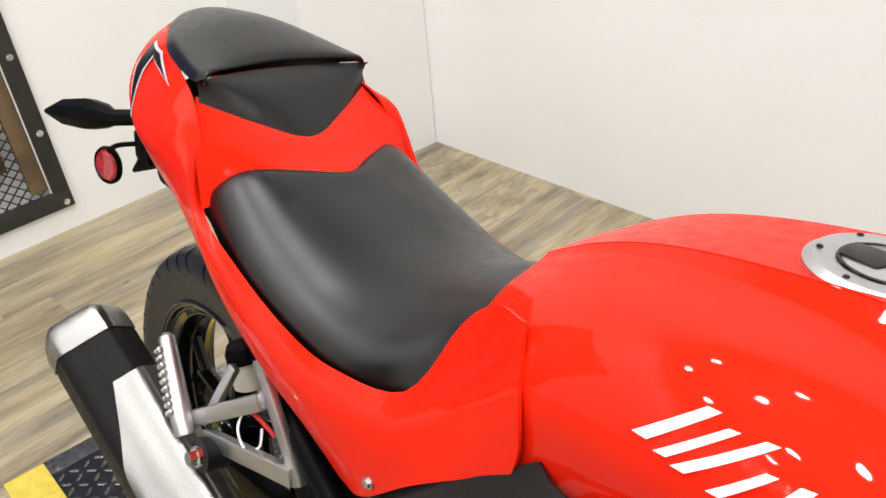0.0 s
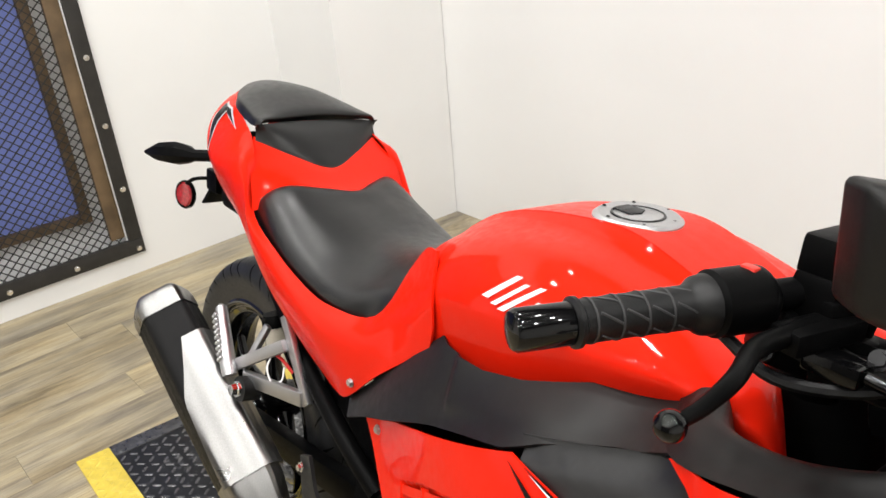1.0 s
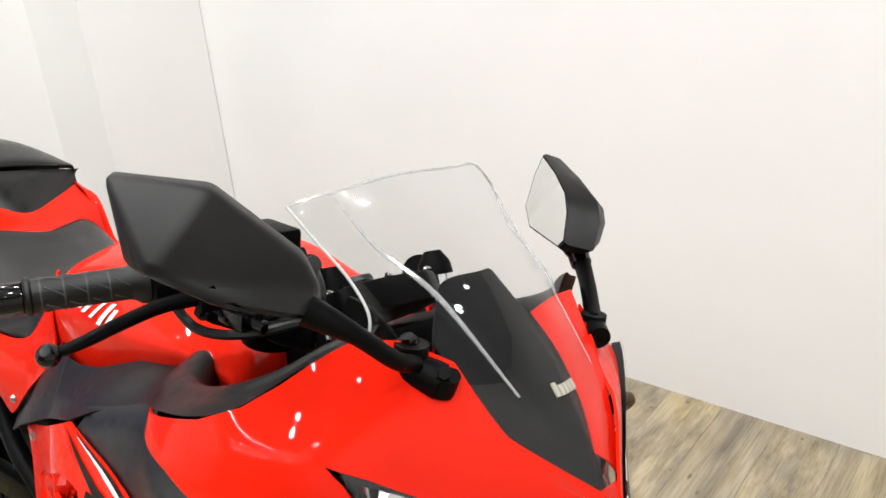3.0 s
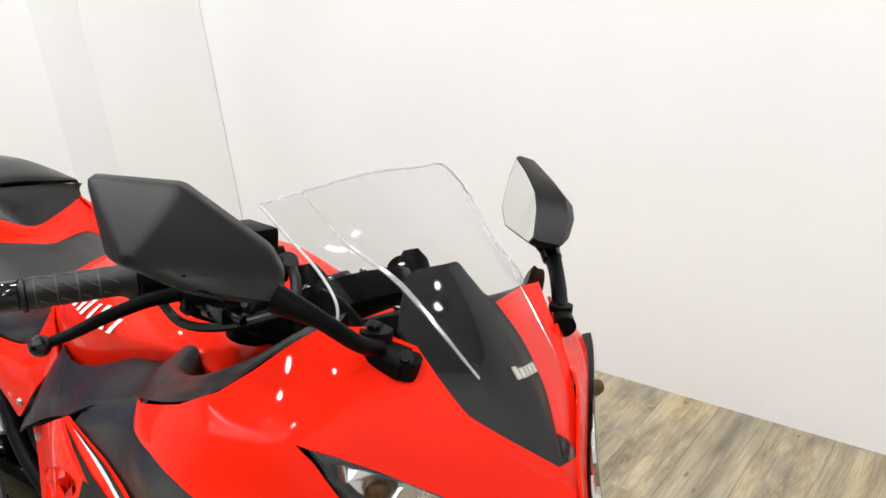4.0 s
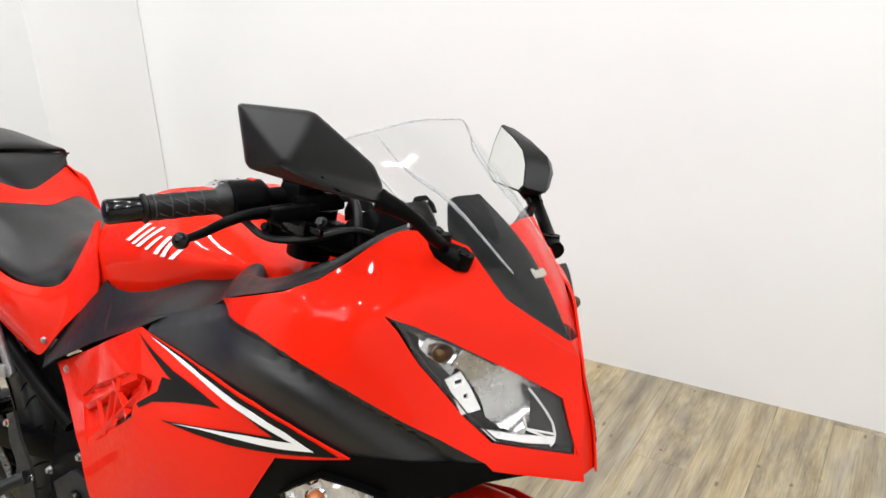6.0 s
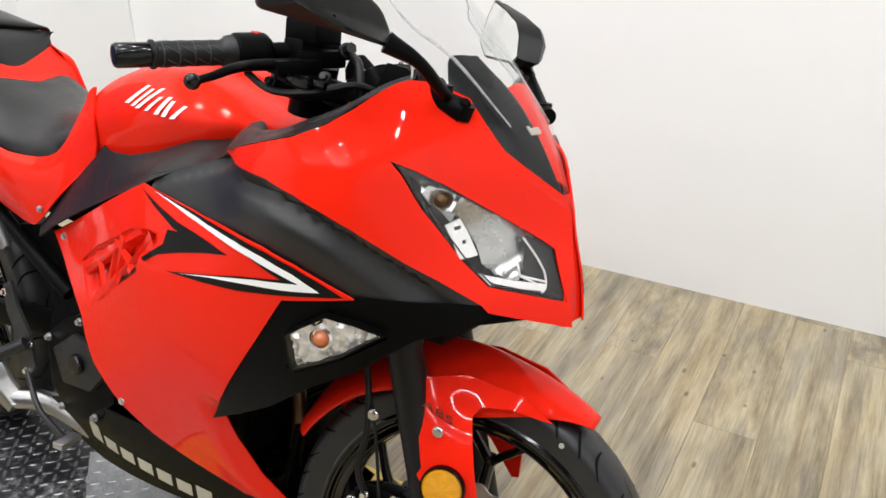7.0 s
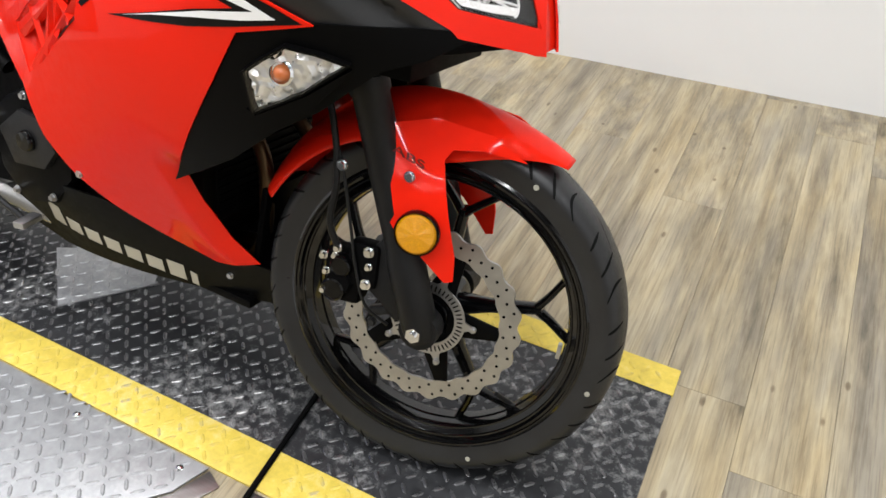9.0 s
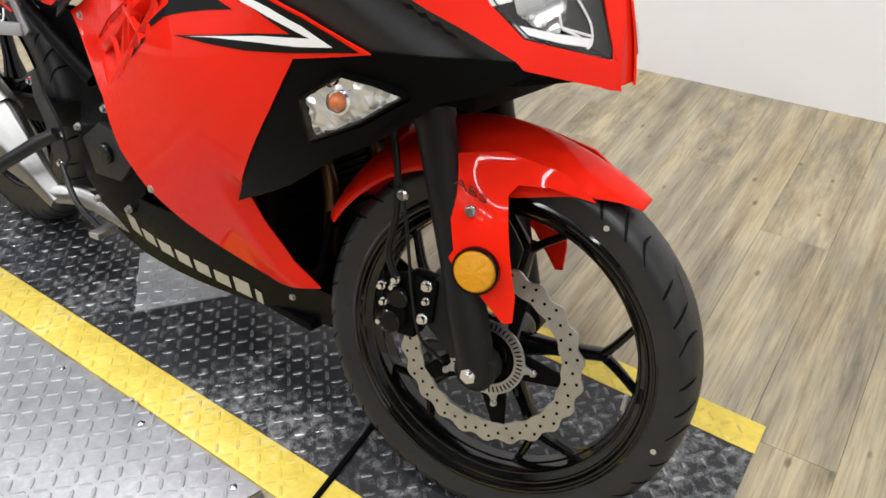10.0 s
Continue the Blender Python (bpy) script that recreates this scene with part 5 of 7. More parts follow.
fender = part("front_fender", from_hub(thicken(skin([[crown(radians(59 + 95 * i / 48), -1 + j / 12) for j in range(25)] for i in range(49)]), 0.003)), RED, bike, "glossy red front fender", sharp=120)
SKIRT = Bulge([(-0.08, 0.28, -0.108), (0.05, 0.29, -0.078), (-0.05, 0.16, -0.128), (0.04, 0.10, -0.108), (0.0, 0.2, -0.122), (-0.02, 0.30, -0.085)])
skirt = [(-0.088, 0.296), (-0.077, 0.268), (-0.062, 0.218), (-0.050, 0.178), (-0.055, 0.166), (-0.043, 0.150), (-0.020, 0.136), (0.030, 0.088), (0.042, 0.092), (0.040, 0.130), (0.020, 0.205), (0.002, 0.262), (0.010, 0.276), (0.05, 0.281), (0.11, 0.274), (0.06, 0.302), (-0.02, 0.312)]
for sgn in (1, -1):
    b = shell(skirt, SKIRT, (), 0.012, 0.003)
    if sgn < 0:
        b = flipped(b)
    part("fender_stay", from_hub(b), RED, fender, "red fender skirt beside the fork", sharp=50)
refl = part("side_reflector", from_hub(on_face(lathe([(0.0, 0.008), (0.026, 0.007), (0.029, 0.004), (0.030, -0.004), (0.0, -0.004)], 40), Vector((-0.012, -0.135, 0.162)), (0.10, -1, 0.05))), AMBER, fender, "round amber side reflector")
star_bm = bmesh.new()
mid_v = star_bm.verts.new((0, 0.0105, 0))
ring_v = [star_bm.verts.new((0.0255 * math.cos(math.pi * k / 8), 0.0084 if k % 2 else 0.0072, 0.0255 * math.sin(math.pi * k / 8))) for k in range(16)]
for k in range(16):
    star_bm.faces.new((mid_v, ring_v[k], ring_v[(k + 1) % 16]))
part("reflector_star", from_hub(on_face(star_bm, Vector((-0.012, -0.135, 0.162)), (0.10, -1, 0.05))), AMBER, refl, smooth=False)
part("reflector_rim", from_hub(on_face(lathe([(0.0285, 0.0035), (0.0305, 0.006), (0.0325, 0.002), (0.0325, -0.006)], 40), Vector((-0.012, -0.135, 0.162)), (0.10, -1, 0.05))), BLACK_GLOSS, refl)
part("fender_bolt", from_hub(bolt((-0.036, -0.122, 0.236), (0, -1, 0), 0.0065, 0.006)), CHROME, fender)
part("stay_bolt", from_hub(bolt((-0.138, -0.118, 0.228), (0, -1, 0), 0.0065, 0.007)), CHROME, fender)


def word(text, size, at, x_way, up_way, mat, parent, name, deep=0.0006):
    """Raised lettering in the built-in font, turned into a mesh."""
    cu = bpy.data.curves.new(name, "FONT")
    cu.body, cu.size, cu.extrude = text, size, deep
    tmp = bpy.data.objects.new(name, cu)
    scene.collection.objects.link(tmp)
    dg = bpy.context.evaluated_depsgraph_get()
    me = bpy.data.meshes.new_from_object(tmp.evaluated_get(dg))
    bpy.data.objects.remove(tmp)
    bm = bmesh.new()
    bm.from_mesh(me)
    x, u = Vector(x_way).normalized(), Vector(up_way).normalized()
    n = x.cross(u).normalized()
    u = n.cross(x)
    m = Matrix((x, u, n)).transposed().to_4x4()
    m.translation = at
    bm.transform(m)
    return bm


b = word("ABS", 0.017, (0, 0, 0), (1, 0, 0), (0, 0, 1), DARK_INK, fender, "lettering")
b.transform(Matrix.Translation((-0.066, -0.1225, 0.266)) @ Matrix(((0.92, 0.10, 0.14, 0), (0.17, 0.98, -0.22, 0), (-0.38, 0.12, 0.96, 0), (0, 0, 0, 1))) @ Matrix.Diagonal((1.75, 1, 1, 1)))
part("lettering", from_hub(b), DARK_INK, fender, "dark lettering ABS")

# ---- front caliper and hose ----
cal = part("brake_caliper", from_hub(joined(box(-0.158, -0.108, 0.010, -0.098, -0.062, 0.092, 0.010), box(-0.120, -0.112, 0.045, -0.072, -0.08, 0.115, 0.008))), BLACK_MATT, bike, "black front brake caliper with plated bolts")
for bx, bz, br in ((-0.137, 0.032, 0.020), (-0.128, 0.072, 0.018)):
    part("piston_boss", from_hub(on_face(lathe([(0.0, 0.010), (br * 0.72, 0.010), (br * 0.80, 0.012), (br * 0.93, 0.010), (br, 0.004), (br, -0.004)], 28), Vector((bx, -0.108, bz)), (0, -1, 0))), BLACK_GLOSS, cal)
part("caliper_carrier", from_hub(prism([(-0.005, 0.020), (-0.030, 0.135), (-0.070, 0.128), (-0.096, 0.098), (-0.098, 0.045), (-0.060, 0.030), (-0.040, 0.000)], 0.016, lambda x, z, h: (x, -0.088 - h, z), 0.005)), FORK_BLACK, cal, "grey-black carrier cast onto the fork leg")
part("piston_cover", from_hub(on_face(lathe([(0.0, 0.010), (0.018, 0.009), (0.021, 0.004), (0.021, -0.02)], 24), Vector((-0.130, -0.108, 0.045)), (0, -1, 0))), BLACK_MATT, cal)
for x, z, r in ((-0.086, 0.106, 0.0066), (-0.084, 0.083, 0.0045), (-0.086, 0.054, 0.0066), (-0.156, 0.084, 0.0052), (-0.138, 0.088, 0.0042), (-0.150, 0.060, 0.0046), (-0.152, 0.028, 0.0046), (-0.135, 0.100, 0.0052)):
    part("bolt", from_hub(bolt((x, -0.112, z), (0, -1, 0), r, 0.009)), CHROME, cal)
part("brake_hose", from_hub(bent([(-0.135, -0.112, 0.098), (-0.150, -0.118, 0.14), (-0.146, -0.116, 0.20), (-0.160, -0.110, 0.28), (-0.20, -0.10, 0.38)], 0.0052, 10)), RUBBER, cal)
part("sensor_cable", from_hub(bent([(-0.05, -0.10, -0.01), (-0.085, -0.112, 0.02), (-0.105, -0.115, 0.08), (-0.118, -0.116, 0.14), (-0.137, -0.114, 0.215), (-0.17, -0.106, 0.30)], 0.0026, 8)), RUBBER, cal)
part("sensor", from_hub(joined(bar_box((-0.085, -0.088, 0.000), (-0.030, -0.083, 0.018), 0.016, 0.014, 0.003), bolt((-0.075, -0.098, -0.012), (0, -1, 0), 0.006, 0.006))), GREY_METAL, cal)

# ---- muffler ----
MO = Vector((0.0465, -0.2445, 0.5786))
MD = Vector((0.756, 0.144, -0.638)).normalized()
MS = MD.cross(Vector((0, 0, 1))).normalized()       # to its outer side
MU = MS.cross(MD)
if MS.y > 0:
    MS = -MS


def can(along, ang, sc, lift=0.0):
    """A place on the muffler's rounded, five-sided body."""
    k = 1 + 0.075 * math.cos(5 * (ang - 0.38)) + 0.024 * math.cos(10 * (ang - 0.38))
    r = 0.0535 * sc * k + lift
    return MO + MD * along + MS * math.cos(ang) * r * 0.95 + MU * math.sin(ang) * r * 1.1


def can_rows(stations, n=40, lift=0.0):
    return [[can(al, 2 * math.pi * j / n, sc, lift) for j in range(n)] for al, sc in stations]


muffler = part("muffler", skin(can_rows([(0.0, 0.985), (0.01, 1.0), (0.15, 1.02), (0.30, 1.0), (0.32, 0.98)]), closed_v=True, caps=True), DARK_GREY, bike, "dark muffler can with brushed steel shield", sharp=50)
part("end_cap", skin(can_rows([(0.002, 1.03), (-0.018, 1.02), (-0.032, 0.96), (-0.040, 0.82), (-0.040, 0.45), (-0.030, 0.42)]), closed_v=True, caps=True), STEEL, muffler, "brushed steel end cap", sharp=35)
part("outlet", tube([MO - MD * 0.043, MO - MD * 0.02], 0.017, 24), BLACK_MATT, muffler)
part("can_taper", skin(can_rows([(0.318, 1.0), (0.345, 0.97), (0.42, 0.68), (0.475, 0.46), (0.53, 0.36)]), closed_v=True, caps=True), STEEL, muffler, "brushed steel taper", sharp=35)


def shield():
    """A rounded plate over the upper, inner side of the can."""
    rows = []
    for i in range(17):
        f = i / 16
        pinch = 0.25 * max(0, 1 - f / 0.14) ** 2
        a_lo, a_hi = 1.10 - 0.60 * min(1, f / 0.40) - 0.25 * f, 3.05 - pinch
        rows.append([can(0.066 + 0.262 * f, a_lo + (a_hi - a_lo) * j / 24, 1.02, 0.0065) for j in range(25)])
    return thicken(skin(rows), 0.002)


part("heat_shield", shield(), STEEL, muffler, "brushed steel heat shield", sharp=30)
part("header_pipe", bent([tuple(MO + MD * 0.51), (0.50, -0.13, 0.25), (0.66, -0.10, 0.22), (0.80, -0.08, 0.24)], 0.021, 16), STEEL, bike, "steel exhaust pipe")

# ---- rear sets, sub-frame and pegs ----
hanger = part("peg_hanger", bar_box((0.405, -0.155, 0.558), (0.312, -0.150, 0.672), 0.020, 0.010, 0.002, (0, 1, 0)), ALLOY, bike, "cast silver passenger peg hanger", sharp=35)
part("hanger_arm", bar_box((0.335, -0.160, 0.632), (0.228, -0.192, 0.556), 0.020, 0.013, 0.003, (0, 1, 0)), ALLOY, hanger)
part("hanger_foot", bar_box((0.395, -0.158, 0.565), (0.255, -0.190, 0.545), 0.024, 0.012, 0.003, (0, 1, 0)), ALLOY, hanger)
part("hanger_strut", bar_box((0.24, -0.185, 0.55), (0.255, -0.150, 0.63), 0.014, 0.010, 0.003, (0, 1, 0)), ALLOY, hanger)
peg = part("passenger_peg", tube([(0.236, -0.208, 0.543), (0.222, -0.206, 0.560), (0.160, -0.190, 0.620), (0.150, -0.187, 0.628), (0.146, -0.186, 0.632)], [0.013, 0.0135, 0.011, 0.010, 0.004], 14), ALLOY, hanger, "silver folding peg with raised studs")
pa, pb = Vector((0.216, -0.2165, 0.567)), Vector((0.160, -0.202, 0.620))
for i in range(9):
    for off in (-0.005, 0.005):
        q = pa.lerp(pb, i / 8) + Vector((off * 0.7, -0.001, off * 0.7))
        bm = bmesh.new()
        bmesh.ops.create_uvsphere(bm, u_segments=8, v_segments=6, radius=0.0042, matrix=Matrix.Translation(q))
        part("stud", bm, ALLOY, peg)
mount = part("muffler_mount", tube([(0.271, -0.178, 0.53), (0.271, -0.208, 0.535)], 0.021, 24), RUBBER, hanger)
part("mount_bolt", bolt((0.271, -0.209, 0.535), (0, -1, 0.15), 0.0105, 0.012), CHROME, mount)
res = part("brake_reservoir", tube([(0.228, -0.118, 0.575), (0.223, -0.121, 0.612)], 0.019, 20), plain("milky_plastic", (0.62, 0.58, 0.48), 0.4), bike, "milky brake fluid reservoir with black cap")
part("cap", tube([(0.223, -0.121, 0.612), (0.221, -0.122, 0.622), (0.219, -0.123, 0.632)], [0.022, 0.022, 0.018], 20), BLACK_SATIN, res)
part("cable_tie", bent([(0.30, -0.165, 0.60), (0.31, -0.178, 0.585), (0.322, -0.176, 0.565), (0.335, -0.165, 0.57), (0.33, -0.158, 0.59)], 0.0016, 6), WHITE_INK, bike, "white cable tie")
part("red_wire", bent([(0.29, -0.150, 0.59), (0.305, -0.160, 0.602), (0.325, -0.158, 0.60), (0.345, -0.150, 0.585)], 0.0028, 8), plain("red_wire", (0.6, 0.02, 0.02), 0.4), bike, "red wire")
for sgn in (1, -1):
    part("subframe_tube", bent([(0.16, sgn * -0.095, 0.665), (0.221, sgn * -0.105, 0.640), (0.36, sgn * -0.135, 0.607), (0.514, sgn * -0.157, 0.566), (0.60, sgn * -0.150, 0.52)], 0.0145, 14), BLACK_SATIN, bike, "black frame tube")
    part("frame_plate", shell([(0.40, 0.60), (0.50, 0.625), (0.545, 0.625), (0.60, 0.655), (0.68, 0.69), (0.72, 0.60), (0.70, 0.50), (0.66, 0.40), (0.56, 0.36), (0.50, 0.40), (0.53, 0.50), (0.48, 0.56)], Bulge([(0.4, 0.6, -0.13), (0.6, 0.6, -0.145), (0.6, 0.4, -0.14), (0.7, 0.5, -0.15)]), (), 0.03, 0.02) if sgn == 1 else flipped(shell([(0.40, 0.60), (0.60, 0.655), (0.72, 0.60), (0.66, 0.40), (0.50, 0.40)], Bulge([(0.4, 0.6, -0.13), (0.6, 0.6, -0.145), (0.6, 0.4, -0.14), (0.7, 0.5, -0.15)]), (), 0.03, 0.02)), BLACK_MATT, bike, "black pressed frame plate")
plate = part("heel_plate", shell([(0.44, 0.50), (0.468, 0.515), (0.49, 0.47), (0.53, 0.43), (0.55, 0.37), (0.52, 0.33), (0.49, 0.36), (0.475, 0.42), (0.45, 0.45)], Bulge([(0.44, 0.5, -0.185), (0.53, 0.43, -0.19), (0.52, 0.33, -0.19)]), (), 0.02, 0.006), GREY_METAL, bike, "grey metal heel guard")
for x, z in ((0.455, 0.49), (0.535, 0.41), (0.52, 0.35)):
    part("bolt", bolt((x, -0.19, z), (0, -1, 0), 0.006, 0.006), CHROME, plate)
rider = part("rider_peg", tube([(0.525, -0.195, 0.410), (0.505, -0.215, 0.395), (0.440, -0.270, 0.338), (0.428, -0.280, 0.328)], [0.012, 0.0125, 0.0125, 0.010], 14), GREY_METAL, bike, "ridged rider foot peg")
for i in range(8):
    q0 = Vector((0.505, -0.215, 0.395)).lerp(Vector((0.440, -0.270, 0.338)), i / 7)
    part("ridge", tube([q0 + Vector((-0.002, -0.0016, -0.0018)), q0 + Vector((0.002, 0.0016, 0.0018))], 0.0118, 12), RUBBER, rider)
part("peg_feeler", tube([(0.432, -0.277, 0.330), (0.420, -0.288, 0.300)], 0.004, 8), ALLOY, rider)
part("brake_pedal", bent([(0.52, -0.19, 0.35), (0.58, -0.205, 0.30), (0.66, -0.215, 0.285), (0.70, -0.225, 0.285)], 0.0055, 10), GREY_METAL, bike, "grey rear brake pedal")
part("pedal_tip", bar_box((0.69, -0.20, 0.287), (0.70, -0.245, 0.287), 0.022, 0.012, 0.003), ALLOY, bike)

# ---- engine and dark inner parts ----
eng = part("engine", joined(box(0.50, -0.115, 0.24, 0.93, 0.115, 0.46, 0.02), box(0.72, -0.13, 0.44, 0.97, 0.13, 0.66, 0.015), box(0.55, -0.10, 0.45, 0.76, 0.10, 0.56, 0.02)), GREY_METAL, bike, "dark grey twin engine")
cover = part("crankcase_cover", prism([(0.548, 0.430), (0.60, 0.475), (0.66, 0.505), (0.72, 0.50), (0.765, 0.44), (0.75, 0.36), (0.70, 0.30), (0.62, 0.28), (0.56, 0.33)], 0.045, lambda x, z, h: (x + h * 0.0, -0.125 - h, z), 0.012), BLACK_SATIN, eng, "satin black clutch cover")
part("cover_plate", prism([(0.59, 0.42), (0.65, 0.465), (0.71, 0.46), (0.735, 0.41), (0.70, 0.37), (0.62, 0.36)], 0.014, lambda x, z, h: (x, -0.168 - h, z), 0.004), GREY_METAL, cover)
for x, z in ((0.565, 0.43), (0.66, 0.49), (0.75, 0.44), (0.70, 0.315), (0.60, 0.30)):
    part("bolt", bolt((x, -0.171, z), (0, -1, 0), 0.006, 0.007), ALLOY, cover)
part("oil_cap", on_face(lathe([(0.0, 0.012), (0.016, 0.011), (0.019, 0.006), (0.019, 0.0)], 20), Vector((0.668, -0.182, 0.415)), (0, -1, 0)), BLACK_GLOSS, cover)
rad = part("radiator", box(1.005, -0.12, 0.36, 1.035, 0.12, 0.69, 0.004), BLACK_MATT, bike, "black radiator between the fairings")
for i in range(22):
    part("radiator_fin", box(1.035, -0.114, 0.375 + i * 0.014, 1.040, 0.114, 0.378 + i * 0.014), BLACK_MATT, rad)
for y in (-0.045, 0.045):
    part("header_pipe", bent([(0.96, y, 0.52), (1.06, y * 1.2, 0.49), (1.085, y * 1.3, 0.40), (1.05, y, 0.28), (0.93, y, 0.23), (0.78, y * 0.8, 0.235)], 0.0125, 14), BRONZE, bike, "heat-tinted exhaust header pipe")
part("inner_shroud", joined(box(0.96, -0.16, 0.66, 1.26, -0.145, 0.84, 0.004), box(0.96, 0.145, 0.66, 1.26, 0.16, 0.84, 0.004), box(1.22, -0.10, 0.66, 1.36, 0.10, 0.80, 0.004)), BLACK_MATT, bike, "black inner shroud behind the fairings")
part("under_tray", prism([(1.20, -0.175), (1.33, -0.165), (1.42, -0.105), (1.47, -0.03), (1.47, 0.03), (1.42, 0.105), (1.33, 0.165), (1.20, 0.175)], 0.010, lambda x, y, h: (x, y, 0.700 + 0.12 * (x - 1.33) + h), 0.003), BLACK_MATT, bike, "black tray under the nose")
part("airbox", box(0.60, -0.13, 0.62, 1.06, 0.13, 0.80, 0.02), BLACK_MATT, bike)
part("under_tail", joined(box(-0.10, -0.085, 0.73, 0.30, 0.085, 0.83, 0.015), box(0.2, -0.10, 0.63, 0.56, 0.10, 0.74, 0.01)), BLACK_MATT, bike, "black inner fender under the tail")
part("steering_head", tube([(1.13, 0, 0.74), (1.06, 0, 0.90)], 0.05, 20), BLACK_MATT, bike)
part("swingarm", joined(bar_box((0.0, -0.085, 0.314), (0.50, -0.075, 0.40), 0.03, 0.05, 0.006), bar_box((0.0, 0.085, 0.314), (0.50, 0.075, 0.40), 0.03, 0.05, 0.006)), BLACK_SATIN, bike, "black swingarm")
part("rear_axle", tube([(0, -0.115, 0.314), (0, 0.115, 0.314)], 0.012, 16), CHROME, bike)
st_foot = Vector((0.56, 0.21, 0.048))
stand = part("side_stand", tube([(0.60, 0.11, 0.30), tuple(st_foot + Vector((0, 0, 0.004)))], 0.011, 12), BLACK_MATT, bike, "black side stand")
part("stand_foot", box(st_foot.x - 0.03, st_foot.y - 0.02, st_foot.z - 0.006, st_foot.x + 0.03, st_foot.y + 0.025, st_foot.z + 0.002, 0.002), BLACK_MATT, stand)

# ---- lamps on the nose ----
def facets(outline, bulge, depth, step, jitter, seed):
    """A dented, faceted mirror surface behind a lens."""
    v, f = plate2d(list(outline), (), step)
    rnd = random.Random(seed)
    bm = bmesh.new()
    vs = [bm.verts.new((p.x, bulge(p.x, p.y) + depth + rnd.uniform(-jitter, jitter), p.y)) for p in v]
    for t in f:
        bm.faces.new([vs[i] for i in t])
    return bm


def shrink(outline, k):
    cx, cz = sum(p[0] for p in outline) / len(outline), sum(p[1] for p in outline) / len(outline)
    return [(cx + (x - cx) * k, cz + (z - cz) * k) for x, z in outline]


for sgn in (1, -1):
    def sided(bm):
        if sgn == 1:
            return bm
        b_ = flipped(bm)
        bmesh.ops.scale(b_, vec=(1, 1.12, 1), verts=b_.verts)
        bmesh.ops.translate(b_, vec=(0, 0.014, 0), verts=b_.verts)
        return b_
    lamp = part("headlight", sided(shell(shrink(HEADLAMP, 1.015), FLANK, (), 0.012, 0.002, -0.004)), LENS, bike, "clear headlight with silver reflector", sharp=60)
    part("bezel", sided(shell(HEADLAMP, FLANK, [shrink(HEADLAMP, 0.955)], 0.012, 0.010, -0.009)), BLACK_GLOSS, lamp)
    part("eyebrow", sided(shell([(1.324, 0.918), (1.336, 0.902), (1.350, 0.897), (1.366, 0.888), (1.384, 0.876), (1.408, 0.857), (1.414, 0.858), (1.371, 0.891), (1.346, 0.907)], FLANK, (), 0.012, 0.003, -0.008)), BLACK_GLOSS, lamp, "black upper edge of the lamp")
    part("lamp_back", sided(shell(shrink(HEADLAMP, 0.97), lambda x, z: FLANK(x, z) + 0.052, (), 0.014, 0.002)), DARK_GREY, lamp)

    def hollow(deep, cx, cz, rx, rz, front=0.012):
        """A bowl that sinks towards its middle behind the lens."""
        return lambda x, z: FLANK(x, z) + front + deep * max(0.0, 1 - ((x - cx) / rx) ** 2 - ((z - cz) / rz) ** 2) ** 0.5
    part("reflector", sided(shell([(1.381, 0.880), (1.405, 0.860), (1.436, 0.834), (1.444, 0.800), (1.446, 0.774), (1.420, 0.778), (1.402, 0.790), (1.382, 0.836), (1.376, 0.858)], hollow(0.038, 1.412, 0.826, 0.042, 0.058), (), 0.006, 0.0015)), LAMP_BOWL, lamp, "smooth silver reflector bowl", sharp=60)
    part("reflector", sided(facets([(1.336, 0.900), (1.352, 0.893), (1.381, 0.874), (1.376, 0.846), (1.362, 0.858), (1.348, 0.880)], FLANK, 0.022, 0.011, 0.007, 3)), REFLECTOR, lamp, "faceted silver reflector", smooth=False)
    part("lamp_tube", sided(on_face(lathe([(0.0, 0.020), (0.008, 0.018), (0.011, 0.010), (0.011, -0.012)], 18), Vector((1.364, FLANK(1.364, 0.872) + 0.024, 0.872)), (0.3, -0.9, 0.1))), BRONZE, lamp)
    part("bracket", sided(shell([(1.374, 0.842), (1.384, 0.851), (1.392, 0.836), (1.406, 0.806), (1.392, 0.800), (1.383, 0.822)], FLANK, [[(1.381, 0.841), (1.386, 0.843), (1.387, 0.838), (1.382, 0.836)], [(1.390, 0.824), (1.393, 0.826), (1.394, 0.820), (1.391, 0.819)]], 0.006, 0.004, -0.011)), BRIGHT_REFLECTOR, lamp, "pale bracket")
    part("sill", sided(shell([(1.412, 0.783), (1.444, 0.774), (1.471, 0.769), (1.470, 0.760), (1.424, 0.769)], FLANK, (), 0.01, 0.006, -0.010)), BRIGHT_REFLECTOR, lamp)
    part("bulb", sided(on_face(lathe([(0.0, 0.014), (0.006, 0.010), (0.007, -0.02)], 16), Vector((1.412, FLANK(1.412, 0.818) + 0.036, 0.818)), (0.6, -0.8, 0.1))), LENS, lamp)
    part("dark_insert", sided(shell([(1.437, 0.829), (1.462, 0.811), (1.489, 0.749), (1.472, 0.757), (1.447, 0.776)], lambda x, z: FLANK(x, z) + 0.018, (), 0.012, 0.002)), GREY_METAL, lamp, "dark side of the lamp")
    for pts in ([(1.437, 0.827), (1.445, 0.816), (1.456, 0.800), (1.465, 0.785), (1.470, 0.771)], [(1.470, 0.771), (1.471, 0.763), (1.469, 0.757)], [(1.440, 0.796), (1.446, 0.780), (1.470, 0.771)], [(1.447, 0.779), (1.460, 0.771), (1.469, 0.760)]):
        part("trim_line", sided(tube([(x, FLANK(x, z) + 0.012, z) for x, z in pts], 0.0016, 6)), BRIGHT_REFLECTOR, lamp)
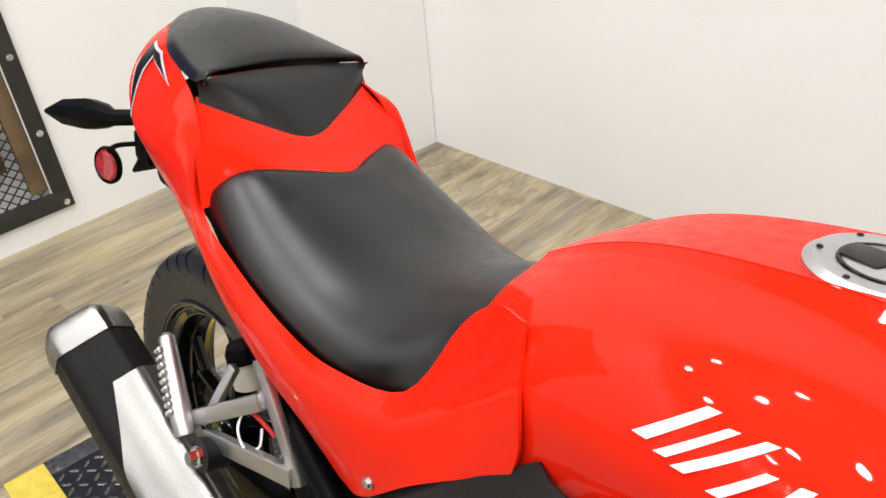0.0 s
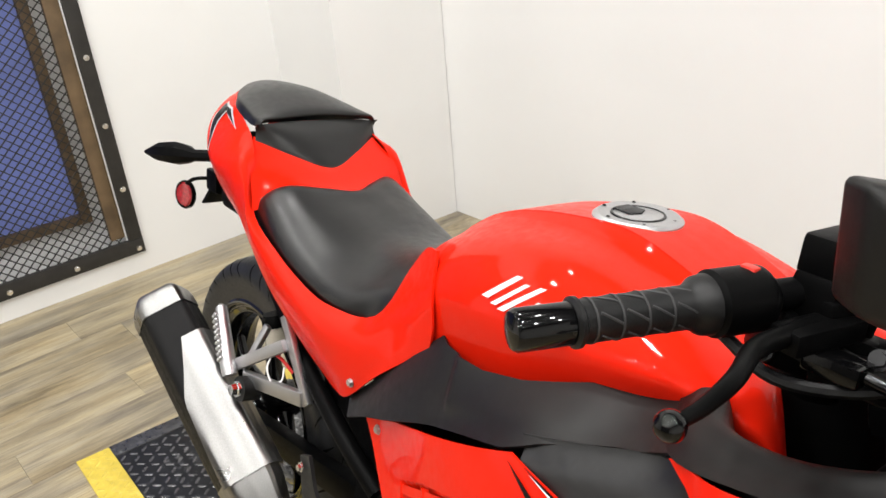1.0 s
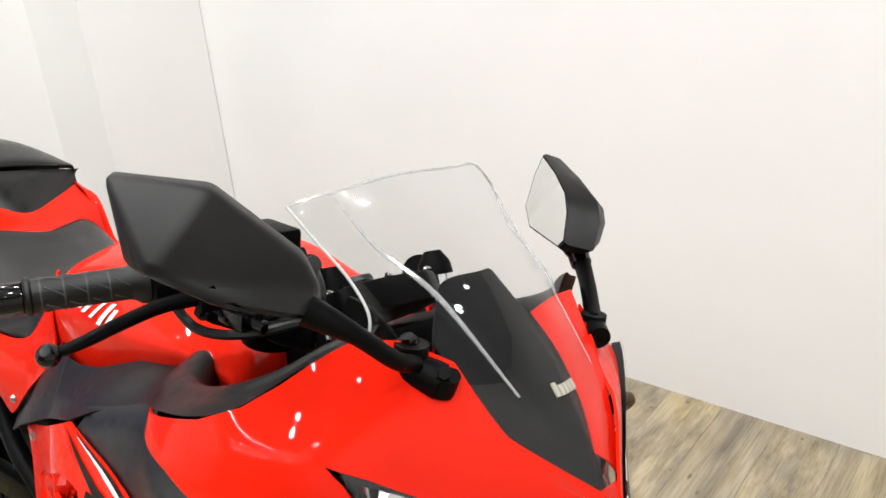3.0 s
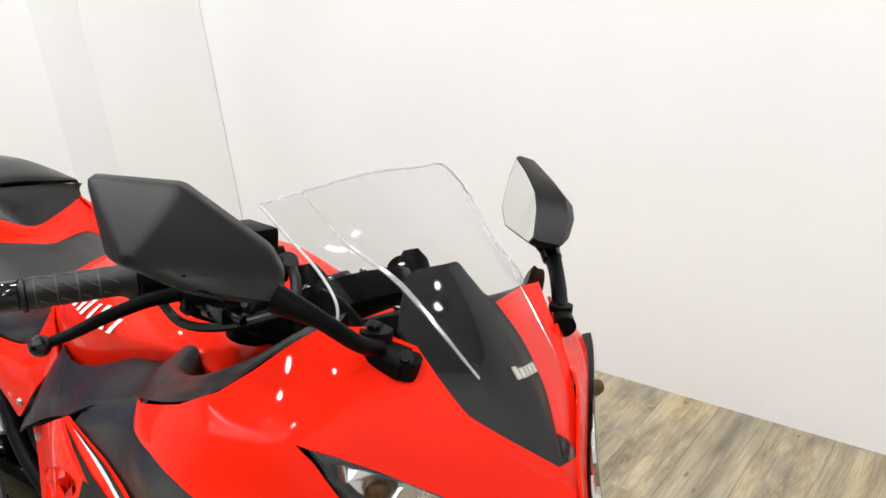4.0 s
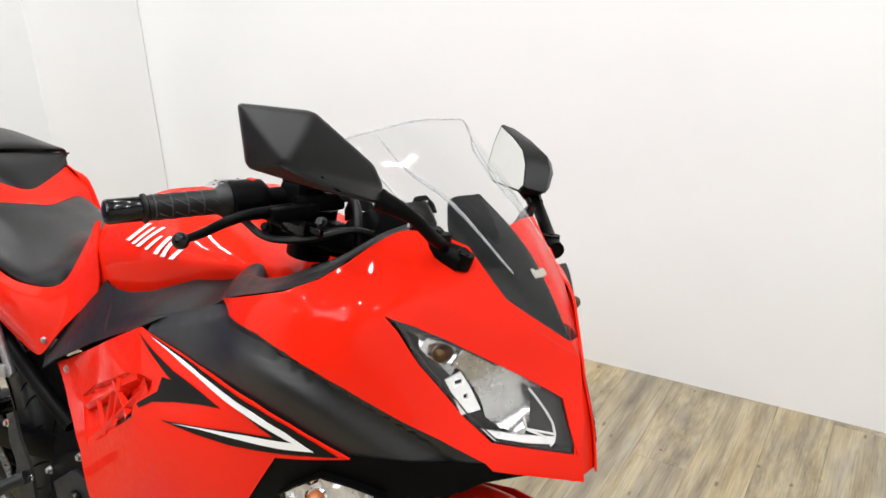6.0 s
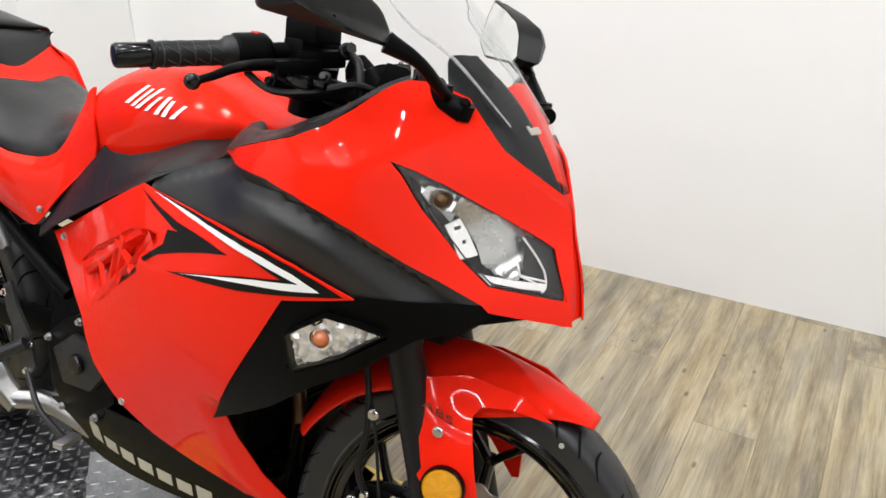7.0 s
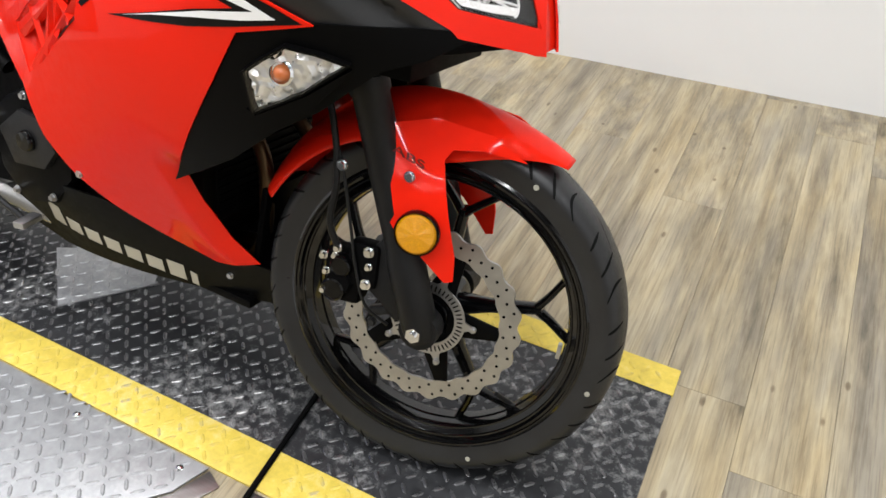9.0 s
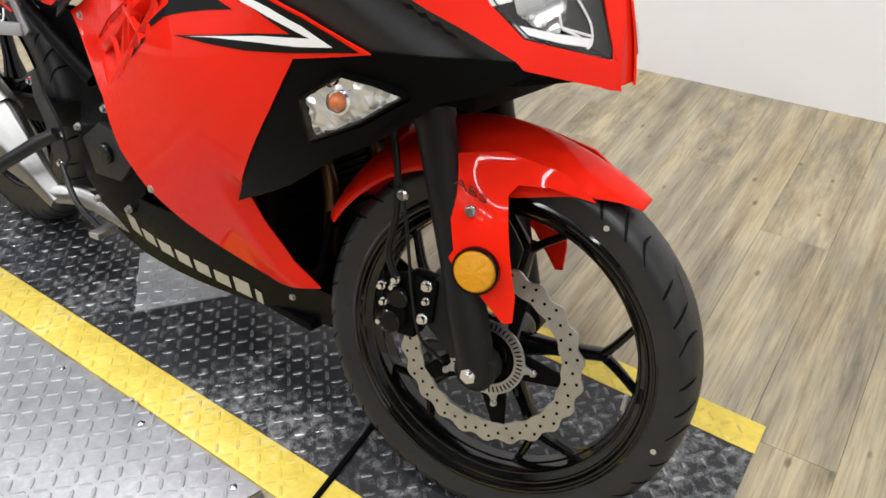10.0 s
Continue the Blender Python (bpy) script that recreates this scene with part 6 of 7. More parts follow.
    SIGNAL = [(1.213, 0.671), (1.228, 0.683), (1.268, 0.711), (1.305, 0.706), (1.335, 0.697), (1.282, 0.654), (1.215, 0.616)]
    sig = part("turn_signal", sided(shell(SIGNAL, FLANK, (), 0.012, 0.002, 0.010)), LENS, bike, "clear turn signal with orange bulb", sharp=60)
    part("signal_bowl", sided(facets(shrink(SIGNAL, 0.95), FLANK, 0.000, 0.0060, 0.0030, 8)), SIGNAL_BOWL, sig, "faceted silver bowl", smooth=False)
    part("bulb_ring", sided(on_face(lathe([(0.011, 0.0), (0.013, 0.003), (0.016, 0.001), (0.017, -0.006)], 24), Vector((1.258, FLANK(1.258, 0.674) - 0.004, 0.677)), (0.25, -0.95, 0.1))), CHROME, sig)
    part("signal_rim", sided(shell(shrink(SIGNAL, 1.06), FLANK, [shrink(SIGNAL, 0.97)], 0.012, 0.012, 0.009)), BLACK_SATIN, sig)
    b = bmesh.new()
    bmesh.ops.create_uvsphere(b, u_segments=16, v_segments=10, radius=0.0112, matrix=Matrix.Translation((1.258, FLANK(1.258, 0.674) - 0.003, 0.677)))
    part("bulb", sided(b), BULB, sig)
    part("signal_housing", sided(shell([(1.205, 0.620), (1.215, 0.612), (1.284, 0.651), (1.338, 0.692), (1.33, 0.680), (1.28, 0.625), (1.21, 0.592)], FLANK, (), 0.015, 0.006, 0.006)), BLACK_SATIN, sig)

# ---- decals and vents on the right and left flank ----
for sgn in (1, -1):
    def sided(bm):
        return bm if sgn == 1 else flipped(bm)

    def decal(name, outline, mat, lift, label=""):
        part(name, sided(shell(outline, FLANK, (), 0.012, 0.0005, lift)), mat, side_panel, label, sharp=60)
    side_panel = bike
    decal("arrow_border", [(0.9476, 0.8067), (1.0039, 0.7987), (1.0694, 0.7914), (1.1367, 0.7877), (1.1885, 0.7809), (1.2287, 0.7697), (1.2594, 0.756), (1.2876, 0.7399), (1.2575, 0.7348), (1.2081, 0.7255), (1.1365, 0.7132), (1.0685, 0.7065), (1.0016, 0.7022),
                          (1.0734, 0.7178), (1.1474, 0.736), (1.209, 0.7476), (1.1588, 0.7671), (1.0933, 0.7799), (1.0191, 0.7911)], BLACK_INK, 0.0012, "black border of the arrow decal")
    decal("arrow_stroke", [(0.9558, 0.8048), (1.0048, 0.7966), (1.0712, 0.7867), (1.1371, 0.781), (1.1878, 0.7722), (1.2276, 0.7599), (1.2602, 0.7418), (1.217, 0.7346), (1.1566, 0.7277), (1.0846, 0.7174), (1.0283, 0.7067), (1.0953, 0.7216), (1.1666, 0.7372), (1.2352, 0.7476),
                          (1.2035, 0.7572), (1.1638, 0.7672), (1.1005, 0.7769), (1.0329, 0.7872)], WHITE_INK, 0.0024, "white arrow decal")
    decal("spike_decal", [(0.9278, 0.8018), (0.97, 0.7863), (1.0134, 0.7743), (1.052, 0.769), (1.0932, 0.7632), (1.0493, 0.7575), (1.0071, 0.7641), (0.9607, 0.7839)], BLACK_INK, 0.0018, "black spike decal")
    decal("vent_decal", [(0.9389, 0.7041), (0.9887, 0.7382), (0.9944, 0.760), (1.0381, 0.7645), (1.0778, 0.765), (1.12, 0.7578), (1.0755, 0.7484), (1.0244, 0.7353), (0.9785, 0.7204), (0.9453, 0.7003)], BLACK_INK, 0.0012, "black vent decal")
    rim_line = VENT + VENT[:1]
    vent_floor = lambda x, z: FLANK(x, z) - 0.0005 + (0.018 * ease(edge_distance(x, z, rim_line) / 0.018) if inside((x, z), VENT) else 0.0025)
    back = part("vent_floor", sided(shell(shrink(VENT, 1.04), vent_floor, (), 0.009, 0.002)), RED, bike, "recessed red vent with folded ribs")
    for slot in ([(0.845, 0.643), (0.917, 0.687), (0.927, 0.681), (0.860, 0.637)], [(0.780, 0.588), (0.815, 0.616), (0.811, 0.604)]):
        part("vent_slot", sided(shell(slot, vent_floor, (), 0.012, 0.001, 0.0012)), BLACK_INK, back, "black slot in the vent")
    # crossing ribs: each a sharp ridge of three faces
    for a, b, high in (((0.715, 0.612), (0.870, 0.700), 0.010), ((0.771, 0.660), (0.800, 0.600), 0.010), ((0.850, 0.700), (0.905, 0.672), 0.010), ((0.935, 0.738), (0.850, 0.690), 0.010), ((0.745, 0.566), (0.905, 0.690), 0.009),
                       ((0.884, 0.716), (0.850, 0.640), 0.010), ((0.800, 0.600), (0.850, 0.690), 0.009), ((0.905, 0.690), (0.960, 0.738), 0.010)):
        bm = bmesh.new()
        d = (Vector(b) - Vector(a)).normalized()
        n = Vector((-d.y, d.x)) * 0.011
        q = [Vector(a) + n, Vector(a) - n, Vector(b) - n, Vector(b) + n]
        lo = [bm.verts.new((p.x, vent_floor(p.x, p.y), p.y)) for p in q]
        top = [bm.verts.new((p[0], max(vent_floor(*p) - high * 1.9, FLANK(*p) + 0.0006), p[1])) for p in (a, b)]
        for f_ in ((lo[0], lo[3], top[1], top[0]), (lo[1], top[0], top[1], lo[2]), (lo[0], top[0], lo[1]), (lo[3], lo[2], top[1])):
            bm.faces.new(f_)
        part("vent_rib", sided(bm), RED, back, smooth=False)
    for x, z, y0 in ((0.614, 0.636, FLANK(0.614, 0.636)), (0.538, 0.668, -0.166), (0.81, 0.40, FLANK(0.81, 0.40))):
        part("fairing_bolt", sided(bolt((x, y0, z), (0, -1, 0), 0.0055, 0.004)), ALLOY, bike)
    part("belly_bolt", sided(bolt((1.03, BELLY(1.03, 0.245), 0.245), (0, -1, 0), 0.0055, 0.004)), ALLOY, bike)
    # maker's name on the belly pan: plain bars
    for i in range(8):
        f = i / 8
        x0, z0 = 0.648 + f * 0.340, 0.244 - f * 0.050
        big = 0.044 if i == 0 else 0.036 if i == 6 else 0.029
        long_ = 0.012 if i == 7 else 0.032
        quad = [(x0, z0), (x0 + long_, z0 - 0.004), (x0 + long_ + 0.004, z0 + big - 0.004), (x0 + 0.004, z0 + big)]
        part("name_bar", sided(shell(quad, BELLY, (), 0.01, 0.0005, 0.0012)), GREY_INK, bike, "warm grey painted bar")

# ---- mirrors ----
def mirror(ring, apex, stem, base, name_label, glass_shift, round_off=0.0055, blunt=0.0):
    """A faceted mirror shell: its rim, the foremost point of its back, and its stalk."""
    ring = [Vector(p) for p in ring]
    apex = Vector(apex)
    mid = sum(ring, Vector()) / len(ring)
    back = Vector(glass_shift)
    bm = bmesh.new()
    r0 = [bm.verts.new(p + back) for p in ring]
    r1 = [bm.verts.new(p) for p in ring]
    n = len(ring)
    tops = [bm.verts.new(apex + (p - mid) * blunt) for p in ring] if blunt else [bm.verts.new(apex)] * n
    belly = [bm.verts.new(p.lerp(apex + (p - mid) * blunt, 0.5) + (p - mid) * 0.10) for p in ring] if blunt else []
    for i in range(n):
        bm.faces.new((r0[i], r0[(i + 1) % n], r1[(i + 1) % n], r1[i]))
        if blunt:
            bm.faces.new((r1[i], r1[(i + 1) % n], belly[(i + 1) % n], belly[i]))
            bm.faces.new((belly[i], belly[(i + 1) % n], tops[(i + 1) % n], tops[i]))
        else:
            bm.faces.new((r1[i], r1[(i + 1) % n], tops[0]))
    if blunt:
        bm.faces.new(tops)
    bm.faces.new(r0[::-1])
    bmesh.ops.recalc_face_normals(bm, faces=bm.faces)
    bmesh.ops.bevel(bm, geom=[e for e in bm.edges], offset=round_off, segments=4, affect="EDGES", profile=0.5)
    body = part("mirror", bm, BLACK_GRAIN, bike, name_label, sharp=85 if blunt else 40)
    gl = bmesh.new()
    out = [mid + (p - mid) * 0.90 + back * 1.02 for p in ring]
    f0 = [gl.verts.new(p) for p in out]
    gl.faces.new(f0)
    bmesh.ops.triangulate(gl, faces=gl.faces)
    part("mirror_glass", thicken(gl, 0.002), MIRROR, body, "mirror glass")
    part("stalk", tube(spline(stem, 6), [0.0125 - 0.005 * min(1, k / 6) for k in range(6 * (len(stem) - 1) + 1)], 16), BLACK_SATIN, body)
    a, b = Vector(base[0]), Vector(base[1])
    part("foot", joined(tube([a, b], 0.016, 18), tube([a + Vector((0, 0, -0.004)), a + Vector((0, 0, 0.022))], 0.015, 18), tube([b + Vector((-0.002, 0, -0.008)), b + Vector((0.004, 0, 0.010))], 0.013, 18)), BLACK_SATIN, body)
    sg = -1 if a.y < 0 else 1
    part("foot_bolt", bolt(b + Vector((0.006, sg * 0.006, 0.010)), (0.6, sg * 0.5, 0.6), 0.006, 0.005), BLACK_GLOSS, body)
    part("foot_bolt", bolt(a + Vector((-0.004, sg * 0.0, 0.022)), (0, sg * 0.3, 1), 0.007, 0.005), BLACK_GLOSS, body)
    return body


mirror([(1.201, -0.326, 1.138), (1.264, -0.279, 1.137), (1.302, -0.222, 1.085), (1.310, -0.213, 1.062), (1.330, -0.236, 1.046), (1.304, -0.289, 1.058), (1.205, -0.314, 1.071)], (1.281, -0.336, 1.085),
       [(1.318, -0.232, 1.052), (1.345, -0.205, 1.034), (1.352, -0.170, 1.008), (1.345, -0.140, 0.995)], ((1.332, -0.132, 0.985), (1.358, -0.120, 0.978)), "grained black mirror on a stalk", (-0.022, 0.016, 0.0))


def turned_mirror():
    """The far mirror, swung inward: its glass in a thin rim, a shell that tapers into the neck, a stalk and its foot."""
    glass = [Vector(p) for p in ((1.1565, 0.2848, 1.1156), (1.2017, 0.2513, 1.102), (1.2386, 0.2228, 1.0851), (1.2549, 0.2074, 1.0649), (1.2626, 0.1949, 1.032), (1.2522, 0.1998, 1.0222), (1.1654, 0.2583, 1.0227), (1.1394, 0.2805, 1.0438), (1.1451, 0.2865, 1.0887))]
    out = Vector(((-0.5493, -0.8161, 0.1798)))
    mid = sum(glass, Vector()) / len(glass)
    # how far the shell swells forward of each point of the rim
    swell = [0.1, 0.55, 1.0, 1.0, 0.75, 0.4, 0.05, 0.0, 0.0]
    rings = [[mid + (p - mid) * 0.93 + out * 0.001 for p in glass], [mid + (p - mid) * 0.99 + out * 0.003 for p in glass], [mid + (p - mid) * 1.03 - out * 0.002 for p in glass],
             [mid + (p - mid) * 1.0 - out * 0.020 + Vector((0.020, 0.0, -0.002)) * k for p, k in zip(glass, swell)],
             [mid + (p - mid) * 0.72 - out * 0.036 + Vector((0.020, 0.0, -0.004)) * k for p, k in zip(glass, swell)],
             [mid + (p - mid) * 0.35 - out * 0.044 + Vector((0.014, 0.0, -0.006)) for p in glass]]
    bm = skin(rings, closed_v=True, caps=True)
    bmesh.ops.bevel(bm, geom=[e for e in bm.edges if len(e.link_faces) == 2 and e.calc_face_angle(0) > 0.25], offset=0.0025, segments=2, affect="EDGES", profile=0.5)
    body = part("mirror", bm, BLACK_GRAIN, bike, "grained black mirror, its glass turned inward", sharp=40)
    gl = bmesh.new()
    gl.faces.new([gl.verts.new(mid + (p - mid) * 0.94 + out * 0.0024) for p in glass])
    bmesh.ops.triangulate(gl, faces=gl.faces)
    part("mirror_glass", thicken(gl, 0.0015), MIRROR, body, "mirror glass")
    neck = [(1.236, 0.240, 1.030), (1.252, 0.234, 1.018), (1.264, 0.229, 1.006), (1.290, 0.205, 0.990), (1.322, 0.168, 0.974), (1.336, 0.150, 0.968)]
    part("stalk", tapered(neck, [0.017, 0.0155, 0.0105, 0.0095, 0.0095, 0.010], 16), BLACK_SATIN, body)
    part("collar", tube([(1.258, 0.231, 1.011), (1.266, 0.227, 1.003)], 0.0128, 16), BLACK_GLOSS, body)
    part("foot", joined(tube([(1.334, 0.152, 0.964), (1.356, 0.132, 0.958)], 0.013, 16), tube([(1.336, 0.150, 0.952), (1.336, 0.150, 0.976)], 0.014, 16)), BLACK_SATIN, body)
    return body


turned_mirror()

# ---- handlebar, grip, lever, master cylinder ----
GA, GB = Vector((1.024, -0.363, 0.997)), Vector((1.0735, -0.225, 1.0095))
GW = (GB - GA).normalized()


def along_bar(profile, seg=28):
    """Turned shapes along the right-hand bar: (metres from its end, radius)."""
    return tube([GA + GW * s_ for s_, _ in profile], [r for _, r in profile], seg)


part("bar_end", along_bar([(-0.002, 0.006), (0.0, 0.0130), (0.003, 0.0148), (0.040, 0.0148), (0.042, 0.013)]), BLACK_GLOSS, bike, "gloss black bar end weight", sharp=35)
grip = part("grip", along_bar([(0.041, 0.0150), (0.043, 0.0178), (0.046, 0.0178), (0.048, 0.0153), (0.075, 0.0152), (0.128, 0.0158), (0.133, 0.0172), (0.138, 0.021), (0.146, 0.022), (0.147, 0.019)]), RUBBER, bike, "black ribbed rubber grip", sharp=35)
gs = GW.orthogonal().normalized()
gu = GW.cross(gs)
for i in range(4):
    s0 = 0.054 + i * 0.019
    part("grip_rib", tube([GA + GW * (s0 + 0.001 * 0) , GA + GW * (s0 + 0.0016)], 0.0161, 24), GRIP_RIB, grip)
    for j in range(6):
        a0 = 2 * math.pi * j / 6
        path = [GA + GW * (s0 + 0.004 + 0.016 * k / 4) + (gs * math.cos(a0 + 0.16 * k) + gu * math.sin(a0 + 0.16 * k)) * 0.0152 for k in range(5)]
        part("grip_groove", tube(path, 0.0010, 6), GRIP_RIB, grip)
sw = part("switch_housing", along_bar([(0.147, 0.021), (0.150, 0.0245), (0.185, 0.0245), (0.190, 0.0235), (0.197, 0.017)]), BLACK_SATIN, bike, "black throttle and switch housing", sharp=35)
part("kill_switch", box(1.078, -0.202, 1.032, 1.090, -0.193, 1.038, 0.002), plain("red_switch", (0.6, 0.03, 0.02), 0.4), sw, "red switch")
part("handlebar", along_bar([(0.195, 0.0115), (0.30, 0.0115)]), BLACK_MATT, bike)
for sgn in (1,):
    lever = part("brake_lever", tube(spline([(1.139, -0.344, 0.984), (1.141, -0.318, 0.990), (1.138, -0.285, 0.998), (1.122, -0.238, 1.000), (1.122, -0.20, 1.001), (1.125, -0.17, 1.003)], 5), [0.0045 + 0.0032 * min(1, k / 18) for k in range(26)], 14), BLACK_SATIN, bike, "black brake lever with ball end")
b = bmesh.new()
bmesh.ops.create_uvsphere(b, u_segments=20, v_segments=12, radius=0.0098, matrix=Matrix.Translation((1.139, -0.345, 0.984)))
part("lever_ball", b, BLACK_GLOSS, lever)
part("lever_perch", joined(bar_box((1.122, -0.205, 0.998), (1.135, -0.135, 1.002), 0.026, 0.018, 0.004), box(1.095, -0.16, 0.99, 1.13, -0.125, 1.035, 0.006)), BLACK_SATIN, lever)
mc = part("master_cylinder", joined(box(1.095, -0.158, 1.03, 1.15, -0.105, 1.062, 0.005), bar_box((1.12, -0.16, 1.008), (1.14, -0.09, 1.012), 0.024, 0.024, 0.005)), BLACK_SATIN, bike, "black brake master cylinder and reservoir")
part("banjo_bolt", bolt((1.150, -0.095, 1.022), (0.6, -0.3, 0.3), 0.009, 0.016), GREY_METAL, mc)
part("hose", bent([(1.155, -0.095, 1.02), (1.185, -0.11, 1.01), (1.20, -0.12, 0.97), (1.19, -0.10, 0.92), (1.16, -0.08, 0.86)], 0.006, 10), RUBBER, mc)
for k, p in enumerate(([(1.13, -0.15, 0.985), (1.17, -0.13, 0.972), (1.20, -0.10, 0.97), (1.20, -0.05, 0.96)], [(1.11, -0.18, 0.985), (1.15, -0.165, 0.975), (1.185, -0.125, 0.982), (1.21, -0.08, 0.975)], [(1.10, -0.14, 0.99), (1.16, -0.145, 0.96), (1.19, -0.09, 0.95), (1.17, -0.03, 0.93)])):
    part("cable", bent(p, 0.0045, 8), RUBBER, bike, "black control cable")
part("bar_clamp", steered(joined(tube([FRONT_HUB + FD * 0.63 + Vector((0, -0.1, 0)), FRONT_HUB + FD * 0.67 + Vector((0, -0.1, 0))], 0.028, 20))), BLACK_MATT, bike)
part("bar_bracket", joined(bar_box((1.085, -0.165, 0.985), (1.150, -0.085, 0.955), 0.040, 0.045, 0.008), bar_box((1.120, -0.150, 0.965), (1.200, -0.120, 0.975), 0.030, 0.022, 0.005), tube([(1.10, -0.105, 0.93), (1.11, -0.105, 1.0)], 0.030, 20)), BLACK_SATIN, bike, "black handlebar clamp")
for p in ((1.135, -0.172, 0.985), (1.165, -0.150, 0.99), (1.10, -0.182, 0.975)):
    part("clamp_bolt", bolt(p, (0.1, -0.9, 0.4), 0.006, 0.008), GREY_METAL, bike)
part("throttle_cable", bent([(1.078, -0.205, 0.985), (1.12, -0.200, 0.968), (1.165, -0.175, 0.972), (1.20, -0.13, 0.985), (1.215, -0.08, 0.97)], 0.0050, 8), RUBBER, bike, "black throttle cable")
part("brake_switch", joined(box(1.128, -0.186, 0.976, 1.168, -0.162, 0.992, 0.003), tube([(1.168, -0.174, 0.984), (1.184, -0.172, 0.982)], 0.005, 10)), BLACK_GLOSS, bike)
# left-hand bar
LA, LB = Vector((0.900, 0.330, 0.868)), Vector((0.995, 0.232, 0.920))
lw = (LB - LA).normalized()
part("left_grip", tube([LA + lw * s_ for s_ in (0.0, 0.005, 0.04, 0.045, 0.13, 0.14)], [0.012, 0.0155, 0.0155, 0.018, 0.017, 0.022], 20), RUBBER, bike, "black ribbed rubber grip")
part("left_switch", tube([LA + lw * 0.14, LA + lw * 0.19], 0.024, 20), BLACK_SATIN, bike)

# ---- instruments behind the screen ----
def dash_place(y, h, deep):
    """A place on the instrument cluster: across it, up its face, into it."""
    return (1.155 + h * 0.80 + deep * 0.6, y * 0.95 - 0.018, 0.982 + h * 0.60 - deep * 0.8)


dash = part("instrument_cluster", prism([(-0.092, 0.008), (-0.075, 0.046), (-0.030, 0.056), (0.045, 0.052), (0.082, 0.030), (0.075, -0.015), (0.03, -0.034), (-0.05, -0.032)], 0.034, dash_place, 0.006), BLACK_SATIN, bike, "black instrument cluster behind the screen")
part("dial_rim", lathe_on(dash_place, -0.038, 0.012, 0.030), BLACK_GLOSS, dash)
part("dial_face", prism([(-0.038 + 0.026 * math.cos(k * math.pi / 10), 0.012 + 0.026 * math.sin(k * math.pi / 10)) for k in range(20)], 0.001, lambda y, h, d: dash_place(y, h, -0.003 - d), 0.0), DARK_GREY, dash, "dark dial")
part("display", prism([(0.006, -0.010), (0.006, 0.030), (0.058, 0.028), (0.058, -0.006)], 0.002, lambda y, h, d: dash_place(y, h, -0.001 - d), 0.0005), GREY_METAL, dash, "grey display")
for y, h in ((-0.078, 0.030), (0.060, 0.040), (-0.01, 0.050)):
    part("screw", bolt(dash_place(y, h, 0.0), (-0.6, 0, 0.8), 0.0035, 0.003), CHROME, dash)
part("screen_stay", prism([(1.225, 0.985), (1.290, 0.975), (1.305, 1.000), (1.270, 1.018), (1.240, 1.020)], 0.004, lambda x, z, h: (x, -0.122 + h, z), 0.001), BLACK_SATIN, bike, "black stay under the screen")
part("ignition_lock", on_face(lathe([(0.0, 0.006), (0.014, 0.005), (0.017, 0.0), (0.017, -0.03)], 20), Vector((1.125, -0.005, 0.985)), (-0.4, 0, 0.9)), GREY_METAL, bike)

# ---- rear signal, plate hanger, reflector ----
hang = part("plate_hanger", joined(bar_box((-0.10, 0, 0.83), (-0.20, 0, 0.76), 0.10, 0.03, 0.006, (0, 1, 0)), prism([(-0.045, 0.76), (0.045, 0.76), (0.05, 0.68), (-0.05, 0.68)], 0.012, lambda y, z, h: (-0.20 - (0.76 - z) * 0.9 - h, y, z), 0.003), box(-0.17, -0.085, 0.745, -0.12, 0.085, 0.79, 0.006)), BLACK_SATIN, bike, "black number plate hanger")
part("reflector_arm", bent([(-0.15, -0.06, 0.77), (-0.18, -0.10, 0.765), (-0.212, -0.108, 0.748)], 0.004, 8), BLACK_SATIN, hang)
part("red_reflector", on_face(lathe([(0.0, 0.006), (0.022, 0.005), (0.026, 0.001), (0.026, -0.004), (0.0, -0.004)], 32), Vector((-0.218, -0.110, 0.722)), (0.25, -0.95, 0.1)), RED_LENS, hang, "round red reflector")
part("reflector_rim", on_face(lathe([(0.0255, 0.002), (0.028, 0.004), (0.030, 0.0), (0.029, -0.006), (0.0, -0.006)], 32), Vector((-0.218, -0.110, 0.722)), (0.25, -0.95, 0.1)), BLACK_SATIN, hang)
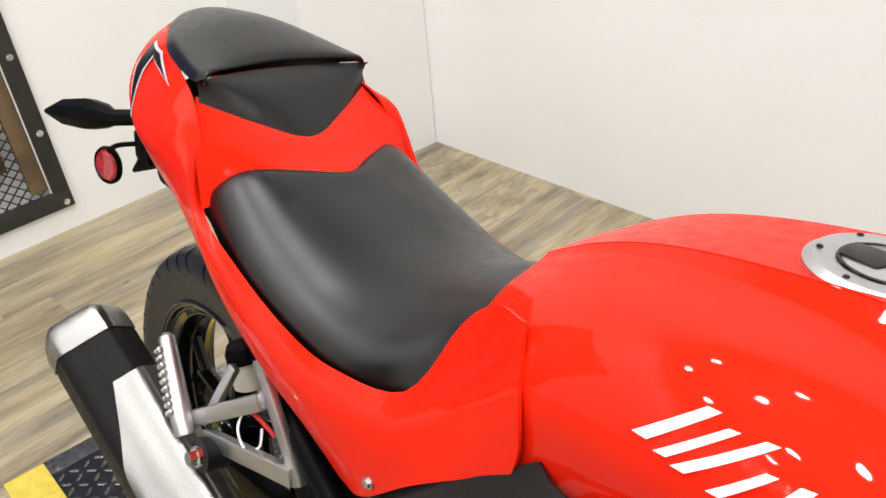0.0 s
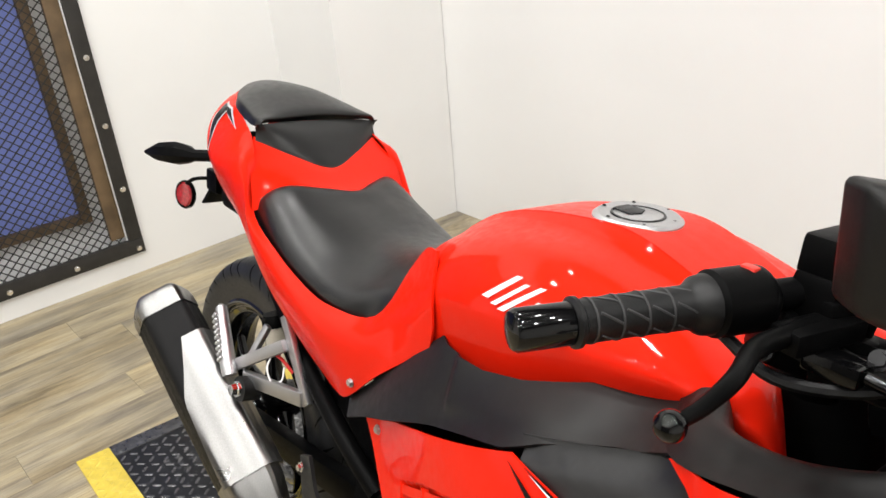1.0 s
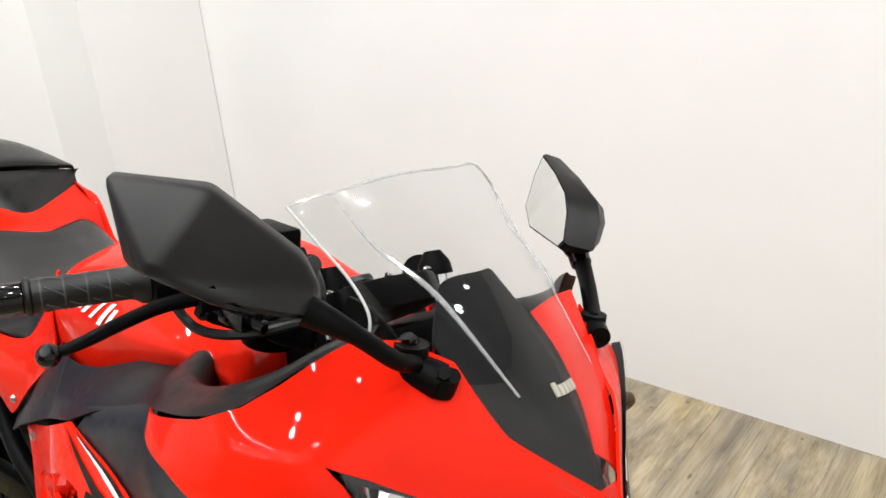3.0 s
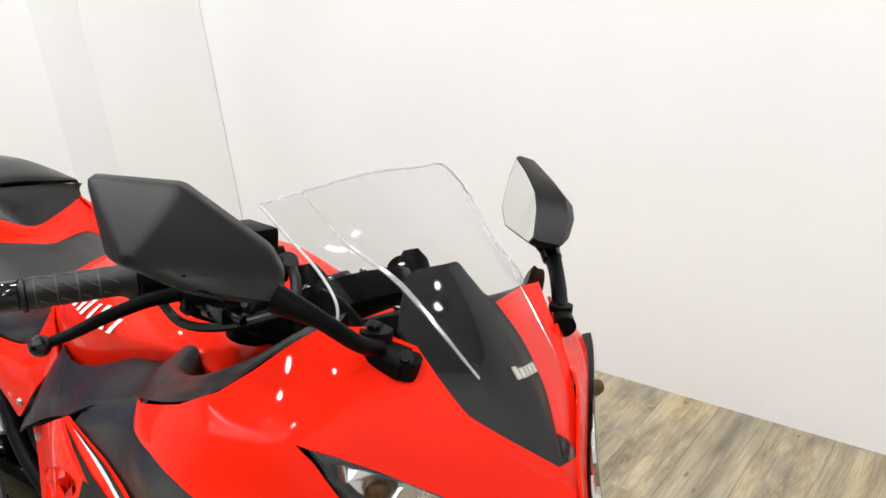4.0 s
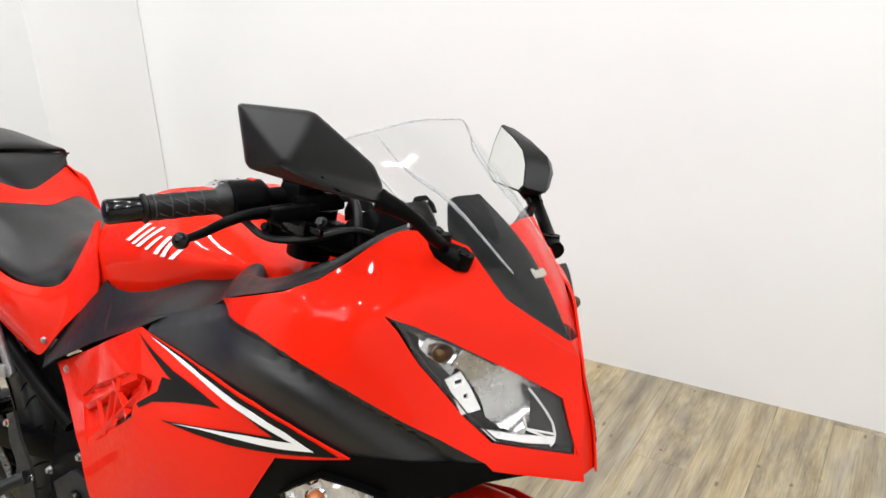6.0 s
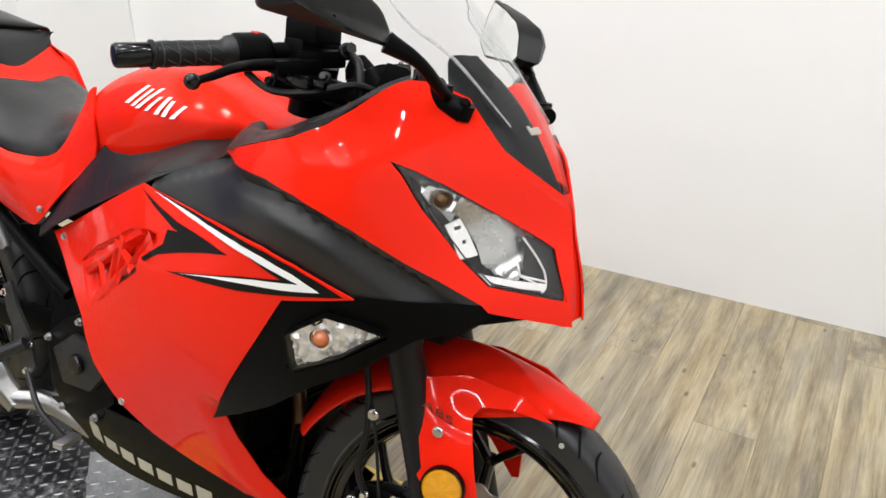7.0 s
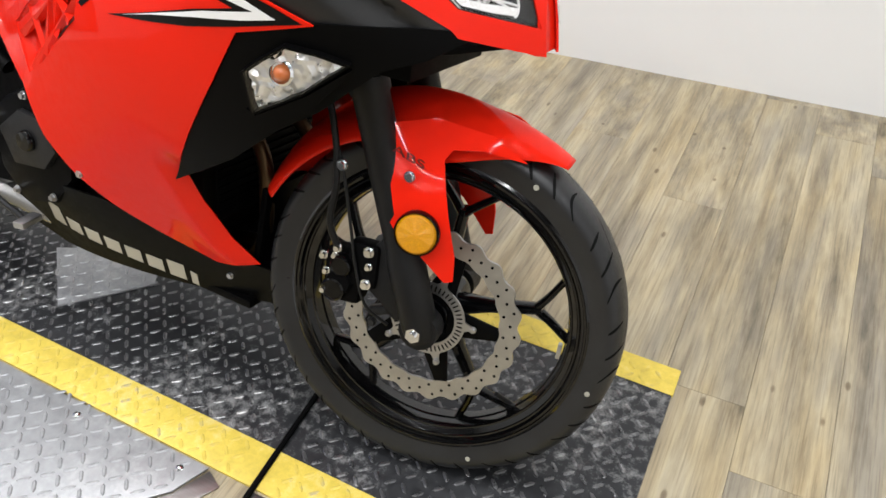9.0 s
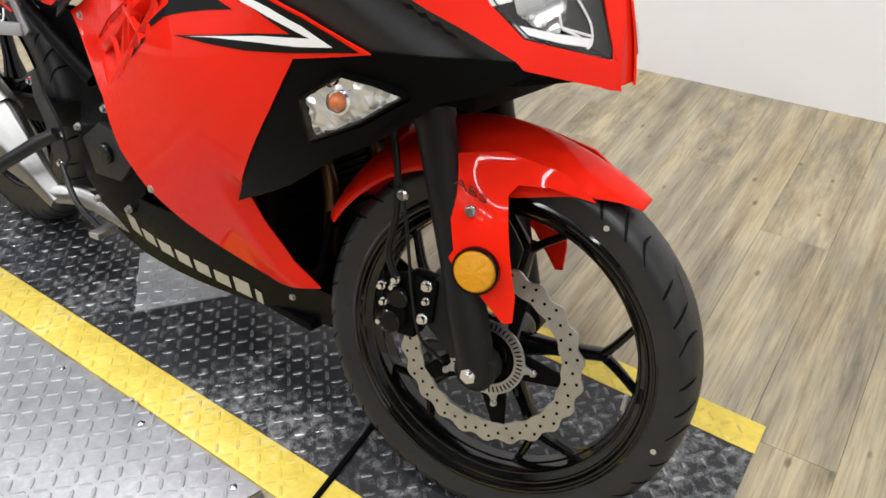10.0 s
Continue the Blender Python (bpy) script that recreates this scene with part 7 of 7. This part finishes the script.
for sgn in (1, -1):
    def sided(bm):
        return bm if sgn == 1 else flipped(bm)
    stalk = part("rear_signal", sided(tube([(-0.06, -0.08, 0.838), (-0.10, -0.135, 0.834), (-0.115, -0.142, 0.833), (-0.145, -0.152, 0.829), (-0.19, -0.168, 0.822), (-0.236, -0.182, 0.813)], [0.012, 0.012, 0.018, 0.023, 0.019, 0.004], 8)), BLACK_SATIN, bike, "black rear turn signal with pointed housing", sharp=25)
    part("lens", sided(on_face(lathe([(0.0, 0.008), (0.012, 0.006), (0.018, 0.0)], 16), Vector((-0.175, -0.142, 0.822)), (-0.7, 0.6, 0.0))), LENS, stalk)

# ---- ceiling fittings ----
for row, (ly, share) in enumerate(((-2.1, 0.7), (-1.3, 0.8), (-0.5, 1.15), (0.3, 1.15))):
    for col in range(5):
        round_light(-1.0 + 0.95 * col + 0.3 * (row % 2), ly, LAMP_WATTS * share)
for ly in (-3.0, -3.7, -4.4):
    ceiling_light(1.2, ly, 4, long=4.2, wide=0.05, watts=TUBE_WATTS)


# ---- floor boards ----
def boards():
    wide, long, gap = 0.152, 1.22, 0.0003
    bm = box(-wide / 2 + gap, -long / 2 + gap, -0.008, wide / 2 - gap, long / 2 - gap, 0.0, 0.0004)
    me = bpy.data.meshes.new("plank")
    bm.to_mesh(me)
    bm.free()
    me.materials.append(PLANK)
    rnd = random.Random(5)
    turn = radians(4.2)
    ca, sa = math.cos(turn), math.sin(turn)
    for i in range(44):
        shift = rnd.uniform(0, long)
        for j in range(6):
            a, b = -2.0 + i * wide, -4.2 + shift + j * long
            x, y = ca * a - sa * b, sa * a + ca * b
            top = 1.36 + 0.085 * (x + 1.2) + 0.10
            long_here = min(long, top - (y - long / 2))
            if -1.72 < x < 4.5 and -4.6 < y and long_here > 0.05:
                ob = new("plank", me)
                ob.parent = sub
                s_ = long_here / long
                ob.matrix_world = pose(x + sa * (long - long_here) / 2, y - ca * (long - long_here) / 2, 0, 0, 0, 4.2) @ Matrix.Diagonal((1, s_, 1, 1))


boards()
